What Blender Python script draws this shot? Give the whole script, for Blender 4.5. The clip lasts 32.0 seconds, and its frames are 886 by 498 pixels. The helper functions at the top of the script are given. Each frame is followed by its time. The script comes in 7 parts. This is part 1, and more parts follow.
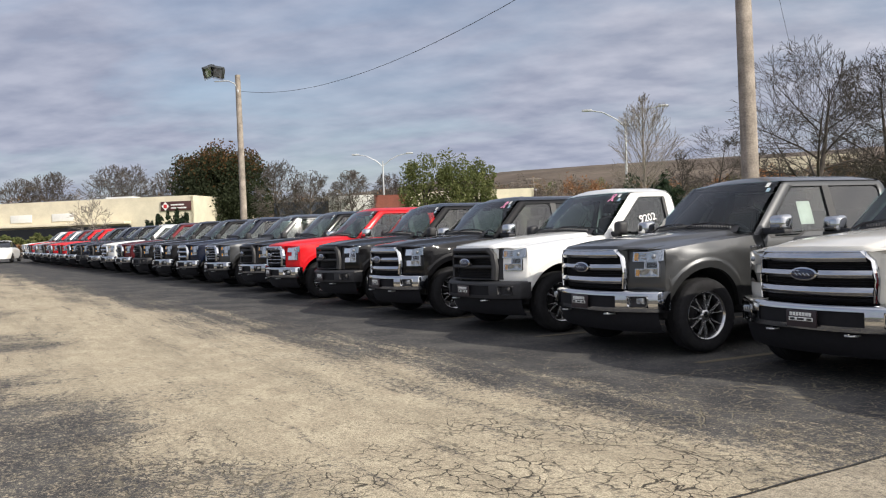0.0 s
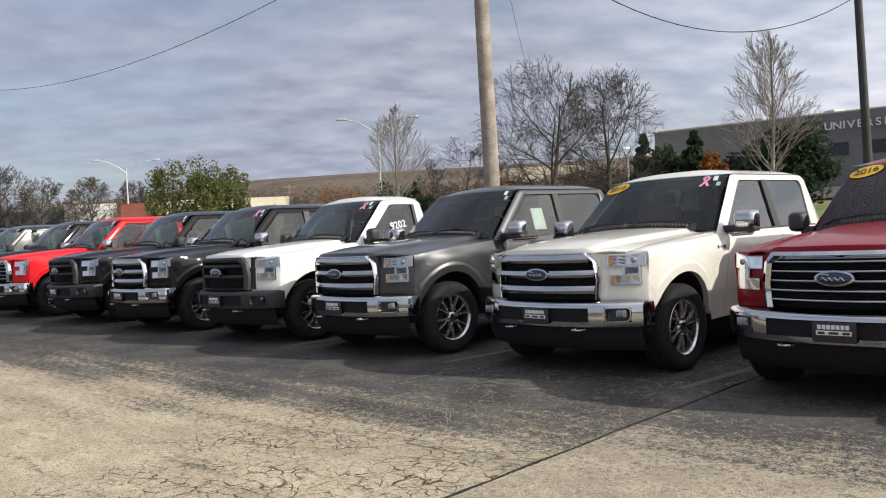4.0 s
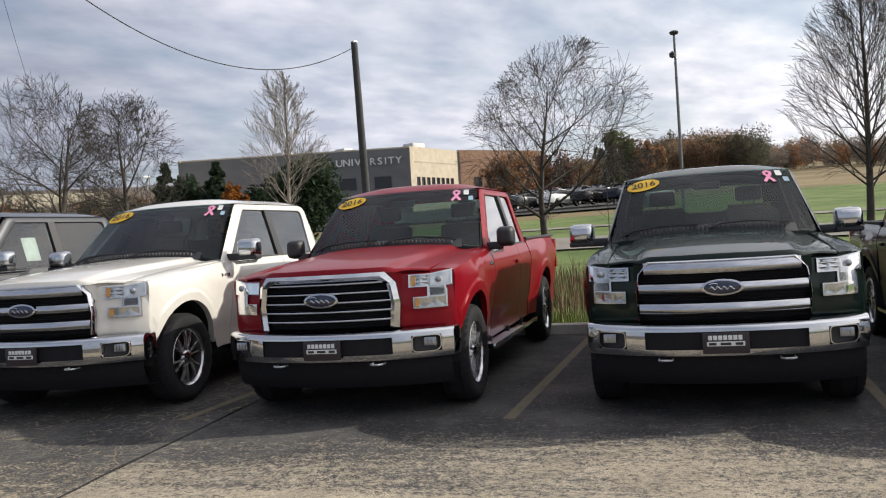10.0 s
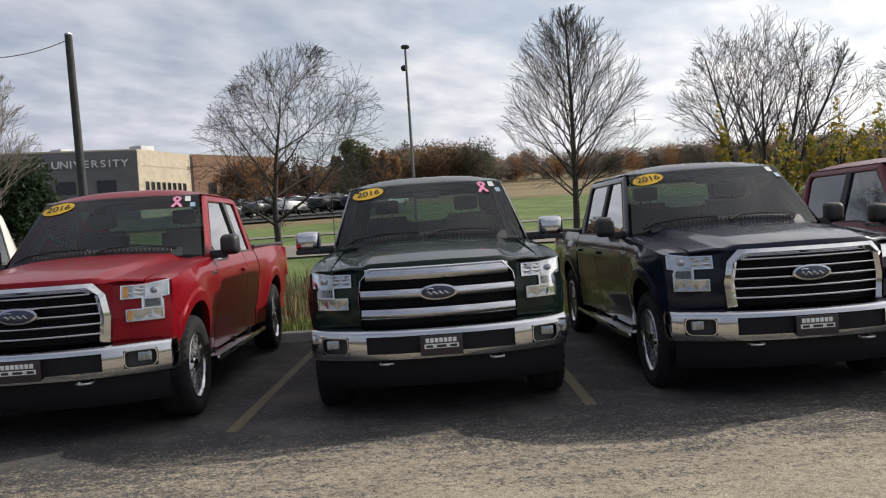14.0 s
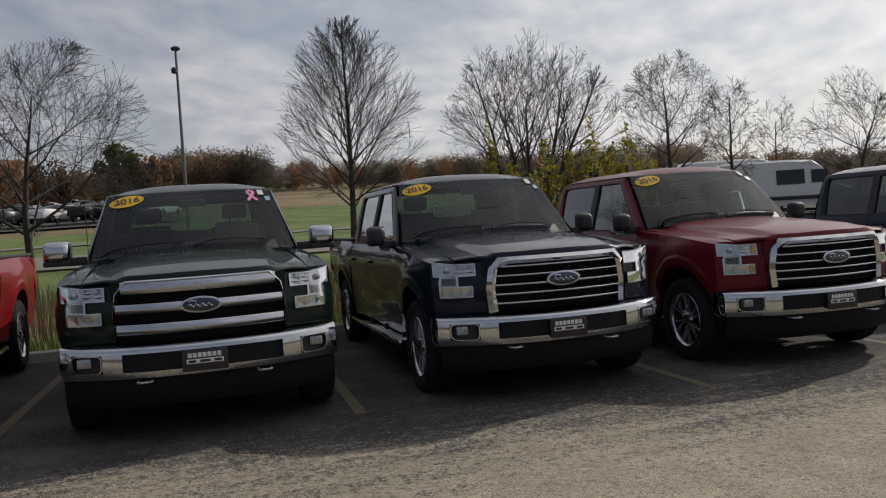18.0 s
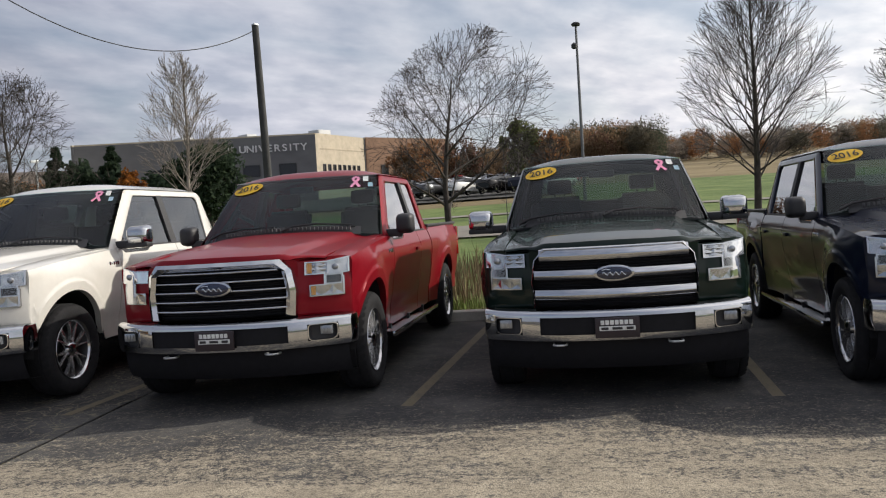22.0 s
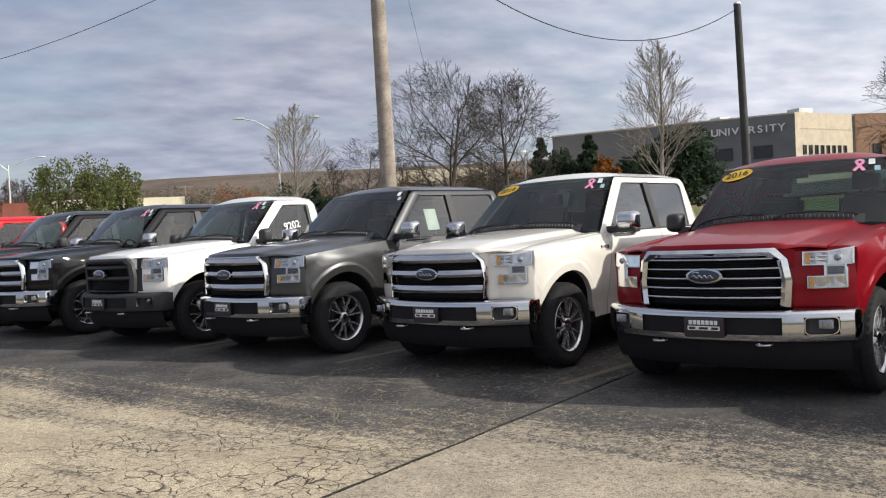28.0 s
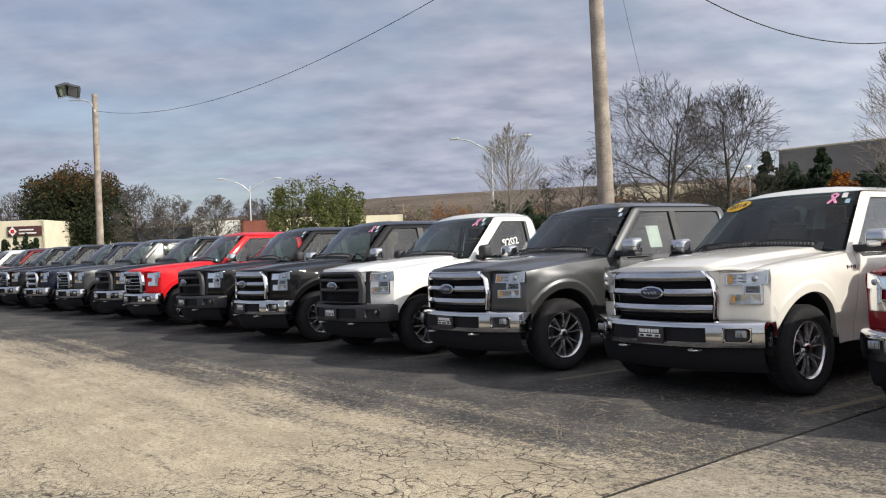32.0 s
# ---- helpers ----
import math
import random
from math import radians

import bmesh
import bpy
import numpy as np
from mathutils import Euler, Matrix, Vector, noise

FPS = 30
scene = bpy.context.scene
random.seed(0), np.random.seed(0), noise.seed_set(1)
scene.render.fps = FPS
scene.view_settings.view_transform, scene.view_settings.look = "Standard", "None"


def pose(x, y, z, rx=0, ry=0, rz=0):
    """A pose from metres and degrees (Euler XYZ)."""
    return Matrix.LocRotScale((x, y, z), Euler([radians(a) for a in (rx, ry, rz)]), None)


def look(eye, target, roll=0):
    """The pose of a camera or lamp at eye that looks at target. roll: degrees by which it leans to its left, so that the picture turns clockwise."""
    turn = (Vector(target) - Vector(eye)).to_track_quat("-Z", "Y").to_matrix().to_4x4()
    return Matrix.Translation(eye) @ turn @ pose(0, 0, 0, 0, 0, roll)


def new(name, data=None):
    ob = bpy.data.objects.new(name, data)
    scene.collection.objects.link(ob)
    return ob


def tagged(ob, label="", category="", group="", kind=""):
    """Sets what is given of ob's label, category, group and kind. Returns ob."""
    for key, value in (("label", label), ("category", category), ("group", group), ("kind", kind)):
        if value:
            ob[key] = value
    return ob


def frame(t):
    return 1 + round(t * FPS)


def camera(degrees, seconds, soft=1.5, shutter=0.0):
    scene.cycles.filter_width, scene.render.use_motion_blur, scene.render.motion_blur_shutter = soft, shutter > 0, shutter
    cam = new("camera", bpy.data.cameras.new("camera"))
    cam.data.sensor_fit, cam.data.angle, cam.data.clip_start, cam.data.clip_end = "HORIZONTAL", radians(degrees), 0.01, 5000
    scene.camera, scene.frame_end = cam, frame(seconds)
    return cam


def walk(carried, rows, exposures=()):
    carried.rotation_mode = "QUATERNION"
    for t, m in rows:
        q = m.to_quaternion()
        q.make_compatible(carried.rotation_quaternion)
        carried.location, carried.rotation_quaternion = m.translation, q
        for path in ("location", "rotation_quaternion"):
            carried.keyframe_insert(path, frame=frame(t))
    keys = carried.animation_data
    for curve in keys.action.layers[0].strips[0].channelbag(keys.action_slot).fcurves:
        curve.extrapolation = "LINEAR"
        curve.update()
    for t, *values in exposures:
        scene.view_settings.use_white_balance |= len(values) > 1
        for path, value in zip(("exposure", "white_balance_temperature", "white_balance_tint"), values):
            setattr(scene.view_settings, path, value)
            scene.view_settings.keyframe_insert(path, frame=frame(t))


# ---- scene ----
cam = camera(55.74, 32.0, soft=1.15)
# seconds, x, y, z, yaw, pitch, roll of the hand-held camera
ROWS = [
    (0.0, 0.000, 0.000, 1.454, 2.67, -1.23, 2.16),
    (0.5, 0.004, -0.010, 1.456, 0.84, -1.23, 2.21),
    (1.0, 0.007, -0.019, 1.456, -0.96, -1.34, 2.28),
    (1.5, 0.012, -0.033, 1.457, -2.94, -1.29, 2.33),
    (2.0, 0.020, -0.055, 1.455, -5.35, -1.24, 2.59),
    (2.5, 0.025, -0.066, 1.455, -7.58, -1.38, 2.63),
    (3.0, 0.026, -0.064, 1.452, -9.47, -1.41, 2.68),
    (3.5, 0.032, -0.060, 1.451, -11.70, -1.41, 2.80),
    (5.5, 0.113, -0.043, 1.414, -19.98, -1.30, 3.17),
    (6.0, 0.129, -0.051, 1.409, -22.44, -1.34, 3.28),
    (6.5, 0.146, -0.057, 1.405, -25.62, -1.52, 3.21),
    (7.0, 0.165, -0.072, 1.405, -28.93, -1.56, 3.09),
    (7.5, 0.179, -0.086, 1.406, -32.04, -1.77, 3.21),
    (8.0, 0.193, -0.104, 1.405, -34.98, -1.88, 3.18),
    (8.5, 0.213, -0.112, 1.414, -37.94, -1.60, 3.12),
    (9.0, 0.228, -0.127, 1.414, -40.67, -1.40, 3.22),
    (9.5, 0.243, -0.141, 1.416, -43.29, -1.26, 3.36),
    (10.0, 0.249, -0.148, 1.416, -45.40, -1.08, 3.37),
    (10.5, 0.243, -0.162, 1.417, -47.31, -1.20, 3.38),
    (11.0, 0.245, -0.175, 1.418, -49.39, -1.45, 3.52),
    (11.5, 0.263, -0.187, 1.421, -51.53, -1.59, 3.68),
    (12.0, 0.278, -0.201, 1.416, -54.02, -1.63, 3.77),
    (12.5, 0.291, -0.216, 1.416, -56.45, -1.67, 3.84),
    (13.0, 0.301, -0.227, 1.416, -58.62, -1.70, 3.92),
    (13.5, 0.313, -0.236, 1.413, -60.84, -1.65, 3.88),
    (14.0, 0.320, -0.246, 1.412, -63.12, -1.64, 3.43),
    (14.5, 0.321, -0.257, 1.412, -65.11, -1.45, 3.32),
    (16.5, 0.354, -0.294, 1.415, -72.72, -1.56, 3.99),
    (17.0, 0.357, -0.308, 1.410, -74.52, -1.65, 4.03),
    (17.5, 0.368, -0.313, 1.405, -76.53, -1.64, 3.72),
    (18.0, 0.375, -0.322, 1.404, -78.06, -1.88, 3.40),
    (18.5, 0.379, -0.314, 1.402, -77.71, -2.13, 3.10),
    (19.0, 0.379, -0.297, 1.401, -75.42, -2.01, 3.07),
    (19.5, 0.369, -0.276, 1.405, -70.61, -1.92, 3.10),
    (20.0, 0.355, -0.259, 1.407, -65.96, -1.86, 3.09),
    (20.5, 0.343, -0.245, 1.410, -62.07, -1.86, 3.10),
    (21.0, 0.338, -0.221, 1.409, -58.34, -1.93, 3.14),
    (21.5, 0.336, -0.194, 1.403, -54.85, -2.11, 3.20),
    (22.0, 0.335, -0.171, 1.402, -51.74, -2.27, 3.29),
    (22.5, 0.335, -0.155, 1.401, -48.98, -2.20, 3.60),
    (23.0, 0.324, -0.155, 1.399, -46.90, -1.99, 3.72),
    (23.5, 0.299, -0.168, 1.402, -45.02, -1.72, 3.71),
    (24.0, 0.289, -0.166, 1.405, -43.21, -1.66, 3.67),
    (24.5, 0.272, -0.158, 1.407, -40.39, -1.44, 3.57),
    (25.0, 0.257, -0.148, 1.405, -37.38, -1.36, 3.55),
    (25.5, 0.243, -0.131, 1.409, -34.68, -1.56, 3.58),
    (26.0, 0.227, -0.111, 1.421, -31.57, -1.72, 3.38),
    (26.5, 0.208, -0.112, 1.425, -28.53, -1.76, 2.91),
    (28.5, 0.116, -0.141, 1.423, -18.10, -1.30, 2.78),
    (29.0, 0.090, -0.147, 1.415, -15.84, -0.89, 2.62),
    (29.5, 0.062, -0.151, 1.408, -14.00, -0.61, 2.50),
    (30.0, 0.054, -0.140, 1.409, -12.21, -0.38, 2.46),
    (30.5, 0.053, -0.126, 1.411, -10.73, -0.24, 2.37),
    (31.0, 0.044, -0.116, 1.411, -9.25, -0.04, 2.31),
    (31.5, 0.041, -0.102, 1.412, -7.76, 0.18, 2.30),
    (32.0, 0.035, -0.086, 1.411, -6.21, 0.24, 2.24),
]
# the phone closes its exposure as it turns towards the sun
STOPS = [(t, float(np.interp(-yaw, (0, 32, 47, 60, 70, 78), (0.42, 0.42, 0.40, 0.27, -0.08, -0.40))) + float(np.interp(t, (17, 18, 19, 21, 22.5, 24.5, 26, 28.5), (0, -0.08, -0.10, -0.20, -0.18, -0.02, 0.10, 0)))) for t, x, y, z, yaw, pitch, roll in ROWS[::2]] 
walk(cam, [(t, pose(x, y, z, 90 + pitch, roll, yaw)) for t, x, y, z, yaw, pitch, roll in ROWS], STOPS)

# ---- light ----
SUN_BEARING, SUN_HEIGHT = 126.0, 31.0        # degrees clockwise from +y, degrees above the horizon


def node(nt, kind, x=None, **values):
    n = nt.nodes.new(kind)
    for k, v in values.items():
        setattr(n, k, v)
    return n


def sky_world():
    w = bpy.data.worlds.new("sky")
    scene.world = w
    w.use_nodes = True
    nt = w.node_tree
    nt.nodes.clear()
    lk = nt.links.new
    out = nt.nodes.new("ShaderNodeOutputWorld")
    bg = nt.nodes.new("ShaderNodeBackground")
    bg.inputs["Strength"].default_value = 0.088
    sky = nt.nodes.new("ShaderNodeTexSky")
    sky.sky_type = "NISHITA"
    sky.sun_disc = False
    sky.sun_elevation = radians(SUN_HEIGHT)
    sky.sun_rotation = radians(SUN_BEARING)
    sky.air_density, sky.dust_density = 1.0, 1.2
    co = nt.nodes.new("ShaderNodeTexCoord")
    sep = nt.nodes.new("ShaderNodeSeparateXYZ")
    lk(co.outputs["Generated"], sep.inputs[0])
    # the cloud deck: directions laid on a plane overhead
    h = node(nt, "ShaderNodeMath", operation="MAXIMUM")
    lk(sep.outputs[2], h.inputs[0])
    h.inputs[1].default_value = 0.0
    h2 = node(nt, "ShaderNodeMath", operation="ADD")
    lk(h.outputs[0], h2.inputs[0])
    h2.inputs[1].default_value = 0.2
    px = node(nt, "ShaderNodeMath", operation="DIVIDE")
    py = node(nt, "ShaderNodeMath", operation="DIVIDE")
    lk(sep.outputs[0], px.inputs[0]); lk(h2.outputs[0], px.inputs[1])
    lk(sep.outputs[1], py.inputs[0]); lk(h2.outputs[0], py.inputs[1])
    comb = nt.nodes.new("ShaderNodeCombineXYZ")
    lk(px.outputs[0], comb.inputs[0]); lk(py.outputs[0], comb.inputs[1])
    mp = nt.nodes.new("ShaderNodeMapping")
    mp.inputs["Rotation"].default_value = (0, 0, radians(32))
    mp.inputs["Scale"].default_value = (0.9, 1.2, 1)
    lk(comb.outputs[0], mp.inputs[0])
    n1 = nt.nodes.new("ShaderNodeTexNoise")
    n1.inputs["Scale"].default_value, n1.inputs["Detail"].default_value = 0.9, 7
    n1.inputs["Roughness"].default_value, n1.inputs["Distortion"].default_value = 0.55, 0.4
    lk(mp.outputs[0], n1.inputs["Vector"])
    n2 = nt.nodes.new("ShaderNodeTexNoise")
    n2.inputs["Scale"].default_value, n2.inputs["Detail"].default_value = 6.0, 5
    n2.inputs["Roughness"].default_value = 0.5
    lk(mp.outputs[0], n2.inputs["Vector"])
    cover = nt.nodes.new("ShaderNodeValToRGB")
    cover.color_ramp.elements[0].position, cover.color_ramp.elements[1].position = 0.36, 0.56
    cover.color_ramp.elements[0].color = (0.42, 0.42, 0.42, 1)
    lk(n1.outputs[0], cover.inputs[0])
    shade = nt.nodes.new("ShaderNodeValToRGB")
    e = shade.color_ramp.elements
    e[0].position, e[0].color = 0.32, (3.95, 4.25, 5.1, 1)
    e[1].position, e[1].color = 0.70, (5.95, 6.1, 6.75, 1)
    lk(n2.outputs[0], shade.inputs[0])
    # clouds brighten towards the sun
    sd = Vector((math.sin(radians(SUN_BEARING)) * math.cos(radians(SUN_HEIGHT)), math.cos(radians(SUN_BEARING)) * math.cos(radians(SUN_HEIGHT)), math.sin(radians(SUN_HEIGHT))))
    dot = node(nt, "ShaderNodeVectorMath", operation="DOT_PRODUCT")
    lk(co.outputs["Generated"], dot.inputs[0])
    dot.inputs[1].default_value = sd
    turn = nt.nodes.new("ShaderNodeMapRange")
    turn.inputs[1].default_value, turn.inputs[2].default_value = -0.5, 1.0
    lk(dot.outputs["Value"], turn.inputs[0])
    glow = nt.nodes.new("ShaderNodeValToRGB")
    steps = ((0.0, 0.72), (0.26, 0.80), (0.40, 1.20), (0.60, 1.40), (0.80, 2.0), (1.0, 2.9))
    while len(glow.color_ramp.elements) < len(steps):
        glow.color_ramp.elements.new(0.5)
    for el, (at, v) in zip(glow.color_ramp.elements, steps):
        el.position, el.color = at, (v, v, v, 1)
    lk(turn.outputs[0], glow.inputs[0])
    lit = node(nt, "ShaderNodeVectorMath", operation="SCALE")
    lk(shade.outputs[0], lit.inputs[0]); lk(glow.outputs[0], lit.inputs["Scale"])
    # and warm towards it
    warm = node(nt, "ShaderNodeMix", data_type="RGBA")
    side = nt.nodes.new("ShaderNodeMapRange")
    side.inputs[1].default_value, side.inputs[2].default_value = -0.45, 0.75
    lk(dot.outputs["Value"], side.inputs[0]); lk(side.outputs[0], warm.inputs[0])
    warm.inputs[6].default_value, warm.inputs[7].default_value = (0.95, 0.98, 1.09, 1), (1.09, 1.02, 0.90, 1)
    tinted = node(nt, "ShaderNodeVectorMath", operation="MULTIPLY")
    lk(lit.outputs[0], tinted.inputs[0]); lk(warm.outputs[2], tinted.inputs[1])
    lit = tinted
    mix = node(nt, "ShaderNodeMix", data_type="RGBA")
    lk(cover.outputs[0], mix.inputs[0]); lk(sky.outputs[0], mix.inputs[6]); lk(lit.outputs[0], mix.inputs[7])
    lk(mix.outputs[2], bg.inputs["Color"])
    lk(bg.outputs[0], out.inputs[0])
    s = bpy.data.lights.new("sun", "SUN")
    s.energy, s.angle, s.color = 3.7, radians(0.6), (1.0, 0.93, 0.82)
    o = new("sun", s)
    o.matrix_world = look(sd * 50, (0, 0, 0))


sky_world()


# ---- materials ----
def mat(name, colour, rough=0.5, metal=0.0, vary=0.12, scale=8.0, bump=0.0, bump_scale=60.0, coat=0.0, spec=0.5, fine=0.0, second=None, space="Object"):
    """A plain surface with variation at two scales and a fine relief."""
    m = bpy.data.materials.new(name)
    m.use_nodes = True
    nt = m.node_tree
    lk = nt.links.new
    b = nt.nodes["Principled BSDF"]
    b.inputs["Roughness"].default_value, b.inputs["Metallic"].default_value = rough, metal
    b.inputs["Coat Weight"].default_value, b.inputs["Coat Roughness"].default_value = coat, 0.04
    b.inputs["Specular IOR Level"].default_value = spec
    co = nt.nodes.new("ShaderNodeTexCoord")
    out = co.outputs[space]
    n = nt.nodes.new("ShaderNodeTexNoise")
    n.inputs["Scale"].default_value, n.inputs["Detail"].default_value = scale, 5
    lk(out, n.inputs["Vector"])
    f = nt.nodes.new("ShaderNodeTexNoise")
    f.inputs["Scale"].default_value, f.inputs["Detail"].default_value = scale * 9, 3
    lk(out, f.inputs["Vector"])
    add = node(nt, "ShaderNodeMath", operation="MULTIPLY_ADD")
    lk(f.outputs[0], add.inputs[0]); add.inputs[1].default_value = 0.5 + fine
    lk(n.outputs[0], add.inputs[2])
    r = nt.nodes.new("ShaderNodeValToRGB")
    c = colour
    d = second or tuple(v * (1 - 2 * vary) for v in c)
    r.color_ramp.elements[0].position, r.color_ramp.elements[0].color = 0.5, (*d, 1)
    r.color_ramp.elements[1].position, r.color_ramp.elements[1].color = 1.0, (*(min(1, v * (1 + vary)) for v in c), 1)
    lk(add.outputs[0], r.inputs[0])
    lk(r.outputs[0], b.inputs["Base Color"])
    if bump:
        bn = nt.nodes.new("ShaderNodeTexNoise")
        bn.inputs["Scale"].default_value, bn.inputs["Detail"].default_value = bump_scale, 4
        lk(out, bn.inputs["Vector"])
        bu = nt.nodes.new("ShaderNodeBump")
        bu.inputs["Strength"].default_value, bu.inputs["Distance"].default_value = bump, 0.02
        lk(bn.outputs[0], bu.inputs["Height"])
        lk(bu.outputs[0], b.inputs["Normal"])
    return m


def glass_mat(name, tint, faces=1.8):
    m = bpy.data.materials.new(name)
    m.use_nodes = True
    nt = m.node_tree
    nt.nodes.clear()
    lk = nt.links.new
    out = nt.nodes.new("ShaderNodeOutputMaterial")
    tr = nt.nodes.new("ShaderNodeBsdfTransparent")
    tr.inputs[0].default_value = (*tint, 1)
    gl = nt.nodes.new("ShaderNodeBsdfGlossy")
    gl.inputs["Roughness"].default_value = 0.015
    fr = nt.nodes.new("ShaderNodeFresnel")
    fr.inputs[0].default_value = 1.52
    mx = nt.nodes.new("ShaderNodeMixShader")
    # both faces of the pane mirror
    two = node(nt, "ShaderNodeMath", operation="MULTIPLY", use_clamp=True)
    lk(fr.outputs[0], two.inputs[0]); two.inputs[1].default_value = faces
    lk(two.outputs[0], mx.inputs[0]); lk(tr.outputs[0], mx.inputs[1]); lk(gl.outputs[0], mx.inputs[2])
    lk(mx.outputs[0], out.inputs[0])
    return m


def paint(name, colour, flake=0.0):
    m = mat(name, colour, rough=0.38 if flake else 0.45, metal=flake, vary=0.03, scale=3, coat=1.0, spec=0.12)
    coat = (1.4, 0.75, 0.05) if max(colour) < 0.1 else (1.4, 0.38, 0.10) if min(colour) < 0.1 else None
    if coat:
        b = m.node_tree.nodes["Principled BSDF"]
        b.inputs["Coat IOR"].default_value, b.inputs["Coat Weight"].default_value, b.inputs["Specular IOR Level"].default_value = coat
    return m


PAINT = {
    "white": paint("white_paint", (0.78, 0.78, 0.76)),
    "pearl": paint("pearl_white_paint", (0.66, 0.64, 0.59)),
    "grey": paint("magnetic_grey_paint", (0.074, 0.076, 0.079), 0.75),
    "black": paint("black_paint", (0.005, 0.005, 0.006)),
    "ruby": paint("ruby_red_paint", (0.20, 0.004, 0.011), 0.10),
    "red": paint("race_red_paint", (0.6, 0.012, 0.018)),
    "green": paint("dark_green_paint", (0.005, 0.014, 0.011), 0.1),
    "navy": paint("dark_blue_paint", (0.006, 0.009, 0.022), 0.1),
    "maroon": paint("dark_maroon_paint", (0.09, 0.012, 0.016), 0.3),
    "silver": paint("silver_paint", (0.45, 0.45, 0.45), 0.6),
    "bronze": paint("dark_red_paint", (0.13, 0.010, 0.016), 0.15),
}
CHROME = mat("chrome", (0.56, 0.57, 0.59), 0.05, 1.0, 0.02)
SPOKE = mat("chrome_spoke", (0.88, 0.88, 0.89), 0.24, 0.85, 0.04)
RIM_DARK = mat("dark_wheel_barrel", (0.022, 0.022, 0.024), 0.45, 0.3, 0.1)
ALLOY = mat("machined_alloy", (0.50, 0.50, 0.51), 0.16, 1.0, 0.04)
PLASTIC = mat("black_plastic", (0.024, 0.024, 0.027), 0.55, 0, 0.1, 30, 0.08, 400)
RUBBER = mat("tyre_rubber", (0.020, 0.020, 0.022), 0.9, 0, 0.15, 20, 0.15, 120, spec=0.25)
# paler than the cowl's black: sunlight on the ribs, put into the colour
VENT = mat("sunlit_vent_plastic", (0.09, 0.09, 0.093), 0.6, 0, 0.2, 25)
DARK_TRIM = mat("dark_air_dam", (0.014, 0.014, 0.017), 0.7, 0, 0.1, 20, spec=0.2)
BACK_GLASS = glass_mat("back_glass", (0.26, 0.31, 0.29))
CAVITY = mat("dark_cavity", (0.018, 0.018, 0.02), 0.9)
SEAT = mat("grey_cloth", (0.05, 0.05, 0.05), 0.9, 0, 0.1, 20)
GLASS = glass_mat("windscreen_glass", (0.56, 0.76, 0.73), 1.15)
TINT = glass_mat("tinted_glass", (0.13, 0.14, 0.145), 2.0)
CLEAR = glass_mat("side_glass", (0.62, 0.70, 0.67), 2.3)
LAMP_SILVER = mat("headlamp_reflector", (0.60, 0.61, 0.61), 0.14, 1.0, 0.12, 14)
LAMP_COVER = glass_mat("clear_lamp_cover", (0.90, 0.91, 0.92), 1.0)
LAMP_DARK = mat("headlamp_bezel", (0.05, 0.05, 0.052), 0.25, 0.5, 0.1, 30, coat=1.0)
AMBER = mat("amber_lens", (0.72, 0.34, 0.05), 0.2, 0, 0.1, 40, coat=1.0)
LENS = mat("projector_lens", (0.35, 0.37, 0.4), 0.05, 0.6, 0.1, 20, coat=1.0)
RED_LENS = mat("red_lens", (0.4, 0.01, 0.01), 0.15, 0, 0.1, 30, coat=1.0)
BRIGHT = mat("bright_lamp_trim", (0.58, 0.59, 0.60), 0.14, 1.0, 0.05, 20)
BLUE_OVAL = mat("blue_enamel", (0.008, 0.016, 0.05), 0.25, 0, 0.05, coat=1.0)
YELLOW_STK = mat("yellow_sticker", (0.85, 0.52, 0.03), 0.5)
PINK = mat("pink_sticker", (0.85, 0.32, 0.5), 0.5)
PAPER = mat("white_paper", (0.75, 0.76, 0.74), 0.7)
PALE_BLUE = mat("pale_blue_sticker", (0.35, 0.5, 0.6), 0.5)
INK = mat("dark_print", (0.03, 0.03, 0.03), 0.6)
PLATE_DARK = mat("plate_print", (0.03, 0.02, 0.025), 0.45)
WOOD_POLE = mat("weathered_pole_wood", (0.32, 0.275, 0.232), 0.85, 0, 0.25, 3, 0.5, 30)
DARK_POLE = mat("dark_pole_wood", (0.05, 0.05, 0.05), 0.8, 0, 0.2, 4, 0.3, 30)
GALV = mat("galvanised_steel", (0.55, 0.56, 0.56), 0.45, 0.6, 0.08)
WIRE = mat("cable_black", (0.02, 0.02, 0.02), 0.6)
BARK = mat("tree_bark", (0.062, 0.051, 0.043), 0.9, 0, 0.3, 6, 0.4, 40)
BARK_MID = mat("grey_brown_bark", (0.105, 0.088, 0.075), 0.9, 0, 0.25, 6, 0.4, 40)
BARK_PALE = mat("pale_bark", (0.27, 0.235, 0.20), 0.9, 0, 0.25, 6, 0.4, 40)


# ---- building helpers ----
def mesh_of(name, verts, faces, mats, smooth=True, angle=38, idx=None):
    me = bpy.data.meshes.new(name)
    me.from_pydata([tuple(v) for v in verts], [], [tuple(f) for f in faces])
    for m in mats if isinstance(mats, (list, tuple)) else [mats]:
        me.materials.append(m)
    if idx is not None:
        me.polygons.foreach_set("material_index", idx)
    if smooth:
        me.polygons.foreach_set("use_smooth", [True] * len(me.polygons))
        me.set_sharp_from_angle(angle=radians(angle))
    me.update()
    return me


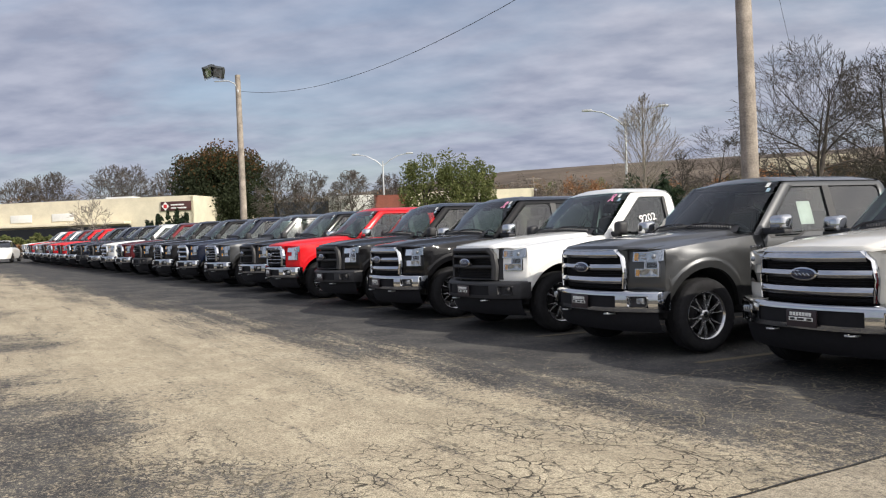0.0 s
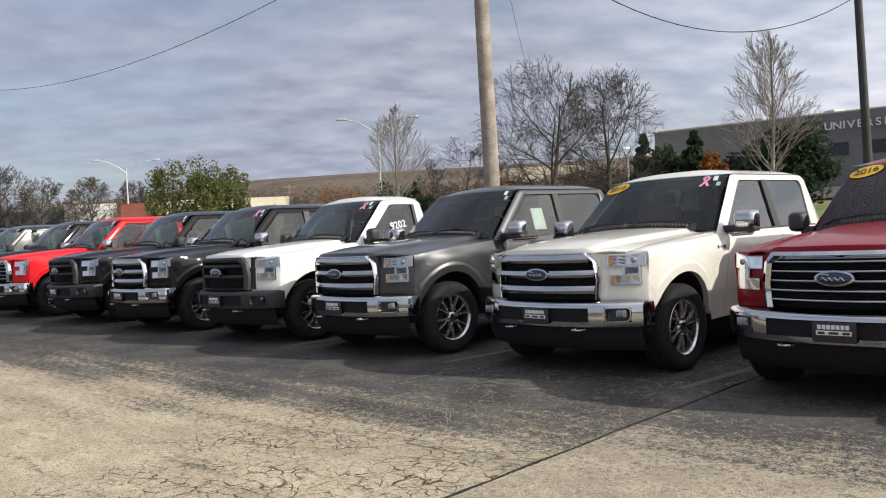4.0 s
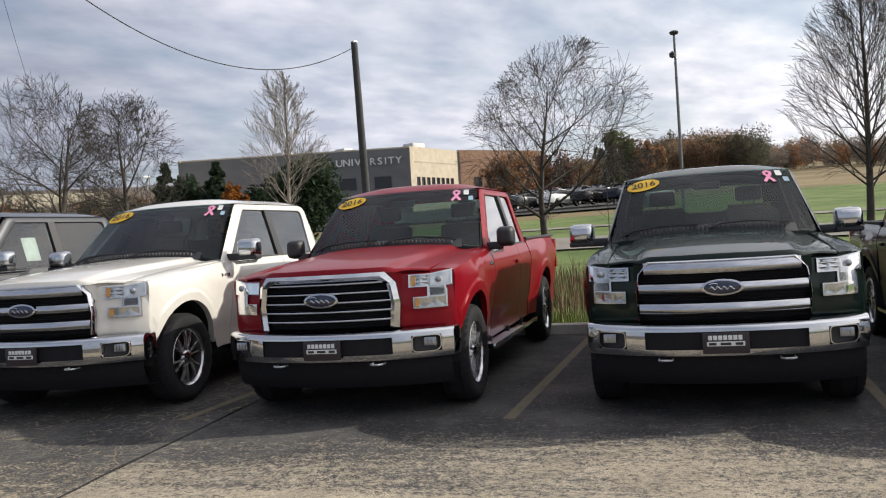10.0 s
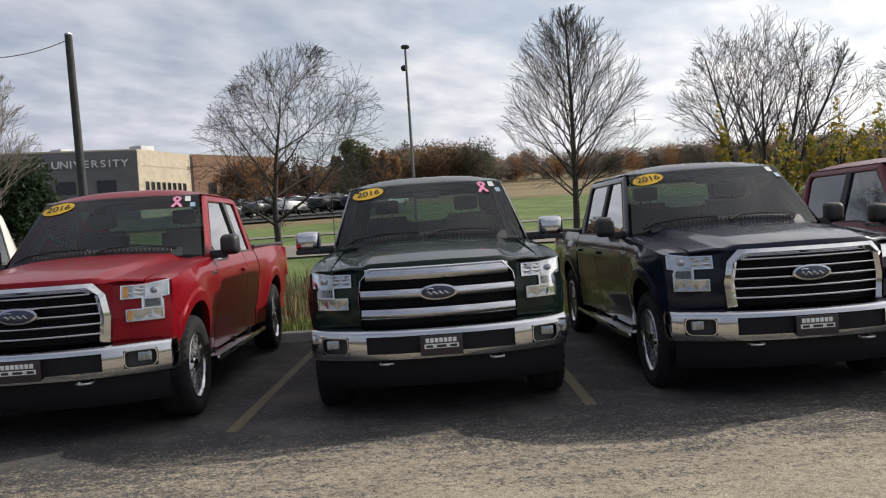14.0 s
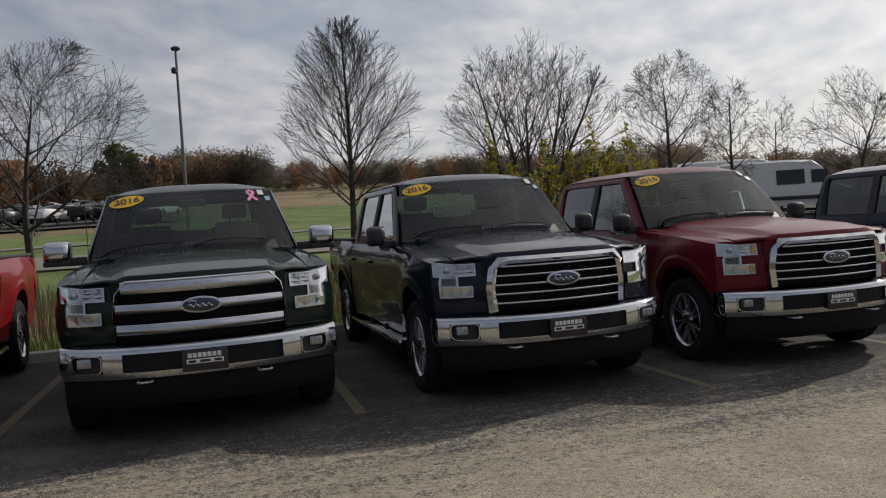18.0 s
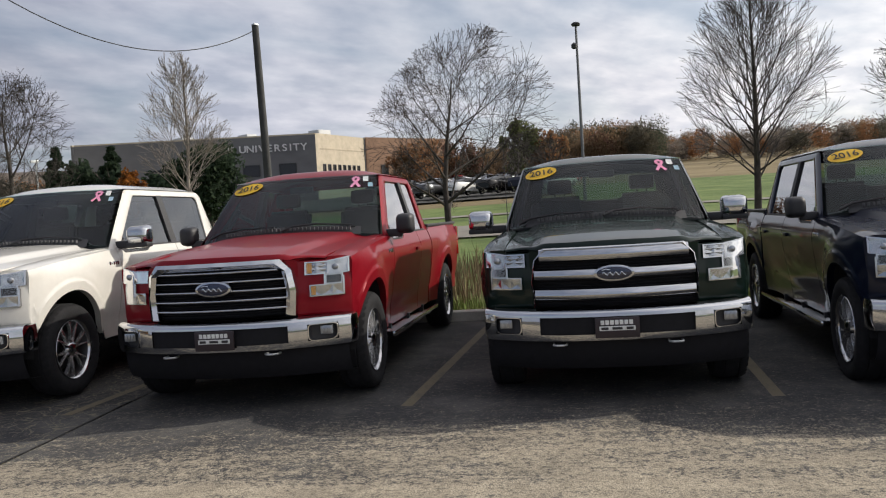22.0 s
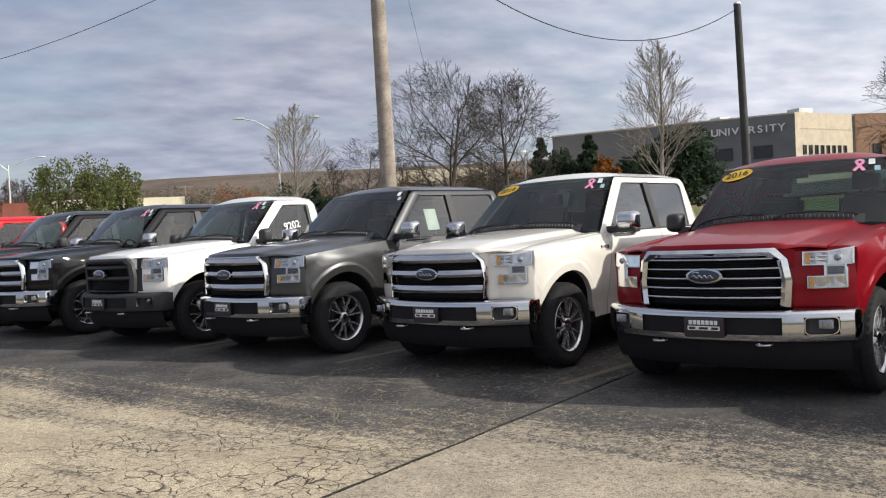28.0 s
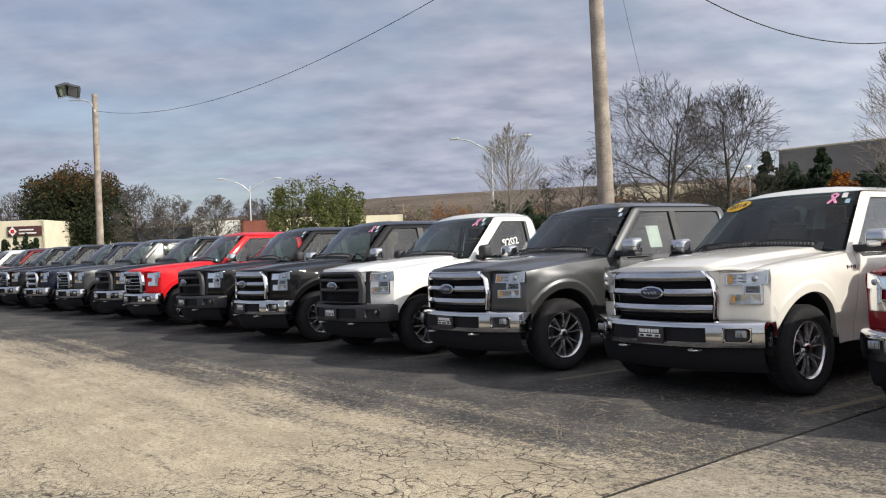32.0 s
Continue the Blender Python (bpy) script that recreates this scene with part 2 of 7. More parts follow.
class Geo:
    """Collects verts and faces of one part."""

    def __init__(self):
        self.v, self.f = [], []

    def quad_grid(self, rows, close=False):
        """rows: lists of points, all of one length."""
        o, n = len(self.v), len(rows[0])
        for r in rows:
            self.v.extend(r)
        for i in range(len(rows) - 1):
            for j in range(n - (0 if close else 1)):
                a, b = o + i * n + j, o + i * n + (j + 1) % n
                self.f.append((a, b, b + n, a + n))
        return self

    def face(self, pts):
        o = len(self.v)
        self.v.extend(pts)
        self.f.append(tuple(range(o, o + len(pts))))
        return self

    def box(self, x0, x1, y0, y1, z0, z1, bevel=0.0):
        bm = bmesh.new()
        bmesh.ops.create_cube(bm, size=1)
        for v in bm.verts:
            v.co = ((x0 + x1) / 2 + v.co.x * (x1 - x0), (y0 + y1) / 2 + v.co.y * (y1 - y0), (z0 + z1) / 2 + v.co.z * (z1 - z0))
        if bevel:
            bmesh.ops.bevel(bm, geom=bm.edges, offset=bevel, segments=2, affect="EDGES", profile=0.6)
        self.take(bm)
        return self

    def take(self, bm):
        o = len(self.v)
        bm.verts.index_update()
        self.v.extend(v.co.copy() for v in bm.verts)
        self.f.extend(tuple(o + v.index for v in f.verts) for f in bm.faces)
        bm.free()

    def prism(self, front, back):
        """Two outlines of one length, joined by sides."""
        o, n = len(self.v), len(front)
        self.v.extend(front); self.v.extend(back)
        self.f.append(tuple(range(o, o + n)))
        self.f.append(tuple(range(o + 2 * n - 1, o + n - 1, -1)))
        for i in range(n):
            j = (i + 1) % n
            self.f.append((o + j, o + i, o + n + i, o + n + j))
        return self

    def tube(self, pts, radii, n=8, cap=True):
        o = len(self.v)
        pts = [Vector(p) for p in pts]
        if not isinstance(radii, (list, tuple)):
            radii = [radii] * len(pts)
        for i, p in enumerate(pts):
            d = (pts[min(i + 1, len(pts) - 1)] - pts[max(i - 1, 0)]).normalized()
            a = d.orthogonal().normalized() if abs(d.z) > 0.95 else d.cross(Vector((0, 0, 1))).normalized()
            b = d.cross(a)
            for k in range(n):
                w = 2 * math.pi * k / n
                self.v.append(p + (a * math.cos(w) + b * math.sin(w)) * radii[i])
        for i in range(len(pts) - 1):
            for k in range(n):
                q = o + i * n + k
                r = o + i * n + (k + 1) % n
                self.f.append((q, r, r + n, q + n))
        if cap:
            self.f.append(tuple(o + k for k in range(n))[::-1])
            e = o + (len(pts) - 1) * n
            self.f.append(tuple(e + k for k in range(n)))
        return self

    def lathe(self, profile, n=32, axis="x"):
        """profile: (along, radius) pairs turned about an axis."""
        rows = []
        for a, r in profile:
            ring = []
            for k in range(n):
                w = 2 * math.pi * k / n
                c, s = r * math.cos(w), r * math.sin(w)
                ring.append((a, c, s) if axis == "x" else (c, s, a) if axis == "z" else (c, a, s))
            rows.append(ring)
        return self.quad_grid(rows, close=True)

    def weld(self):
        """Joins points that coincide, so that shading runs on."""
        at, new_v, ix = {}, [], []
        for p in self.v:
            k = (round(p[0], 4), round(p[1], 4), round(p[2], 4))
            if k not in at:
                at[k] = len(new_v)
                new_v.append(p)
            ix.append(at[k])
        self.v = new_v
        self.f = [f for f in (tuple(dict.fromkeys(ix[i] for i in f)) for f in self.f) if len(f) > 2]
        return self

    def mesh(self, name, mats, smooth=True, angle=38):
        return mesh_of(name, self.v, self.f, mats, smooth, angle)


def put(name, me, parent=None, m=None, label="", material=None):
    """Links a mesh as one object; material sits on the object, so that the mesh can be shared."""
    ob = new(name, me)
    if m is not None:
        ob.matrix_basis = m
    if parent:
        ob.parent = parent
    if material:
        ob.material_slots[0].link = "OBJECT"
        ob.material_slots[0].material = material
    if label:
        tagged(ob, label)
    return ob


def part(name, geo, material, parent, label="", smooth=True, angle=38, m=None):
    return put(name, geo.mesh(name, material, smooth, angle), parent, m, label)


def thing(name, label, category, m=None, group="", kind=""):
    e = new(name)
    e.empty_display_size = 0.2
    if m is not None:
        e.matrix_basis = m
    return tagged(e, label, category, group, kind)


def smooth01(a, b, x):
    t = min(1.0, max(0.0, (x - a) / (b - a)))
    return t * t * (3 - 2 * t)


# ---- the lot's own axes: s along the row of noses, d behind it ----
A0, RS, RD = Vector((4.14, 5.05)), Vector((-0.537, 0.8436)), Vector((0.8436, 0.537))
SLOPE = 0.007


def lot_xy(s, d):
    return A0 + s * RS + d * RD


def lot_sd(x, y):
    q = Vector((x, y)) - A0
    return q.dot(RS), q.dot(RD)


def interp(x, xs, ys):
    return float(np.interp(x, xs, ys))


def ground_z(s, d):
    """Height of the land: the lot is one gentle plane, the ground climbs behind it."""
    x, y = lot_xy(s, d)
    base = SLOPE * min(130.0, max(-60.0, s))
    D = math.hypot(x, y)
    th = math.degrees(math.atan2(x, y))
    if d < 5:
        return base
    g = interp(th, (-35, -20, 0, 20, 40, 60, 80, 100, 130), (0.0, 0.004, 0.016, 0.032, 0.046, 0.058, 0.062, 0.045, 0.03))
    k = max(0.0, d - 10.0)
    g = g + 0.055 * smooth01(88, 98, th)
    near = g * (k - 6 * (1 - math.exp(-k / 6)))
    if th > 88:
        near = min(near, 1.2 + 0.035 * k)
    e = interp(th, (-40, -20, -6, 3, 30, 60, 75, 90, 130), (1.2, 1.6, 3.0, 4.0, 4.1, 3.9, 3.55, 2.6, 2.0))
    far = D * math.tan(radians(e))
    w = smooth01(190, 420, D)
    return base + near * (1 - w) + (far + noise.noise(Vector((x, y, 0)) * 0.012) * 2.5) * w


def lot_point(s, d, up=0.0):
    x, y = lot_xy(s, d)
    return Vector((x, y, ground_z(s, d) + up))


def away(bearing, dist, up=0.0):
    """The ground at a bearing (degrees clockwise from +y) and a distance from the standpoint that faces it."""
    x = dist * math.sin(radians(bearing)) + interp(bearing, (0, 20, 42, 60, 80), (0, 0.13, 0.235, 0.31, 0.37))
    y = dist * math.cos(radians(bearing)) - interp(bearing, (0, 20, 42, 60, 80), (0, 0.05, 0.135, 0.235, 0.315))
    s, d = lot_sd(x, y)
    return Vector((x, y, ground_z(s, d) + up))


TILT_AXIS = Vector((RD.x, RD.y, 0))
LOT_TILT = Matrix.Rotation(-math.atan(SLOPE), 4, TILT_AXIS)


def lot_pose(s, d, bearing):
    """A pose on the lot's plane; the thing's +y points to that bearing."""
    p = lot_point(s, d)
    return Matrix.Translation(p) @ LOT_TILT @ pose(0, 0, 0, 0, 0, -bearing)


# ---- ground materials ----
def ground_mat(name, stops, scale, fine, bump, bump_scale, rough=0.95, cracks=0.0):
    m = bpy.data.materials.new(name)
    m.use_nodes = True
    nt = m.node_tree
    lk = nt.links.new
    b = nt.nodes["Principled BSDF"]
    b.inputs["Roughness"].default_value = rough
    b.inputs["Specular IOR Level"].default_value = 0.25
    co = nt.nodes.new("ShaderNodeTexCoord")
    n = nt.nodes.new("ShaderNodeTexNoise")
    n.inputs["Scale"].default_value, n.inputs["Detail"].default_value, n.inputs["Roughness"].default_value = scale, 8, 0.62
    lk(co.outputs["Object"], n.inputs["Vector"])
    f = nt.nodes.new("ShaderNodeTexNoise")
    f.inputs["Scale"].default_value, f.inputs["Detail"].default_value = fine, 3
    lk(co.outputs["Object"], f.inputs["Vector"])
    a = node(nt, "ShaderNodeMath", operation="MULTIPLY_ADD")
    lk(f.outputs[0], a.inputs[0]); a.inputs[1].default_value = 0.35
    lk(n.outputs[0], a.inputs[2])
    r = nt.nodes.new("ShaderNodeValToRGB")
    el = r.color_ramp.elements
    while len(el) < len(stops):
        el.new(0.5)
    for e, (p, c) in zip(el, stops):
        e.position, e.color = p, (*c, 1)
    lk(a.outputs[0], r.inputs[0])
    col = r.outputs[0]
    height = f.outputs[0]
    if cracks:
        w = nt.nodes.new("ShaderNodeTexNoise")
        w.inputs["Scale"].default_value = 3.0
        lk(co.outputs["Object"], w.inputs["Vector"])
        wa = node(nt, "ShaderNodeVectorMath", operation="MULTIPLY_ADD")
        lk(w.outputs["Color"], wa.inputs[0]); wa.inputs[1].default_value = (0.25, 0.25, 0)
        lk(co.outputs["Object"], wa.inputs[2])
        v = node(nt, "ShaderNodeTexVoronoi", feature="DISTANCE_TO_EDGE")
        v.inputs["Scale"].default_value = cracks
        lk(wa.outputs[0], v.inputs["Vector"])
        cr = nt.nodes.new("ShaderNodeMapRange")
        cr.inputs[1].default_value, cr.inputs[2].default_value = 0.012, 0.05
        lk(v.outputs[0], cr.inputs[0])
        mask = nt.nodes.new("ShaderNodeTexNoise")
        mask.inputs["Scale"].default_value = 0.35
        lk(co.outputs["Object"], mask.inputs["Vector"])
        mr = nt.nodes.new("ShaderNodeMapRange")
        mr.inputs[1].default_value, mr.inputs[2].default_value = 0.42, 0.56
        mr.inputs[3].default_value, mr.inputs[4].default_value = 1.0, 0.25
        lk(mask.outputs[0], mr.inputs[0])
        mx = node(nt, "ShaderNodeMath", operation="MAXIMUM")
        lk(cr.outputs[0], mx.inputs[0]); lk(mr.outputs[0], mx.inputs[1])
        mc = node(nt, "ShaderNodeMix", data_type="RGBA", blend_type="MULTIPLY")
        mc.inputs[0].default_value = 0.72
        lk(col, mc.inputs[6]); lk(mx.outputs[0], mc.inputs[7])
        col = mc.outputs[2]
        hm = node(nt, "ShaderNodeMath", operation="MULTIPLY_ADD")
        lk(mx.outputs[0], hm.inputs[0]); hm.inputs[1].default_value = 1.2
        lk(f.outputs[0], hm.inputs[2])
        height = hm.outputs[0]
    lk(col, b.inputs["Base Color"])
    bu = nt.nodes.new("ShaderNodeBump")
    bu.inputs["Strength"].default_value, bu.inputs["Distance"].default_value = bump, bump_scale
    lk(height, bu.inputs["Height"])
    lk(bu.outputs[0], b.inputs["Normal"])
    return m


ASPHALT_DARK = ground_mat("dark_asphalt", [(0.5, (0.03, 0.03, 0.031)), (0.68, (0.06, 0.06, 0.058)), (0.85, (0.13, 0.125, 0.11))], 0.8, 90, 0.4, 0.008, cracks=2.2)
GRASS = ground_mat("mown_grass", [(0.45, (0.045, 0.068, 0.018)), (0.65, (0.095, 0.14, 0.036)), (0.85, (0.16, 0.20, 0.065))], 0.3, 9, 0.6, 0.05)
DRY = ground_mat("dry_field_grass", [(0.45, (0.09, 0.07, 0.035)), (0.65, (0.17, 0.13, 0.065)), (0.85, (0.24, 0.19, 0.10))], 0.06, 1.4, 0.6, 0.1)
HILL = ground_mat("brown_hillside", [(0.45, (0.055, 0.043, 0.033)), (0.65, (0.10, 0.078, 0.06)), (0.85, (0.15, 0.12, 0.095))], 0.02, 0.4, 0.6, 0.3)
CONCRETE = ground_mat("old_concrete", [(0.45, (0.3, 0.29, 0.26)), (0.65, (0.45, 0.43, 0.39)), (0.85, (0.55, 0.53, 0.48))], 1.5, 60, 0.4, 0.006)
ROAD = ground_mat("pale_road", [(0.45, (0.14, 0.13, 0.115)), (0.65, (0.20, 0.185, 0.16)), (0.85, (0.25, 0.235, 0.205))], 0.4, 30, 0.3, 0.005)

# ---- ground: one sheet to the horizon ----
KERB_D = 5.05


def ground_sheet():
    ss = sorted(set([-900, -600, -400, -300, -220, -160] + list(range(-120, 121, 6)) + [150, 190, 240, 300, 400, 600, 900]))
    ds = sorted(set([-500, -300, -150, -60, -20, 0, 4.7, KERB_D + 0.1, 6, 7.5, 9, 11, 13, 16, 20, 24, 28, 34, 40, 46, 52, 60] + list(range(70, 260, 12)) + [280, 310, 350, 400, 450, 520, 600, 750, 950]))
    verts, faces, idx = [], [], []
    for d in ds:
        for s in ss:
            v = lot_point(s, d)
            if d < KERB_D:
                v.z -= 0.10
            elif d < 15:
                v.z += 0.03 - 0.28 * math.exp(-((d - 9.5) / 2.2) ** 2)
            verts.append(v)
    n = len(ss)
    for i in range(len(ds) - 1):
        for j in range(n - 1):
            a = i * n + j
            faces.append((a + 1, a, a + n, a + n + 1))
            d, s = (ds[i] + ds[i + 1]) / 2, (ss[j] + ss[j + 1]) / 2
            x, y = lot_xy(s, d)
            D, th = math.hypot(x, y), math.degrees(math.atan2(x, y))
            if 13 < d < 52 or d < 13:
                k = 0
            elif th < 42 and D > 190:
                k = 2
            else:
                k = 1
            if s < -6 and 13 < d < 78:
                k = 0
            if d < 9.2 and d > 0:
                k = 1
            idx.append(k)
    me = mesh_of("ground", verts, faces, [GRASS, DRY, HILL], True, 60, idx)
    tagged(put("ground", me), "rising land of mown grass and dry autumn field", "ground", kind="structure")


ground_sheet()


# ---- the lot's paving: sheets in the lot's own (s, d) axes ----
def lot_mat(name, tan_a, tan_b, edge, edge_slope, patch_d, crack_size, crack_amount, streaks=1.0):
    """Tan worn stone-chip asphalt, dark by the bays and in ragged patches across the lane, with cracks."""
    m = bpy.data.materials.new(name)
    m.use_nodes = True
    nt = m.node_tree
    lk = nt.links.new
    b = nt.nodes["Principled BSDF"]
    b.inputs["Roughness"].default_value = 0.93
    b.inputs["Specular IOR Level"].default_value = 0.2
    co = nt.nodes.new("ShaderNodeTexCoord").outputs["Object"]
    sep = nt.nodes.new("ShaderNodeSeparateXYZ")
    lk(co, sep.inputs[0])

    def tex(scale, detail=4, rough=0.55, stretch=None):
        n = nt.nodes.new("ShaderNodeTexNoise")
        n.inputs["Scale"].default_value, n.inputs["Detail"].default_value, n.inputs["Roughness"].default_value = scale, detail, rough
        if stretch:
            mp = nt.nodes.new("ShaderNodeMapping")
            mp.inputs["Scale"].default_value = stretch
            lk(co, mp.inputs[0]); lk(mp.outputs[0], n.inputs["Vector"])
        else:
            lk(co, n.inputs["Vector"])
        return n.outputs[0]

    def op(kind, a, c, third=None):
        n = node(nt, "ShaderNodeMath", operation=kind)
        for i, v in enumerate((a, c, third)):
            if v is None:
                continue
            if isinstance(v, (int, float)):
                n.inputs[i].default_value = v
            else:
                lk(v, n.inputs[i])
        return n.outputs[0]

    def step(v, lo, hi, to0=0.0, to1=1.0):
        n = node(nt, "ShaderNodeMapRange", interpolation_type="SMOOTHSTEP")
        lk(v, n.inputs[0])
        for i, k in enumerate((lo, hi, to0, to1)):
            n.inputs[i + 1].default_value = k
        return n.outputs[0]

    def blend(f, c0, c1):
        n = node(nt, "ShaderNodeMix", data_type="RGBA")
        if isinstance(f, float):
            n.inputs[0].default_value = f
        else:
            lk(f, n.inputs[0])
        for i, c in ((6, c0), (7, c1)):
            if isinstance(c, tuple):
                n.inputs[i].default_value = (*c, 1)
            else:
                lk(c, n.inputs[i])
        return n.outputs[2]

    big, mid, grit, chip = tex(0.55, 5), tex(2.6, 6, 0.65), tex(48, 4, 0.75), tex(95, 2)
    # distance into the dark border by the bays
    e = op("MULTIPLY_ADD", sep.outputs[0], edge_slope, op("ADD", sep.outputs[1], edge))
    e = op("MULTIPLY_ADD", op("SUBTRACT", big, 0.5), 2.4, e)
    e = op("MULTIPLY_ADD", op("SUBTRACT", mid, 0.5), 1.5, e)
    e = op("MULTIPLY_ADD", op("SUBTRACT", tex(1.0, 7, 0.7, (0.16, 2.2, 1)), 0.5), 4.2, e)
    border = step(e, -2.1, 1.2)
    # ragged dark patches on the far side of the lane
    p = op("MULTIPLY_ADD", sep.outputs[0], -0.05, op("SUBTRACT", -patch_d, sep.outputs[1]))
    p = op("MULTIPLY_ADD", op("SUBTRACT", tex(0.45, 4), 0.52), 7.0, p)
    p = op("MULTIPLY_ADD", op("SUBTRACT", mid, 0.5), 3.0, p)
    patch = step(p, -0.9, 1.8, 0.0, 0.74)
    # long wheel streaks
    streak = step(tex(1.0, 7, 0.68, (0.07, 1.5, 1)), 0.50, 0.68, 0.0, 0.42)
    fine_streak = step(tex(1.0, 8, 0.74, (0.30, 4.2, 1)), 0.50, 0.68, 0.0, 0.62)
    streak = op("MULTIPLY", op("MAXIMUM", streak, fine_streak), streaks)
    dark = op("MAXIMUM", op("MAXIMUM", border, patch), streak)
    speck = step(op("MULTIPLY_ADD", op("SUBTRACT", tex(13, 5, 0.7), 0.5), 1.8, op("MULTIPLY_ADD", op("SUBTRACT", grit, 0.5), 2.5, dark)), 0.2, 0.8)
    tan = blend(step(mid, 0.38, 0.62), tan_b, tan_a)
    tan = blend(step(tex(1.0, 7, 0.7, (0.35, 1.6, 1)), 0.46, 0.66, 0.0, 0.55 * streaks), tan, tuple(v * 0.55 for v in tan_b))
    tan = blend(step(tex(7.5, 6, 0.7), 0.50, 0.68, 0.0, 0.6), tan, tuple(v * 0.5 for v in tan_a))
    tan = blend(step(tex(26, 4, 0.8), 0.51, 0.62, 0.0, 0.9), tan, tuple(v * 0.36 for v in tan_a))
    tan = blend(step(chip, 0.45, 0.60, 0.0, 0.8), tan, tuple(v * 0.38 for v in tan_a))
    tan = blend(step(grit, 0.52, 0.64, 0.0, 0.65), tan, tuple(min(1, v * 1.3) for v in tan_a))
    blk = blend(step(tex(1.3, 6, 0.6), 0.4, 0.7), (0.042, 0.042, 0.045), (0.088, 0.085, 0.082))
    blk = blend(step(tex(30, 4, 0.75), 0.56, 0.66, 0.0, 0.6), blk, (0.26, 0.235, 0.185))
    col = blend(speck, tan, blk)
    # cracks: small cells in places, and long wandering ones
    warp = node(nt, "ShaderNodeVectorMath", operation="MULTIPLY_ADD")
    wn = nt.nodes.new("ShaderNodeTexNoise")
    wn.inputs["Scale"].default_value, wn.inputs["Detail"].default_value = 5.0, 4
    lk(co, wn.inputs["Vector"]); lk(wn.outputs["Color"], warp.inputs[0])
    warp.inputs[1].default_value = (0.22, 0.22, 0)
    lk(co, warp.inputs[2])
    lines = []
    for size, width, lo, hi, seed in ((crack_size, 0.044, 0.50, 0.64, 0.5), (crack_size * 0.16, 0.007, 0.50, 0.58, 0.27)):
        v = node(nt, "ShaderNodeTexVoronoi", feature="DISTANCE_TO_EDGE")
        v.inputs["Scale"].default_value = size
        lk(warp.outputs[0], v.inputs["Vector"])
        where = step(op("ADD", tex(seed, 3), step(sep.outputs[0], 0.5, 5.5, 0.31, -0.10)), lo, hi)
        where = op("MULTIPLY", where, step(tex(2.3, 5, 0.7), 0.40, 0.54))
        lines.append(op("MULTIPLY", step(v.outputs[0], width * 0.25, width, 1.0, 0.0), where))
    crack = op("MULTIPLY", op("MAXIMUM", lines[0], lines[1]), crack_amount)
    col = blend(crack, col, blend(speck, (0.018, 0.017, 0.016), (0.20, 0.175, 0.13)))
    lk(col, b.inputs["Base Color"])
    h = op("MULTIPLY_ADD", crack, -1.5, op("MULTIPLY_ADD", chip, 0.5, grit))
    bu = nt.nodes.new("ShaderNodeBump")
    bu.inputs["Strength"].default_value, bu.inputs["Distance"].default_value = 0.6, 0.012
    lk(h, bu.inputs["Height"]); lk(bu.outputs[0], b.inputs["Normal"])
    return m


LOT_WORN = lot_mat("worn_stone_chip_asphalt", (0.55, 0.475, 0.345), (0.42, 0.355, 0.258), 1.35, 0.085, 4.5, 8.0, 0.92)
LOT_SMOOTH = lot_mat("smoother_old_asphalt", (0.455, 0.395, 0.30), (0.335, 0.29, 0.222), 0.75, 0.0, 14.0, 1.5, 0.1, 0.2)


def lot_sheet(name, s0, s1, d0, d1, material, label):
    g = Geo()
    n = 24
    g.quad_grid([[(s0 + (s1 - s0) * i / n, d, 0) for d in (d0, d1)] for i in range(n + 1)])
    g.quad_grid([[(s0, d0, 0), (s1, d0, 0), (s1, d1, 0), (s0, d1, 0)], [(s0, d0, -0.08), (s1, d0, -0.08), (s1, d1, -0.08), (s0, d1, -0.08)]], close=True)
    ob = put(name, g.mesh(name, material, False))
    o, es, ed = lot_point(0, 0), Vector((RS.x, RS.y, SLOPE)).normalized(), Vector((RD.x, RD.y, 0)).normalized()
    up = (es.cross(ed) * -1).normalized()
    # (s, d) is a left-handed pair seen from above, so the sheet is laid by its own axes
    ob.matrix_basis = Matrix(((es.x, ed.x, up.x, o.x), (es.y, ed.y, up.y, o.y), (es.z, ed.z, up.z, o.z), (0, 0, 0, 1)))
    return tagged(ob, label, "lot paving", kind="structure")


lot_sheet("road_worn_lot", 1.02, 112, -60, KERB_D, LOT_WORN, "tan worn stone-chip asphalt with dark patches and cracks")
lot_sheet("road_smooth_lot", -44, 0.99, -60, KERB_D, LOT_SMOOTH, "smoother grey-tan asphalt with a dark strip by the bays")
SEAM = mat("dark_seam_tar", (0.015, 0.014, 0.013), 0.8, 0, 0.2, 6, 0.3, 60)
g = Geo()
rows = []
for i in range(241):
    d = -14 + (KERB_D + 14) * i / 240
    w = 0.009 + 0.007 * noise.noise(Vector((d * 3, 0, 0)))
    c = 1.005 + 0.022 * noise.noise(Vector((d * 1.3, 5, 0))) + 0.010 * noise.noise(Vector((d * 5.1, 9, 0)))
    rows.append([lot_point(c + w, d, 0.004), lot_point(c - w, d, 0.004)])
g.quad_grid(rows)
tagged(put("seam_crack", g.mesh("seam_crack", SEAM, False)), "dark open seam between two asphalt slabs", "paving joint", kind="structure")


# ---- pickup trucks: x across (to the truck's left), y back from the bumper, z up ----
WHEEL_R, ARCH_R, ARCH_Z, AXLE_1, AXLE_2, TAIL = 0.40, 0.485, 0.43, 0.94, 4.60, 5.86
CACHE = {}


def cached(key, make, material, angle=38, smooth=True):
    if key not in CACHE:
        CACHE[key] = make().mesh(key, material, smooth, angle)
    return CACHE[key]


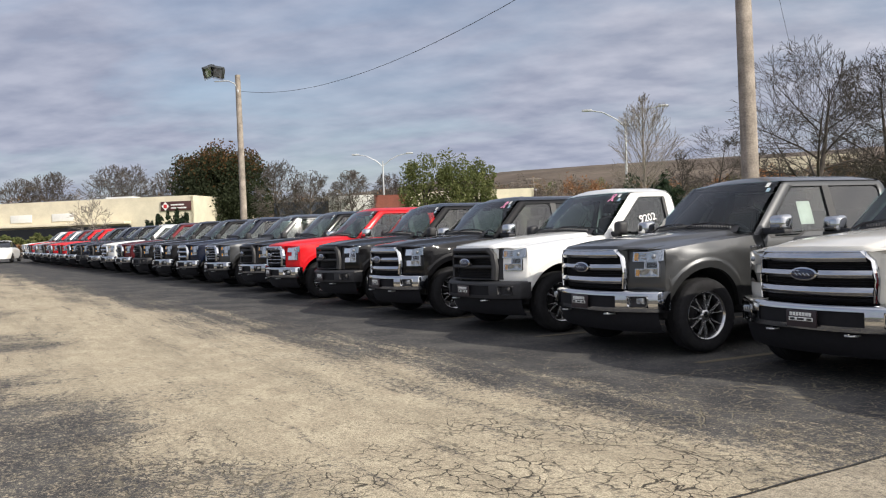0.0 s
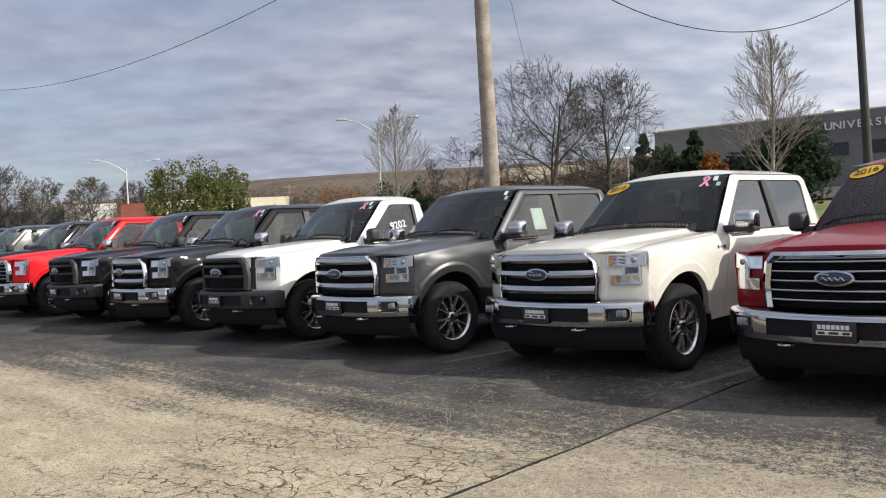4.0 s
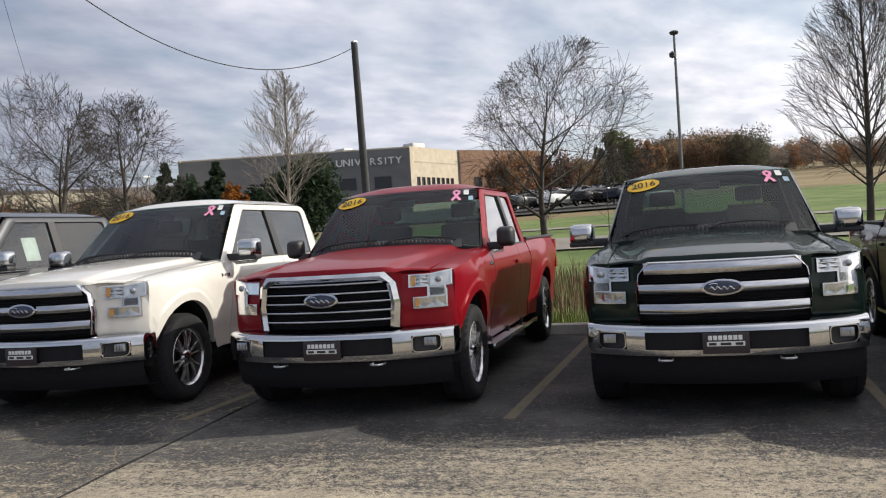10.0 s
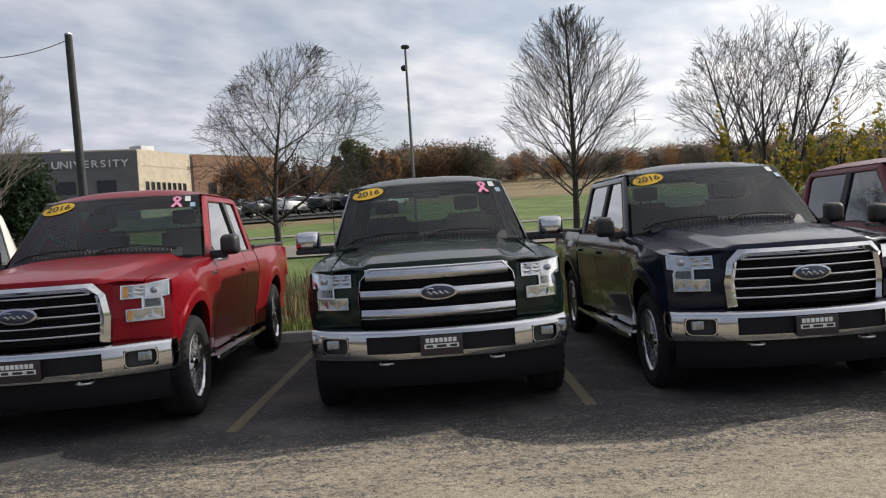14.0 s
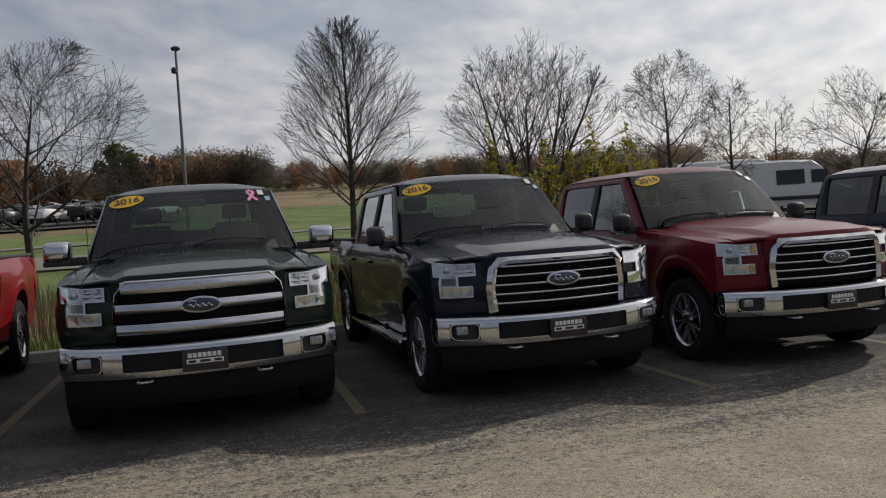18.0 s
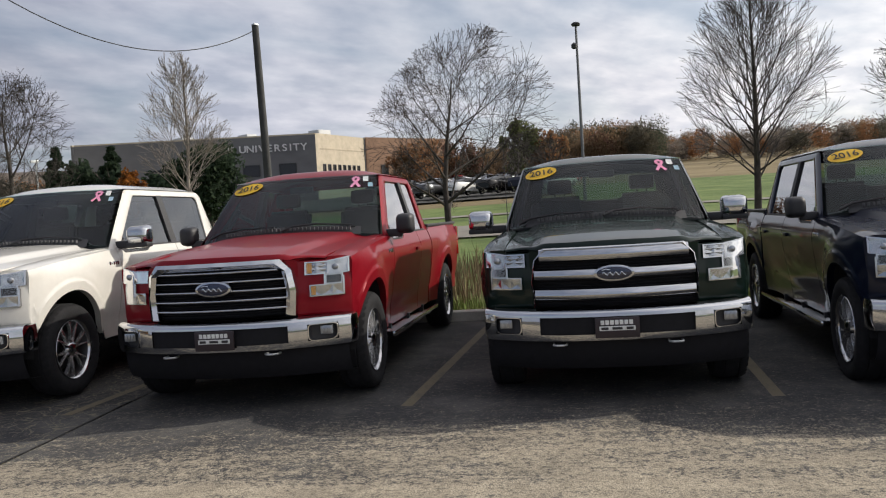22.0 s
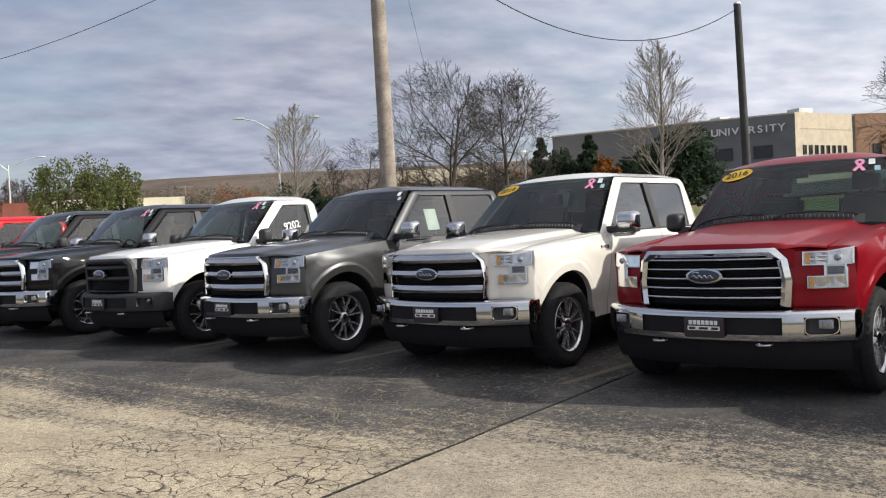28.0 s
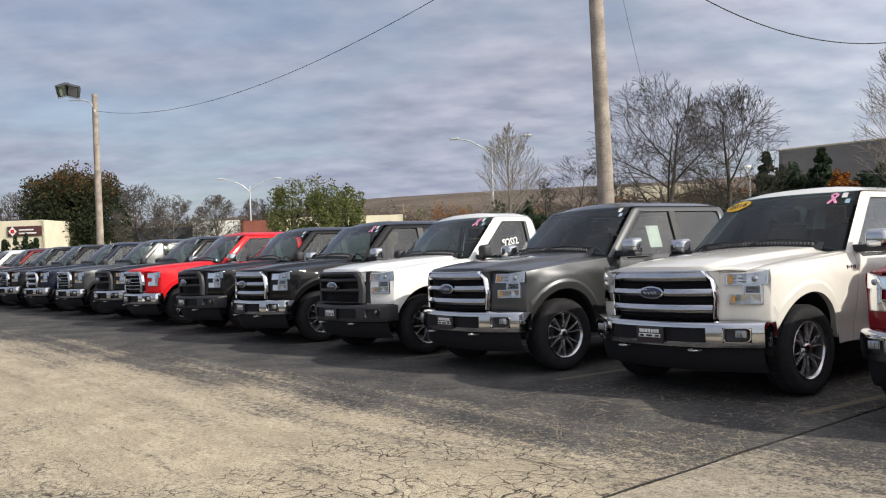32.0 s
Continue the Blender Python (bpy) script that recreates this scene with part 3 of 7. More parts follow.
def mirrored(g):
    h = Geo()
    h.v = [(-p[0], p[1], p[2]) for p in g.v]
    h.f = [tuple(reversed(f)) for f in g.f]
    return h


def both_sides(name, key, make, material, parent, paint_it=None, label="", angle=38):
    out = []
    for side in (1, -1):
        me = cached(f"{key}_{side}", (lambda: make()) if side > 0 else (lambda: mirrored(make())), material, angle)
        out.append(put(name, me, parent, None, label, paint_it))
    return out


def face_y(x):
    """How far back the painted front lies at x."""
    return 0.085 + 0.17 * (abs(x) / 0.66) ** 2.2 if abs(x) < 0.66 else 0.255 + 0.26 * (abs(x) - 0.66) + 0.9 * (abs(x) - 0.66) ** 2


def bumper_y(x):
    return -0.005 + 0.30 * (abs(x) / 0.97) ** 2.6


def side_x(y, z):
    """Half width of the body's side."""
    w = interp(y, (0.36, 0.55, 0.9, 1.5, 2.0, 4.2, 5.0, TAIL), (0.955, 0.985, 1.0, 0.985, 0.98, 0.98, 0.99, 0.96))
    w += interp(z, (0.36, 0.5, 0.60, 0.64, 0.80, 1.00, 1.07, 1.11, 1.15, 1.22, 1.30), (-0.088, -0.075, -0.068, -0.050, -0.024, 0.002, 0.007, 0.003, -0.010, -0.035, -0.075))
    for c in (AXLE_1, AXLE_2):
        r = math.hypot(y - c, z - ARCH_Z)
        w += (0.030 * smooth01(0.76, 0.56, r) + 0.016 * smooth01(0.585, 0.565, r)) if z > 0.3 else 0
    return w


def skin_bottom(y):
    b = 0.40
    if y < AXLE_1 - ARCH_R + 0.01:
        b = 0.69
    for c in (AXLE_1, AXLE_2):
        if abs(y - c) < ARCH_R:
            b = max(b, ARCH_Z + math.sqrt(ARCH_R ** 2 - (y - c) ** 2))
    return b


def skin_ys(y0, y1):
    ys = {y0, y1}
    k = int((y1 - y0) / 0.14) + 1
    ys |= {y0 + (y1 - y0) * i / k for i in range(k + 1)}
    ys |= {1.86 + 0.03 * i for i in range(23) if y0 < 1.86 + 0.03 * i < y1}
    for c in (AXLE_1, AXLE_2):
        for i in range(25):
            y = c - ARCH_R * math.cos(math.pi * i / 24)
            if y0 < y < y1:
                ys.add(y)
    out = []
    for y in sorted(ys):
        if not out or y - out[-1] > 0.006:
            out.append(y)
    out[-1] = y1
    return out


def side_skin(y0, y1, top, gap=0.005, lip=0.03):
    """One outer panel from y0 to y1, arch cut out, edges turned in."""
    g = Geo()
    y0, y1 = y0 + gap, y1 - gap
    n = 18
    ys = skin_ys(y0, y1)
    rows = []
    for y in ys:
        b, t = skin_bottom(y), top(y)
        col = [(side_x(y, b) - 0.055, y, b)]
        for i in range(n + 1):
            z = b + (t - b) * i / n
            col.append((side_x(y, z), y, z))
        col.append((side_x(y, t) - lip, y, t + 0.012))
        rows.append(col)
    g.quad_grid(rows)
    for col, flip in ((rows[0], False), (rows[-1], True)):
        inner = [(p[0] - 0.05, p[1], p[2]) for p in col]
        g.quad_grid([inner, col] if not flip else [col, inner])
    return g


def fender_top(y):
    return interp(y, (0.36, 0.6, 1.0, 1.8), (1.116, 1.148, 1.188, 1.240))


SILL = 1.245


def belt(y):
    """The sill of the side windows, with its dip in the front door."""
    return SILL - 0.055 * (smooth01(1.87, 1.95, y) - smooth01(2.36, 2.52, y))


BED_TOP = 1.285


def fender():
    g = side_skin(0.415, 1.80, fender_top, lip=0.05)
    # shoulder up to the hood's seam, its front edge turned down behind the lamp
    rows = []
    for i in range(-1, 13):
        row = []
        for x, up in ((None, 0.012), (0.90, 0.018), (0.845, 0.022), (0.80, 0.022), (0.79, -0.02)):
            xx = 0.93 if x is None else x
            y0 = face_y(xx) + 0.028
            y = y0 + (1.795 - y0) * max(0, i) / 12
            t = fender_top(y)
            row.append((side_x(y, t) - 0.05 if x is None else x, y + (0.004 if i < 0 else 0), t + up - (0.05 if i < 0 else 0)))
        rows.append(row)
    g.quad_grid(rows)
    return g


def hood_z(x, y):
    k = (y - 0.16) / 1.46
    z = 1.175 + 0.118 * max(0, k) ** 0.75 - 0.055 * (abs(x) / 0.79) ** 2.4
    z += 0.034 * smooth01(0.60, 0.53, abs(x) + 0.05 - 0.14 * k) * (0.55 + 0.45 * smooth01(0.0, 0.25, k))
    return z


def hood():
    g = Geo()
    xs = [-0.79 + 1.58 * i / 40 for i in range(41)]
    rows = []
    for x in xs:
        y0 = face_y(x) * (0.86 + 0.22 * smooth01(0.55, 0.66, abs(x))) + 0.002
        y1 = 1.62 + 0.13 * (abs(x) / 0.79) ** 2
        z0 = hood_z(x, y0 + 0.06)
        e = 0.028 + 0.06 * max(0, 1 - (abs(x) / 0.6) ** 3)
        col = [(x, y0 + 0.07, 1.06), (x, y0 + 0.05, z0 - e - 0.004), (x, y0 + 0.012, z0 - e), (x, y0 + 0.0, z0 - e * 0.8), (x, y0 + 0.006, z0 - e * 0.42), (x, y0 + 0.022, z0 - e * 0.12)]
        for i in range(15):
            y = y0 + 0.06 + (y1 - y0 - 0.06) * i / 14
            col.append((x, y, hood_z(x, y)))
        col.append((x, y1 + 0.004, hood_z(x, y1) - 0.05))
        rows.append(col)
    g.quad_grid(rows)
    for col in (rows[0], rows[-1]):
        sg = 1 if col[0][0] > 0 else -1
        low = [(p[0], p[1], p[2] - 0.05) for p in col]
        g.quad_grid([col, low] if sg > 0 else [low, col])
    return g


def fascia():
    """Painted corner from grille to wheel arch, round the lamp."""
    g = Geo()
    rows = []
    zs = [0.70, 0.74, 0.80, 0.90, 1.0, 1.06, 1.095, 1.112]
    for i in range(17):
        x = 0.575 + (0.948 - 0.575) * i / 16
        rows.append([(x, face_y(x) + 0.012 * (z < 0.72) + 0.03 * max(0, (z - 0.80) / 0.34) ** 2, z) for z in zs] + [(x, face_y(x) + 0.05, 1.122), (x, face_y(x) + 0.10, 1.126)])
    g.face([(x, face_y(x) * 0.9 + 0.004, z) for x, z in ((0.485, 1.14), (0.565, 1.062), (0.59, 1.0), (0.605, 1.0), (0.605, 1.125))])
    last = rows[-1]
    rows.append([(0.958, p[1] + 0.010, p[2]) for p in last])
    rows.append([(side_x(0.43, min(p[2], 1.12)) - 0.001, max(0.425, p[1] + 0.02), p[2]) for p in last])
    g.quad_grid(rows)
    return g


def lamp_patch(x0, x1, z0, z1, proud, thick=0.02, skew=0.0, n=6):
    """A curved block that follows the front."""
    g = Geo()
    front, back = [], []
    for i in range(n + 1):
        x = x0 + (x1 - x0) * i / n
        yy = face_y(x) - proud
        lift = skew * (x - x0)
        front.append([(x, yy + 0.03 * max(0, (z - 0.80) / 0.34) ** 2, z + lift) for z in (z0, (z0 + z1) / 2, z1)])
        back.append([(p[0], p[1] + thick, p[2]) for p in front[-1]])
    g.quad_grid(front)
    g.quad_grid([[f[0] for f in front], [b[0] for b in back]])
    g.quad_grid([[b[-1] for b in back], [f[-1] for f in front]])
    g.quad_grid([[p for p in back[0]], [p for p in front[0]]])
    g.quad_grid([[p for p in front[-1]], [p for p in back[-1]]])
    return g


def join(*geos):
    g = Geo()
    for h in geos:
        o = len(g.v)
        g.v.extend(h.v)
        g.f.extend(tuple(o + i for i in f) for f in h.f)
    return g


def lowered(g):
    """Sets a lamp piece down to the height between bumper and hood."""
    g.v = [(q[0], q[1], 0.842 + (q[2] - 0.838) * 0.885 + 0.10 * max(0.0, q[0] - 0.80) * max(0.0, (q[2] - 1.02) / 0.11)) for q in g.v]
    return g


def lamp_cells(x0, x1, z0, z1, nx, nz, skew=0.0):
    """Small hollow mirrors side by side."""
    g = Geo()

    def at(x, z, proud):
        return (x, face_y(x) - proud + 0.03 * max(0, (z - 0.80) / 0.34) ** 2, z + skew * (x - x0))
    for i in range(nx):
        for k in range(nz):
            a, b = x0 + (x1 - x0) * i / nx, x0 + (x1 - x0) * (i + 1) / nx
            c, d = z0 + (z1 - z0) * k / nz, z0 + (z1 - z0) * (k + 1) / nz
            m = at(a + (b - a) * (0.35 + 0.3 * ((i + k) % 2)), c + (d - c) * 0.42, 0.003)
            o = len(g.v)
            g.v += [at(a, c, 0.012), at(b, c, 0.012), at(b, d, 0.012), at(a, d, 0.012), m]
            g.f += [(o + j, o + (j + 1) % 4, o + 4) for j in range(4)]
    return g


def lamp_reflector():
    return join(lamp_cells(0.650, 0.80, 1.03, 1.13, 2, 3), lamp_cells(0.80, 0.945, 1.018, 1.132, 2, 1, 0.05), lamp_cells(0.787, 0.90, 0.937, 1.028, 1, 1), lamp_cells(0.682, 0.912, 0.845, 0.932, 3, 1), lamp_patch(0.650, 0.945, 1.03, 1.13, 0.0015, 0.002), lamp_patch(0.682, 0.912, 0.845, 0.932, 0.0015, 0.002), lamp_patch(0.787, 0.90, 0.92, 1.04, 0.0015, 0.002))


def lamp_cover():
    """The clear front of the C."""
    g = Geo()
    for x0, x1, z0, z1, k in ((0.645, 0.80, 1.028, 1.132, 0), (0.80, 0.948, 1.018, 1.134, 0.05), (0.782, 0.905, 0.935, 1.028, 0), (0.677, 0.914, 0.84, 0.935, 0)):
        g.quad_grid([[(x, face_y(x) - 0.0165 + 0.03 * max(0, (z - 0.80) / 0.34) ** 2, z + k * (x - x0)) for z in (z0, (z0 + z1) / 2, z1)] for x in (x0 + (x1 - x0) * i / 5 for i in range(6))])
    return g


def lamp_trim():
    """Bright rim round the C."""
    w = 0.009
    return join(lamp_patch(0.643, 0.652, 1.028, 1.134, 0.018, 0.02), lamp_patch(0.643, 0.80, 1.126, 1.136, 0.018, 0.02), lamp_patch(0.80, 0.955, 1.128, 1.138, 0.018, 0.02, 0.05),
                lamp_patch(0.643, 0.785, 1.024, 1.033, 0.018, 0.02), lamp_patch(0.778, 0.788, 0.93, 1.03, 0.018, 0.02, n=1), lamp_patch(0.675, 0.785, 0.929, 0.938, 0.018, 0.02),
                lamp_patch(0.673, 0.682, 0.838, 0.936, 0.018, 0.02, n=1), lamp_patch(0.675, 0.915, 0.836, 0.845, 0.018, 0.02), lamp_patch(0.905, 0.916, 0.84, 1.0, 0.018, 0.02, n=1),
                lamp_patch(0.898, 0.908, 0.99, 1.03, 0.018, 0.02, n=1), lamp_patch(0.940, 0.951, 1.03, 1.132, 0.018, 0.02, n=1))


def lamp_divider():
    return lamp_patch(0.797, 0.894, 0.945, 1.012, 0.0135, 0.006, n=3)


def lamp_amber(which):
    return lamp_patch(0.656, 0.692, 1.038, 1.122, 0.014, 0.008) if which == 0 else lamp_patch(0.685, 0.716, 0.850, 0.926, 0.014, 0.008)


def lamp_projector():
    g = Geo()
    x, z, r = 0.858, 1.078, 0.026
    y = face_y(x) + 0.018
    ring = [[(x + rr * math.cos(2 * math.pi * k / 16), y - dy, z + rr * math.sin(2 * math.pi * k / 16)) for k in range(16)] for rr, dy in ((r, 0.0), (r, 0.022), (r * 0.7, 0.03), (0.002, 0.034))]
    g.quad_grid(ring, close=True)
    return g


GRILLE_OUT = [(-0.585, 0.715), (-0.60, 0.90), (-0.575, 1.06), (-0.50, 1.145), (0.50, 1.145), (0.575, 1.06), (0.60, 0.90), (0.585, 0.715)]


def grille_ring(width, proud, z_low=0.715):
    """Chamfered surround."""
    g = Geo()
    out = [(x, max(z, z_low)) for x, z in GRILLE_OUT]
    cx, cz = 0, 0.93

    def lay(p, y):
        return (p[0], face_y(p[0]) * 0.85 - 0.015 - y, p[1])

    inn = []
    for x, z in out:
        inn.append((x - math.copysign(width * 1.25, x), z + (-width if z > cz else width * 0.3) * (1.0 if z > 1.1 or z < 0.8 else 0.1)))
    # finer outline along the top and bottom, so that it bows with the nose
    def dense(poly):
        pts = []
        for i, p in enumerate(poly):
            q = poly[(i + 1) % len(poly)]
            n = 10 if abs(q[0] - p[0]) > 0.6 else 2
            pts += [(p[0] + (q[0] - p[0]) * k / n, p[1] + (q[1] - p[1]) * k / n) for k in range(n)]
        return pts
    o, i2 = dense(out), dense(inn)
    mid = [((a[0] + b[0]) / 2, (a[1] + b[1]) / 2) for a, b in zip(o, i2)]
    g.quad_grid([[lay(p, -0.03) for p in o], [lay(p, proud * 0.5) for p in o], [lay(p, proud) for p in mid], [lay(p, proud * 0.3) for p in i2], [lay(p, -0.05) for p in i2]], close=True)
    return g


def grille_bar(z, h, half, proud, depth=0.03):
    g = Geo()
    rows = []
    for i in range(15):
        x = -half + 2 * half * i / 14
        y = face_y(x) * 0.85 - 0.012 - proud
        b = min(0.035, h * 0.55)
        if h > 0.055:
            # broad bar: leaning upper face, keen crest, lower face turned down
            rows.append([(x, y + depth, z - h / 2), (x, y + 0.026, z - h * 0.5), (x, y + 0.013, z - h * 0.45), (x, y + 0.006, z - h * 0.30), (x, y + 0.001, z - h * 0.14), (x, y, z - h * 0.07),
                         (x, y + 0.002, z), (x, y + 0.008, z + h * 0.22), (x, y + 0.017, z + h * 0.43), (x, y + 0.030, z + h * 0.5), (x, y + depth, z + h / 2)])
            continue
        rows.append([(x, y + depth, z - h / 2)] + [(x, y + b * (1 - math.cos(q)), z + h / 2 * math.sin(q)) for q in (-1.45, -1.15, -0.8, -0.4, 0.0, 0.4, 0.8, 1.15, 1.45)] + [(x, y + depth, z + h / 2)])
    g.quad_grid(rows)
    return g


def grille_mesh():
    """Dark slats in front of a dark back."""
    g = Geo()
    rows = []
    for i in range(15):
        x = -0.585 + 1.17 * i / 14
        y = face_y(x) * 0.85 + 0.05
        top = 1.14 if abs(x) < 0.5 else 1.06
        rows.append([(x, y, 0.70), (x, y, top)])
    g.quad_grid(rows)
    z = 0.735
    while z < 1.12:
        h = grille_bar(z, 0.008, 0.55 if z < 1.06 else 0.50, -0.035, 0.025)
        o = len(g.v)
        g.v.extend(h.v)
        g.f.extend(tuple(o + k for k in f) for f in h.f)
        z += 0.0215
    return g


def emblem(part_i):
    g = Geo()
    a, b = ((0.142, 0.058) if part_i == 0 else (0.124, 0.046))
    y = face_y(0) * 0.85 - 0.058 - 0.004 * part_i
    ring = [[(a * k * math.cos(2 * math.pi * i / 28), y + dy, 0.950 + b * k * math.sin(2 * math.pi * i / 28)) for i in range(28)] for k, dy in ((1.0, 0.05), (1.0, 0.004), (0.9, 0.0), (0.01, -0.003))]
    g.quad_grid(ring, close=True)
    return g


def emblem_script():
    """A pale flowing stroke in place of the lettering."""
    g = Geo()
    y = face_y(0) * 0.85 - 0.068
    g.tube([(-0.082 + 0.164 * i / 40, y, 0.946 + 0.011 * math.sin(i * 0.62 + 0.4 * math.sin(i * 0.62))) for i in range(41)], 0.0036, 5)
    g.tube([(-0.085, y, 0.972), (-0.06, y, 0.980), (-0.03, y, 0.974)], 0.004, 5)
    return g


def bumper():
    """Chrome bar with openings for plate insert and fog lamps."""
    g = Geo()
    xs = [0.0, 0.15, 0.30, 0.42, 0.52, 0.545, 0.58, 0.66, 0.68, 0.72, 0.78, 0.85, 0.885, 0.92, 0.95, 0.968]
    zt, zb = 0.695, 0.475

    def strip(z0, z1, keep, out0=0.0, out1=0.0):
        for sg in (1, -1):
            rows = []
            for a, b in zip(xs[:-1], xs[1:]):
                if not keep((a + b) / 2):
                    continue
                q = [(sg * a, bumper_y(a) + out0, z0), (sg * b, bumper_y(b) + out0, z0), (sg * b, bumper_y(b) + out1, z1), (sg * a, bumper_y(a) + out1, z1)]
                g.face(q if sg > 0 else q[::-1])

    def bow(z):
        return 0.006 * max(0, (z - 0.60) / 0.06) + (0.03 * ((z - 0.665) / 0.03) ** 2 if z > 0.665 else 0) if z > 0.56 else 0.014 * ((0.56 - z) / 0.085) ** 2

    lv = [zb, zb + 0.008, zb + 0.02, zb + 0.032, zb + 0.045, 0.55, 0.58, 0.61, 0.63, zt - 0.05, zt - 0.035, zt - 0.025, zt - 0.016, zt - 0.008, zt]
    for z0, z1 in zip(lv[:-1], lv[1:]):
        mid_z = (z0 + z1) / 2
        solid = mid_z < zb + 0.045 or mid_z > zt - 0.05
        strip(z0, z1, (lambda x: True) if solid else (lambda x: 0.545 < x < 0.68 or x > 0.885), bow(z0), bow(z1))
    strip(zt, zt + 0.006, lambda x: True, bow(zt), 0.12)
    # returns of the openings
    for sg in (1, -1):
        for x in (0.545, 0.68, 0.885):
            q = [(sg * x, bumper_y(x), zb + 0.045), (sg * x, bumper_y(x) + 0.05, zb + 0.045), (sg * x, bumper_y(x) + 0.05, zt - 0.05), (sg * x, bumper_y(x), zt - 0.05)]
            g.face(q)
        # wrap round the corner to the wheel arch
        rows = []
        for k, (x, y) in enumerate(((0.968, bumper_y(0.968)), (0.981, 0.34), (0.985, 0.40), (0.980, 0.455))):
            f = 0.0 if k < 1 else 0.01
            rows.append([(sg * (x - 0.008), y, zb), (sg * x, y, zb + 0.03), (sg * x, y, zt - 0.05), (sg * (x - 0.01), y + 0.01, zt - 0.01), (sg * (x - 0.03), y + 0.02, zt), (sg * (x - 0.09), y + 0.02, zt + 0.006)])
        rows.append([(sg * 0.86, 0.46, p[2]) for p in rows[-1]])
        g.quad_grid(rows if sg > 0 else [r[::-1] for r in rows])
    return g


def bumper_insert():
    g = Geo()
    rows = []
    for i in range(13):
        x = -0.56 + 1.12 * i / 12
        rows.append([(x, bumper_y(x) + 0.022, z) for z in (0.49, 0.57, 0.66)])
    g.quad_grid(rows)
    return g


def fog_pocket():
    g = Geo()
    rows = []
    for i in range(5):
        x = 0.67 + 0.225 * i / 4
        rows.append([(x, bumper_y(x) + 0.045, z) for z in (0.49, 0.66)])
    g.quad_grid(rows)
    return g


def fog_bezel():
    """Bright rounded rim of the fog lamp's pocket."""
    g = Geo()
    ring = rounded([(0.690, 0.525, 0.035), (0.690, 0.640, 0.025), (0.880, 0.640, 0.03), (0.880, 0.525, 0.05)], 5)
    cx, cz = 0.785, 0.582

    def lay(k, dy):
        return [(cx + (x - cx) * k, bumper_y(cx + (x - cx) * k) + dy, cz + (z - cz) * k) for x, z in ring]
    g.quad_grid([lay(1.10, 0.004), lay(1.07, -0.006), lay(1.0, -0.006), lay(0.97, 0.004), lay(0.95, 0.045)], close=True)
    return g


def fog_lamp():
    g = Geo()
    g.box(0.755, 0.85, bumper_y(0.80) + 0.005, bumper_y(0.80) + 0.06, 0.56, 0.628, 0.012)
    for k in range(3):
        g.box(0.765 + 0.028 * k, 0.785 + 0.028 * k, bumper_y(0.80) - 0.002, bumper_y(0.80) + 0.02, 0.572, 0.616, 0.004)
    return g


def valance():
    g = Geo()
    rows = []
    for i in range(19):
        x = -0.93 + 1.86 * i / 18
        y = bumper_y(x) * 0.9 + 0.06
        rows.append([(x, y + 0.06, 0.49), (x, y + 0.03, 0.46), (x, y + 0.035, 0.40), (x, y + 0.05, 0.35), (x, y + 0.075, 0.29), (x, y + 0.11, 0.25), (x, y + 0.30, 0.23)])
    g.quad_grid(rows)
    return g


def tow_hook():
    g = Geo()
    g.tube([(0.36, 0.13, 0.445), (0.36, 0.055, 0.445), (0.385, 0.03, 0.445), (0.43, 0.03, 0.445), (0.455, 0.055, 0.445), (0.455, 0.13, 0.445)], 0.008, 6)
    return g


def plate():
    g = Geo()
    g.box(-0.155, 0.155, -0.03, -0.01, 0.495, 0.64, 0.008)
    return g


def plate_print():
    """Bars in place of the dealer's lettering, and the pale band."""
    g = Geo()
    for i in range(7):
        x = -0.115 + 0.033 * i
        g.box(x, x + 0.026, -0.0335, -0.029, 0.59, 0.622, 0.002)
    g.box(-0.125, 0.125, -0.0335, -0.029, 0.548, 0.58, 0.003)
    return g


def plate_mark(i):
    x0, x1 = ((-0.112, -0.062), (-0.035, 0.035), (0.062, 0.112))[i]
    return Geo().box(x0, x1, -0.0355, -0.032, 0.555, 0.573, 0.003)


# cab: the side windows lie in a plane that leans inwards
def pane_x(z):
    return 0.925 - 0.275 * (z - SILL)


ROOF_Z = 1.845


def cab_ends(cab):
    return {"crew": (3.02, 4.08), "super": (3.10, 3.72), "regular": (3.02, 3.10)}[cab]


def strip_prism(pts, thick=0.06):
    g = Geo()
    g.prism([(pane_x(z), y, z) for y, z in pts], [(pane_x(z) - thick, y, z) for y, z in pts])
    return g


def rounded(corners, n=6):
    """An outline (y, z, radius) with its corners turned as arcs, n points each."""
    out = []
    for i, (y, z, r) in enumerate(corners):
        p, a, b = Vector((y, z)), Vector(corners[i - 1][:2]), Vector(corners[(i + 1) % len(corners)][:2])
        u, v = (a - p).normalized(), (b - p).normalized()
        half = u.angle(v) / 2
        cut = min(r / math.tan(half), (a - p).length * 0.45, (b - p).length * 0.45)
        for k in range(n):
            t = k / (n - 1)
            q = p + u * cut * (1 - t) ** 2 + v * cut * t ** 2
            out.append((q.x, q.y))
    return out


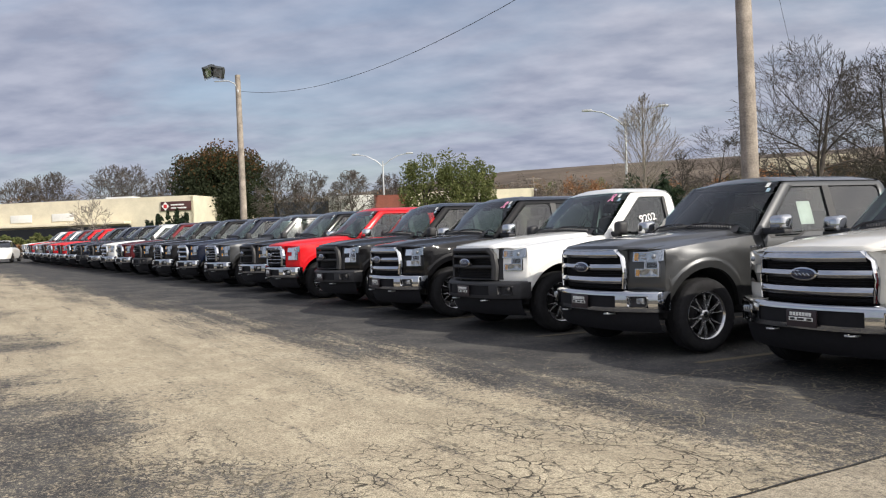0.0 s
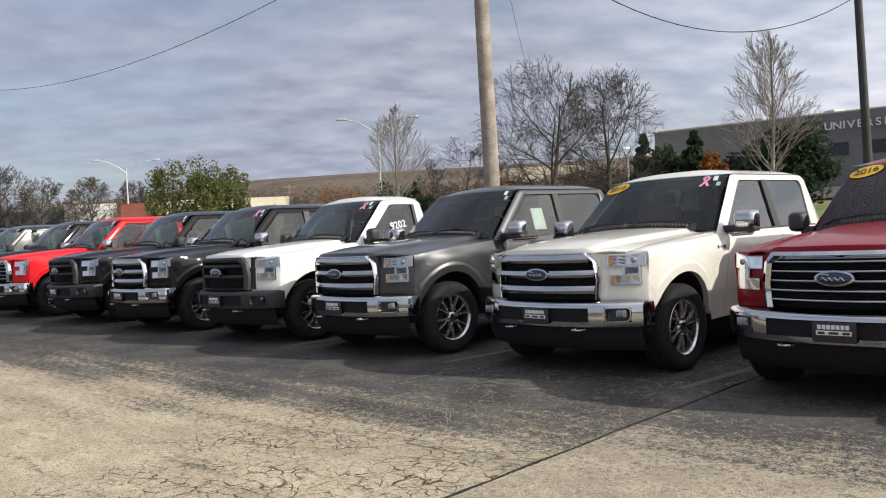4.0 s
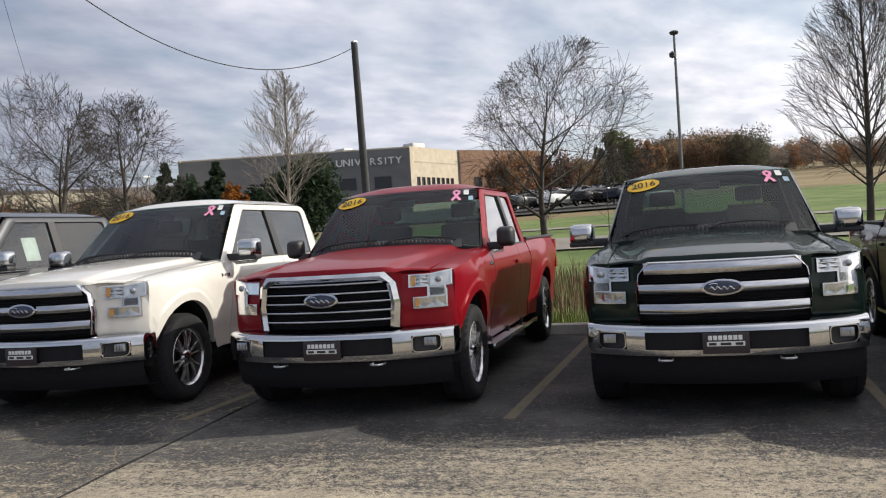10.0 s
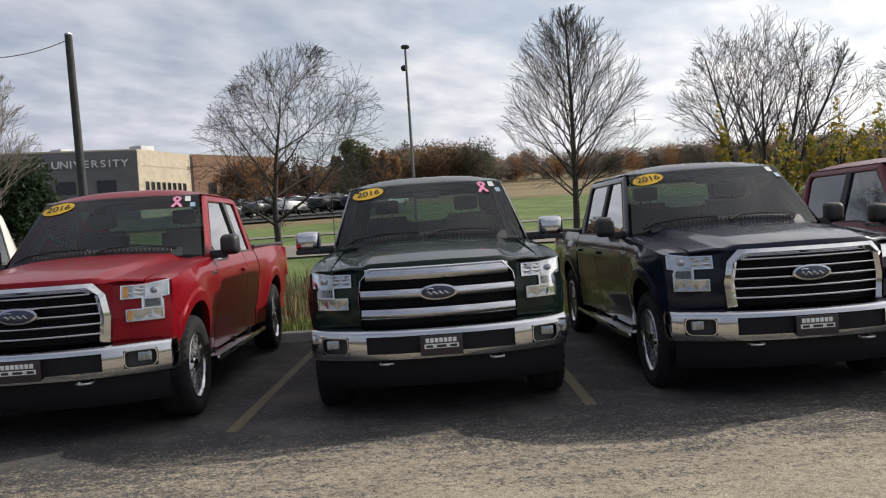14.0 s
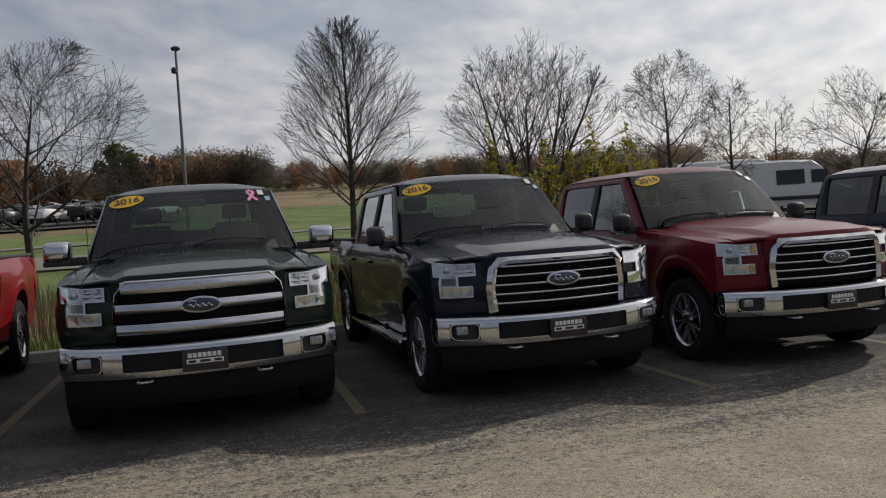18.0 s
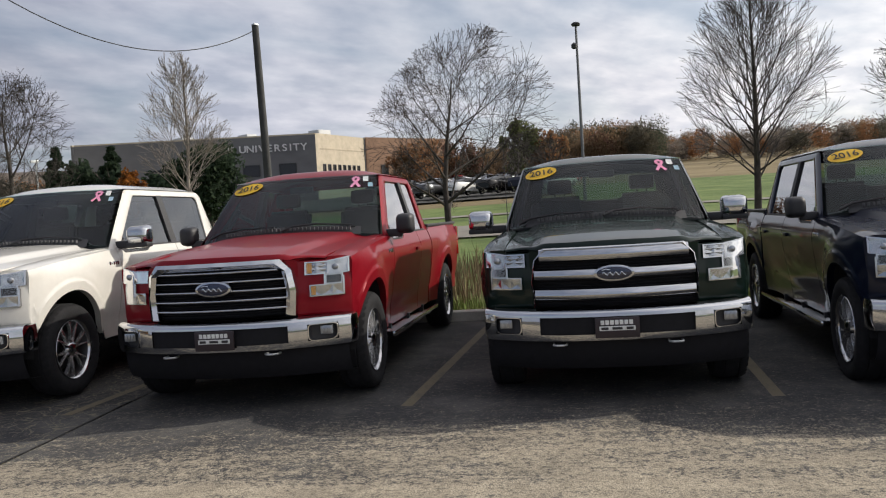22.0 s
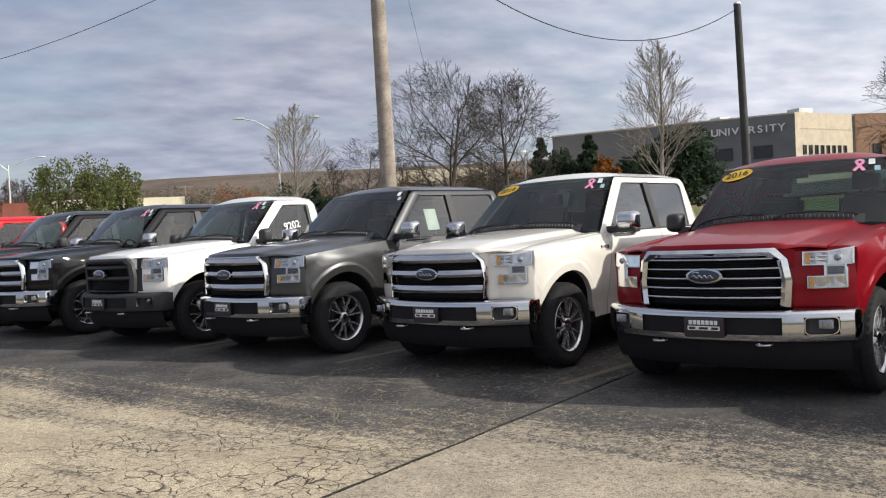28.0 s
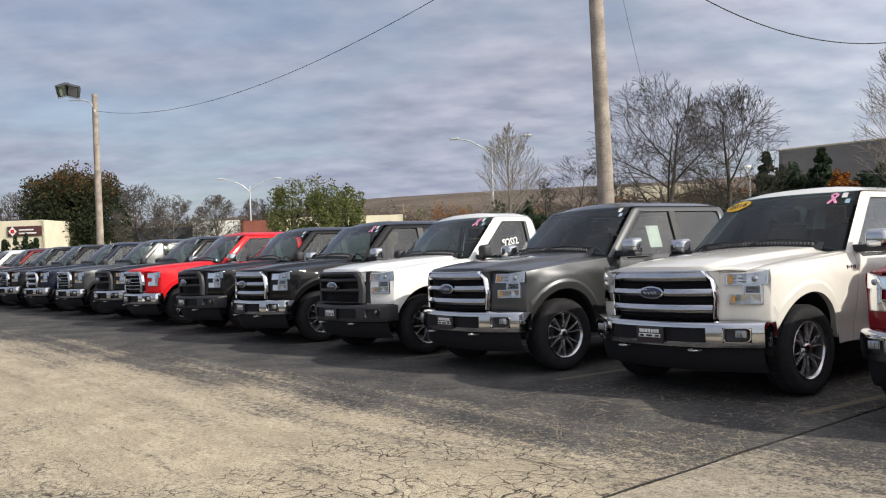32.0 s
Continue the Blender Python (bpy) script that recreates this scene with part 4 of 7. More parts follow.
def cab_side(cab):
    """Pillars and roof rail as one frame round the side windows."""
    mid, end = cab_ends(cab)
    low = end - (0.13 if cab == "super" else 0.20)
    outer = rounded([(1.70, SILL - 0.02, 0.004), (2.36, ROOF_Z, 0.12), (end - 0.02, ROOF_Z, 0.13), (end + 0.05, SILL - 0.02, 0.004)])
    inner = rounded([(1.895, SILL - 0.005, 0.012), (2.47, ROOF_Z - 0.070, 0.07), (end - 0.13, ROOF_Z - 0.070, 0.09), (low, SILL - 0.005, 0.05)])
    g = Geo()

    def ring(pts, inset):
        return [(pane_x(z) - inset, y, z) for y, z in pts]
    soft = [(o[0] + (i[0] - o[0]) * 0.2, o[1] + (i[1] - o[1]) * 0.2) for o, i in zip(outer, inner)]
    near_in = [(o[0] + (i[0] - o[0]) * 0.9, o[1] + (i[1] - o[1]) * 0.9) for o, i in zip(outer, inner)]
    g.quad_grid([ring(outer, 0.02), ring(soft, 0.0), ring(near_in, 0.0), ring(inner, 0.008), ring(inner, 0.06)], close=True)
    return g


def b_pillar(cab):
    mid, end = cab_ends(cab)
    if cab == "regular":
        return strip_prism([(2.9, SILL - 0.02), (2.95, SILL - 0.02), (2.95, ROOF_Z - 0.06), (2.9, ROOF_Z - 0.06)])
    return strip_prism([(mid - 0.06, SILL - 0.02), (mid + 0.07, SILL - 0.02), (mid + 0.05, ROOF_Z - 0.06), (mid - 0.06, ROOF_Z - 0.06)], 0.05)


def belt_line(y0, y1, n=14):
    return [(y0 + (y1 - y0) * i / n, belt(y0 + (y1 - y0) * i / n)) for i in range(n + 1)]


def window_rubber(cab):
    """Dark seal along the sill."""
    mid, end = cab_ends(cab)
    g = Geo()
    line = belt_line(1.87, end - 0.12, 24)
    g.quad_grid([[(pane_x(z) + o, y, z + dz) for o, dz in ((-0.03, -0.012), (0.004, -0.012), (0.007, 0.004), (0.002, 0.018), (-0.03, 0.018))] for y, z in line])
    return g


def mirror_sail():
    """Black triangle at the foot of the windscreen pillar."""
    return strip_prism([(1.87, SILL - 0.05), (2.02, SILL - 0.05), (2.02, SILL + 0.09), (1.95, SILL + 0.06)], 0.03)


def side_pane(cab, which):
    mid, end = cab_ends(cab)
    if which == 0:
        pts = belt_line(1.88, mid - 0.05) + [(mid - 0.05, ROOF_Z - 0.06), (2.46, ROOF_Z - 0.06)]
    else:
        pts = [(mid + 0.06, SILL), (end - 0.15, SILL), (end - 0.12, ROOF_Z - 0.06), (mid + 0.045, ROOF_Z - 0.06)]
    g = Geo()
    g.face([(pane_x(z) - 0.02, y, z) for y, z in pts])
    return g


def roof(cab):
    mid, end = cab_ends(cab)
    g = Geo()
    rows = []
    W = pane_x(ROOF_Z) + 0.003
    for i in range(25):
        x = -W + 2 * W * i / 24
        k = abs(x) / W
        crown = 0.085 * (1 - k ** 3.2)
        col = []
        ya, yb = 2.33 - 0.05 * (1 - k * k), end
        for j in range(13):
            t = j / 12
            y = ya + (yb - ya) * t
            fall = 0.075 * max(0, 1 - t / 0.16) ** 2 + 0.05 * max(0, (t - 0.86) / 0.14) ** 2
            col.append((x, y, ROOF_Z + max(0, crown - fall * (1 - k ** 4)) + 0.001 - 0.065 * max(0, (t - 0.88) / 0.12) ** 2 * k))
        col.append((x, yb + 0.01, ROOF_Z - 0.03 - 0.05 * k))
        rows.append(col)
    g.quad_grid(rows)
    low = [[(p[0], p[1], p[2] - 0.03) for p in col[:13]] for col in rows]
    g.quad_grid([r[::-1] for r in low])
    return g


def windscreen():
    g = Geo()
    rows = []
    for i in range(13):
        t = -1 + 2 * i / 12
        x0, x1 = 0.868 * t, (pane_x(ROOF_Z) - 0.03) * t
        y0, y1 = 1.58 + 0.15 * t * t, 2.28 + 0.05 * t * t
        z0, z1 = 1.315 - 0.05 * t * t, ROOF_Z + 0.005 + 0.012 * (1 - t * t)
        rows.append([(x0 + (x1 - x0) * k, y0 + (y1 - y0) * k, z0 + (z1 - z0) * k + 0.025 * math.sin(math.pi * k)) for k in (1, 0.75, 0.5, 0.25, 0)])
    g.quad_grid(rows)
    return g


def on_screen(t, k, lift=0.006):
    """A point of the windscreen: t across (-1..1), k up (0..1)."""
    x0, x1 = 0.868 * t, (pane_x(ROOF_Z) - 0.03) * t
    y0, y1 = 1.58 + 0.15 * t * t, 2.28 + 0.05 * t * t
    z0, z1 = 1.315 - 0.05 * t * t, ROOF_Z + 0.005 + 0.012 * (1 - t * t)
    return (x0 + (x1 - x0) * k, y0 + (y1 - y0) * k - lift, z0 + (z1 - z0) * k + 0.025 * math.sin(math.pi * k) + lift)


def screen_oval(cx, cz, a, b, turn, lift=0.006, n=24):
    g = Geo()
    g.face([on_screen(cx + (a * math.cos(w) * math.cos(turn) - b * math.sin(w) * math.sin(turn)), cz + (a * math.cos(w) * math.sin(turn) + b * math.sin(w) * math.cos(turn)) * 1.0, lift) for w in (2 * math.pi * i / n for i in range(n))])
    return g


def screen_rect(cx, cz, a, b, lift=0.006):
    g = Geo()
    g.face([on_screen(cx + sx * a, cz + sz * b, lift) for sx, sz in ((-1, -1), (1, -1), (1, 1), (-1, 1))])
    return g


def ribbon():
    """A looped ribbon sticker."""
    g = Geo()
    path = [(-0.055, -0.095), (0.0, 0.0), (0.042, 0.065), (0.018, 0.105), (-0.018, 0.105), (-0.042, 0.065), (0.0, 0.0), (0.055, -0.095)]
    cx, cz = 0.73, 0.83
    for (x0, z0), (x1, z1) in zip(path[:-1], path[1:]):
        d = math.hypot(x1 - x0, z1 - z0)
        nx, nz = -(z1 - z0) / d * 0.019, (x1 - x0) / d * 0.019
        g.face([on_screen(cx + a, cz + b * 1.0, 0.007) for a, b in ((x0 - nx, z0 - nz), (x1 - nx, z1 - nz), (x1 + nx, z1 + nz), (x0 + nx, z0 + nz))])
    return g


def wiper():
    g = Geo()
    g.tube([on_screen(-0.02, 0.01, 0.025), on_screen(0.10, 0.07, 0.025), on_screen(0.36, 0.095, 0.025), on_screen(0.74, 0.08, 0.025)], [0.012, 0.013, 0.010, 0.007], 6)
    g.tube([on_screen(0.0, 0.08, 0.014), on_screen(0.76, 0.072, 0.014)], 0.007, 5)
    return g


def wiper_far():
    g = Geo()
    g.tube([on_screen(-0.90, 0.01, 0.025), on_screen(-0.78, 0.07, 0.025), on_screen(-0.5, 0.09, 0.025), on_screen(-0.12, 0.075, 0.025)], [0.012, 0.013, 0.010, 0.007], 6)
    g.tube([on_screen(-0.88, 0.08, 0.014), on_screen(-0.12, 0.07, 0.014)], 0.007, 5)
    return g


def cowl():
    g = Geo()
    rows = []
    for i in range(13):
        t = -1 + 2 * i / 12
        x = 0.85 * t
        y = 1.58 + 0.15 * t * t
        rows.append([(x, y - 0.0, 1.25), (x, y + 0.02, 1.292 - 0.03 * t * t), (x, y + 0.06, 1.325 - 0.05 * t * t), (x, y + 0.05, 1.24)])
    g.quad_grid(rows)
    # vented strip up the foot of the glass
    g.quad_grid([[on_screen(-0.82 + 1.64 * i / 24, k, 0.010) for k in (-0.03, 0.03, 0.085)] for i in range(25)])
    return g


def cowl_vent():
    """Small ribs of the vented strip, given a paler grey for the sun on them."""
    g = Geo()
    for i in range(34):
        t = -0.70 + 1.40 * i / 33
        a, b = Vector(on_screen(t, 0.028, 0.012)), Vector(on_screen(t + 0.022, 0.05, 0.020))
        g.box(min(a.x, b.x), max(a.x, b.x), min(a.y, b.y) - 0.012, max(a.y, b.y), a.z - 0.004, b.z + 0.004, 0.003)
    return g


def mirror_shell():
    g = Geo()
    bm = bmesh.new()
    bmesh.ops.create_cube(bm, size=1)
    for v in bm.verts:
        f = 0.82 if v.co.y < 0 else 1.0
        v.co = (1.150 + v.co.x * 0.25 * f, 1.87 + v.co.y * 0.16, 1.355 + v.co.z * 0.205 * f)
    bmesh.ops.bevel(bm, geom=bm.edges, offset=0.05, segments=4, affect="EDGES", profile=0.5)
    g.take(bm)
    return g


def mirror_shell_small():
    g = Geo()
    bm = bmesh.new()
    bmesh.ops.create_cube(bm, size=1)
    for v in bm.verts:
        f = 0.82 if v.co.y < 0 else 1.0
        v.co = (1.09 + v.co.x * 0.18 * f, 1.87 + v.co.y * 0.15, 1.345 + v.co.z * 0.20 * f)
    bmesh.ops.bevel(bm, geom=bm.edges, offset=0.045, segments=4, affect="EDGES", profile=0.5)
    g.take(bm)
    return g


def mirror_arm():
    g = Geo()
    g.box(0.90, 1.10, 1.84, 1.92, 1.235, 1.31, 0.02)
    g.box(1.04, 1.262, 1.81, 1.93, 1.238, 1.285, 0.015)
    return g


def tyre():
    prof = [(-0.10, 0.255), (-0.125, 0.30), (-0.13, 0.345), (-0.118, 0.38), (-0.10, 0.394), (-0.06, WHEEL_R), (-0.056, 0.392), (-0.050, 0.392), (-0.046, WHEEL_R), (0.046, WHEEL_R), (0.05, 0.392), (0.056, 0.392), (0.06, WHEEL_R), (0.10, 0.394), (0.118, 0.38), (0.13, 0.345), (0.125, 0.30), (0.10, 0.255)]
    g = Geo().lathe(prof, 48)
    # tread blocks on the shoulder
    for k in range(36):
        w = 2 * math.pi * k / 36
        for sx in (1, -1):
            c, s = math.cos(w), math.sin(w)
            c2, s2 = math.cos(w + 0.09), math.sin(w + 0.09)
            a, b = sx * 0.075, sx * 0.121
            g.face([(a, 0.402 * c, 0.402 * s), (b, 0.386 * c, 0.386 * s), (b, 0.386 * c2, 0.386 * s2), (a, 0.402 * c2, 0.402 * s2)][::sx])
    return g


def rim():
    return Geo().lathe([(0.085, 0.262), (0.112, 0.262), (0.118, 0.258), (0.108, 0.245), (0.09, 0.238)], 40)


def rim_barrel():
    return Geo().lathe([(-0.10, 0.25), (-0.09, 0.235), (0.06, 0.23), (0.09, 0.238), (0.08, 0.228), (0.0, 0.215)], 32)


def hub():
    g = Geo().lathe([(0.0, 0.08), (0.085, 0.07), (0.10, 0.055), (0.112, 0.035), (0.114, 0.001)], 18)
    for k in range(6):
        w = 2 * math.pi * k / 6 + 0.3
        h = Geo().lathe([(0.07, 0.012), (0.10, 0.012), (0.102, 0.001)], 6)
        o = len(g.v)
        g.v.extend((a, b + 0.066 * math.cos(w), c + 0.066 * math.sin(w)) for a, b, c in h.v)
        g.f.extend(tuple(o + i for i in f) for f in h.f)
    return g


def spokes():
    g = Geo()
    for k in range(6):
        for off in (-0.13, 0.13):
            w = 2 * math.pi * k / 6 + off
            w2 = 2 * math.pi * k / 6 + off * 1.75
            def P(r, ww, side, x):
                t = ww + side / max(r, 0.05)
                return (x, r * math.cos(t), r * math.sin(t))
            rows = []
            for r, ww, hw, x in ((0.05, w, 0.010, 0.09), (0.14, w * 1.0 + (w2 - w) * 0.4, 0.009, 0.100), (0.240, w2, 0.011, 0.094)):
                rows.append([P(r, ww, -hw, x - 0.03), P(r, ww, -hw * 0.8, x), P(r, ww, hw * 0.8, x), P(r, ww, hw, x - 0.03)])
            g.quad_grid(rows)
    return g


def brake():
    return Geo().lathe([(-0.02, 0.05), (-0.02, 0.17), (0.0, 0.17), (0.0, 0.03)], 24)


def under_body():
    """Dark floor, wheel wells and the engine bay's shade."""
    g = Geo()
    g.box(-0.72, 0.72, 0.30, 5.7, 0.36, 0.62)
    g.box(-0.62, 0.62, 0.42, 1.55, 0.6, 1.08)
    for c in (AXLE_1, AXLE_2):
        for sg in (1, -1):
            rows = []
            for i in range(13):
                w = math.pi * i / 12
                y, z = c - 0.52 * math.cos(w), ARCH_Z - 0.03 + 0.52 * math.sin(w)
                rows.append([(sg * 0.60, y, z), (sg * 0.955, y, z)])
            g.quad_grid(rows)
            g.face([(sg * 0.60, c - 0.52 * math.cos(math.pi * i / 12), ARCH_Z - 0.03 + 0.52 * math.sin(math.pi * i / 12)) for i in range(13)])
    return g


def axle():
    return Geo().tube([(-0.80, 0, 0.40), (0.80, 0, 0.40)], 0.05, 8)


def bed_inside(cab):
    mid, end = cab_ends(cab)
    g = Geo()
    g.box(-0.86, 0.86, end + 0.09, TAIL - 0.06, 0.70, 0.78)
    g.box(-0.93, 0.93, end + 0.07, end + 0.11, 0.70, BED_TOP)
    for sg in (1, -1):
        a, b = sorted((sg * 0.80, sg * 0.90))
        g.box(a, b, end + 0.09, TAIL - 0.05, 0.75, BED_TOP - 0.01)
    return g


def bed_rail(cab):
    mid, end = cab_ends(cab)
    g = Geo()
    g.box(0.845, 0.935, end + 0.08, TAIL - 0.02, BED_TOP - 0.01, BED_TOP + 0.022, 0.01)
    return g


def tailgate():
    g = Geo()
    g.box(-0.80, 0.80, TAIL - 0.06, TAIL, 0.72, BED_TOP + 0.01, 0.015)
    return g


def cab_back(cab):
    mid, end = cab_ends(cab)
    g = Geo()
    W = pane_x(ROOF_Z)
    g.face([(-0.93, end + 0.05, 0.75), (0.93, end + 0.05, 0.75), (0.925, end + 0.05, SILL), (-0.925, end + 0.05, SILL)])
    for sg in (1, -1):
        q = [(sg * 0.925, end + 0.05, SILL), (sg * 0.72, end + 0.05, SILL), (sg * (W - 0.12), end, ROOF_Z - 0.06), (sg * W, end, ROOF_Z - 0.07)]
        g.face(q if sg < 0 else q[::-1])
    g.face([(-W + 0.1, end, ROOF_Z + 0.02), (W - 0.1, end, ROOF_Z + 0.02), (W - 0.1, end, ROOF_Z - 0.06), (-W + 0.1, end, ROOF_Z - 0.06)])
    return g


def back_pane(cab):
    mid, end = cab_ends(cab)
    W = pane_x(ROOF_Z)
    return Geo().face([(-0.72, end + 0.045, SILL), (0.72, end + 0.045, SILL), (W - 0.12, end, ROOF_Z - 0.06), (-W + 0.12, end, ROOF_Z - 0.06)])


def cab_floor(cab):
    mid, end = cab_ends(cab)
    g = Geo()
    g.box(-0.90, 0.90, 1.5, end, 0.58, 0.66)
    g.box(-0.86, 0.86, 1.52, 1.80, 0.7, 1.20, 0.05)
    g.box(-0.80, 0.80, 1.72, 1.98, 1.06, 1.235, 0.06)
    return g


def seat():
    g = Geo()
    g.box(-0.26, 0.26, 2.28, 2.78, 0.82, 1.02, 0.06)
    bm = bmesh.new()
    bmesh.ops.create_cube(bm, size=1)
    for v in bm.verts:
        v.co = (v.co.x * 0.5, 2.80 + v.co.y * 0.14 + (v.co.z + 0.5) * 0.12, 1.27 + v.co.z * 0.56)
    bmesh.ops.bevel(bm, geom=bm.edges, offset=0.05, segments=3, affect="EDGES")
    g.take(bm)
    g.box(-0.13, 0.13, 2.86, 2.97, 1.58, 1.73, 0.04)
    g.tube([(-0.05, 2.9, 1.5), (-0.05, 2.91, 1.62)], 0.008, 5)
    g.tube([(0.05, 2.9, 1.5), (0.05, 2.91, 1.62)], 0.008, 5)
    return g


def rear_bench():
    g = Geo()
    g.box(-0.78, 0.78, 3.3, 3.6, 0.82, 1.0, 0.05)
    g.box(-0.78, 0.78, 3.58, 3.70, 0.95, 1.5, 0.05)
    return g


def steering_wheel():
    g = Geo()
    n = 20
    pts = []
    for k in range(n + 1):
        w = 2 * math.pi * k / n
        pts.append((0.40 + 0.185 * math.cos(w), 2.03 - 0.08 * math.sin(w), 1.20 + 0.165 * math.sin(w)))
    g.tube(pts, 0.016, 6, False)
    g.tube([(0.23, 2.03, 1.20), (0.57, 2.03, 1.20)], 0.02, 6)
    g.tube([(0.40, 2.03, 1.20), (0.40, 1.85, 1.12)], 0.035, 8)
    return g


def rear_mirror():
    return Geo().box(-0.12, 0.12, 2.14, 2.17, 1.70, 1.765, 0.012)


def running_board(cab):
    mid, end = cab_ends(cab)
    g = Geo()
    g.box(0.86, 1.02, 1.50, end - 0.02, 0.335, 0.385, 0.018)
    return g


def board_bracket():
    g = Geo()
    g.box(0.70, 0.92, 0, 0.05, 0.36, 0.42, 0.005)
    return g


def handle():
    return Geo().box(0.985, 1.012, 0.0, 0.20, -0.017, 0.017, 0.008)


def fender_badge():
    g = Geo()
    for i, (w, h) in enumerate(((0.02, 0.035), (0.012, 0.02), (0.02, 0.035), (0.025, 0.035), (0.025, 0.035))):
        g.box(0.978, 0.992, 1.585 + 0.034 * i, 1.585 + 0.034 * i + w, 1.105 - h / 2, 1.105 + h / 2, 0.003)
    return g


def roof_fin():
    g = Geo()
    g.prism([(-0.03, 2.75, 1.925), (-0.03, 2.90, 1.925), (-0.008, 2.90, 1.955)], [(0.03, 2.75, 1.925), (0.03, 2.90, 1.925), (0.008, 2.90, 1.955)])
    return g


def tail_lamp():
    return Geo().box(0.80, 0.968, TAIL - 0.10, TAIL + 0.01, 0.85, 1.24, 0.012)


def plane_text(body, size, material, name):
    c = bpy.data.curves.new(name, "FONT")
    c.body, c.size, c.align_x, c.align_y, c.extrude, c.offset = body, size, "CENTER", "CENTER", 0.0008, size * 0.012
    o = bpy.data.objects.new(name, c)
    scene.collection.objects.link(o)
    bpy.context.view_layer.update()
    me = bpy.data.meshes.new_from_object(o.evaluated_get(bpy.context.evaluated_depsgraph_get()))
    bpy.data.objects.remove(o)
    bpy.data.curves.remove(c)
    me.materials.clear()
    me.materials.append(material)
    return me


def screen_frame(t, k, turn=0.0):
    """A pose lying on the windscreen, x across, y up."""
    p = Vector(on_screen(t, k, 0.009))
    a = (Vector(on_screen(t + 0.02, k)) - Vector(on_screen(t - 0.02, k))).normalized()
    b = (Vector(on_screen(t, k + 0.02)) - Vector(on_screen(t, k - 0.02))).normalized()
    n = a.cross(b).normalized()
    b = n.cross(a)
    return Matrix.Translation(p) @ Matrix((a, b, n)).transposed().to_4x4() @ Matrix.Rotation(turn, 4, "Z")


def make_truck(m, colour, trim, cab, label, mirrors="black", year="", pink=False, board=True, amber=True, chrome_bumper=True, near=True, fin=True, scrawl=False, paper=False, aerial=False):
    """One pickup. trim: 'bars' (five thin chrome bars), 'wide' (three broad chrome bars) or 'plain' (black)."""
    T = thing("pickup_truck", label, "pickup truck", m, "parked row of pickup trucks")
    P = PAINT[colour]
    mid, end = cab_ends(cab)
    both_sides("fender", "fender", fender, PAINT["black"], T, P)
    put("hood", cached("hood", hood, PAINT["black"], 30), T, None, "", P)
    both_sides("front_panel", "fascia", fascia, PAINT["black"], T, P)
    doors = both_sides("front_door", f"front_door_{cab}", lambda: side_skin(1.80, mid, belt), PAINT["black"], T, P)
    for o, sg in zip(doors, (1, -1)):
        put("door_handle", cached("handle", handle, PLASTIC), o, pose(0 if sg > 0 else 0, mid - 0.30, 1.07) @ (Matrix.Identity(4) if sg > 0 else Matrix.Diagonal((-1, 1, 1, 1))), "", CHROME if trim == "wide" else P)
    if cab != "regular":
        doors = both_sides("rear_door", f"rear_door_{cab}", lambda: side_skin(mid, end, lambda y: SILL), PAINT["black"], T, P)
        if cab == "crew":
            for o, sg in zip(doors, (1, -1)):
                put("door_handle", cached("handle", handle, PLASTIC), o, pose(0, end - 0.32, 1.07) @ (Matrix.Identity(4) if sg > 0 else Matrix.Diagonal((-1, 1, 1, 1))), "", CHROME if trim == "wide" else P)
    both_sides("bed_side", f"bed_side_{cab}", lambda: side_skin(end + 0.03, TAIL, lambda y: BED_TOP, 0.006), PAINT["black"], T, P)
    both_sides("bed_rail", f"bed_rail_{cab}", lambda: bed_rail(cab), PLASTIC, T)
    put("bed_liner", cached(f"bed_{cab}", lambda: bed_inside(cab), PLASTIC), T)
    put("tailgate", cached("tailgate", tailgate, PAINT["black"]), T, None, "", P)
    both_sides("tail_lamp", "tail_lamp", tail_lamp, RED_LENS, T)
    both_sides("cab_frame", f"cab_side_{cab}", lambda: cab_side(cab), PAINT["black"], T, P, "", 50)
    both_sides("door_pillar", f"b_pillar_{cab}", lambda: b_pillar(cab), PLASTIC, T)
    both_sides("mirror_sail", "mirror_sail", mirror_sail, PLASTIC, T)
    both_sides("window_seal", f"seal_{cab}", lambda: window_rubber(cab), PLASTIC, T)
    put("roof", cached(f"roof_{cab}", lambda: roof(cab), PAINT["black"], 30), T, None, "", P)
    put("cab_back", cached(f"cab_back_{cab}", lambda: cab_back(cab), PAINT["black"]), T, None, "", P)
    g = put("windscreen", cached("windscreen", windscreen, GLASS), T)
    if year:
        put("year_sticker", cached("year_oval", lambda: screen_oval(-0.76, 0.84, 0.20, 0.105, 0.20), YELLOW_STK), T, None, "yellow oval year sticker")
        if year not in CACHE:
            CACHE[year] = plane_text(year, 0.115, INK, "year_text")
        put("year_text", CACHE[year], T, screen_frame(-0.76, 0.84, 0.15))
    if pink:
        put("ribbon_sticker", cached("ribbon", ribbon, PINK), T, None, "pink ribbon sticker")
    put("inspection_sticker", cached("stk1", lambda: screen_rect(0.86, 0.90, 0.035, 0.05), PAPER), T)
    put("small_sticker", cached("stk2", lambda: screen_rect(0.92, 0.78, 0.03, 0.04), PALE_BLUE), T)
    for w in (0, 1) if cab != "regular" else (0,):
        both_sides("side_window", f"pane_{cab}_{w}", lambda: side_pane(cab, w), CLEAR, T, CLEAR if w == 0 else TINT)
    put("rear_window", cached(f"back_{cab}", lambda: back_pane(cab), BACK_GLASS), T)
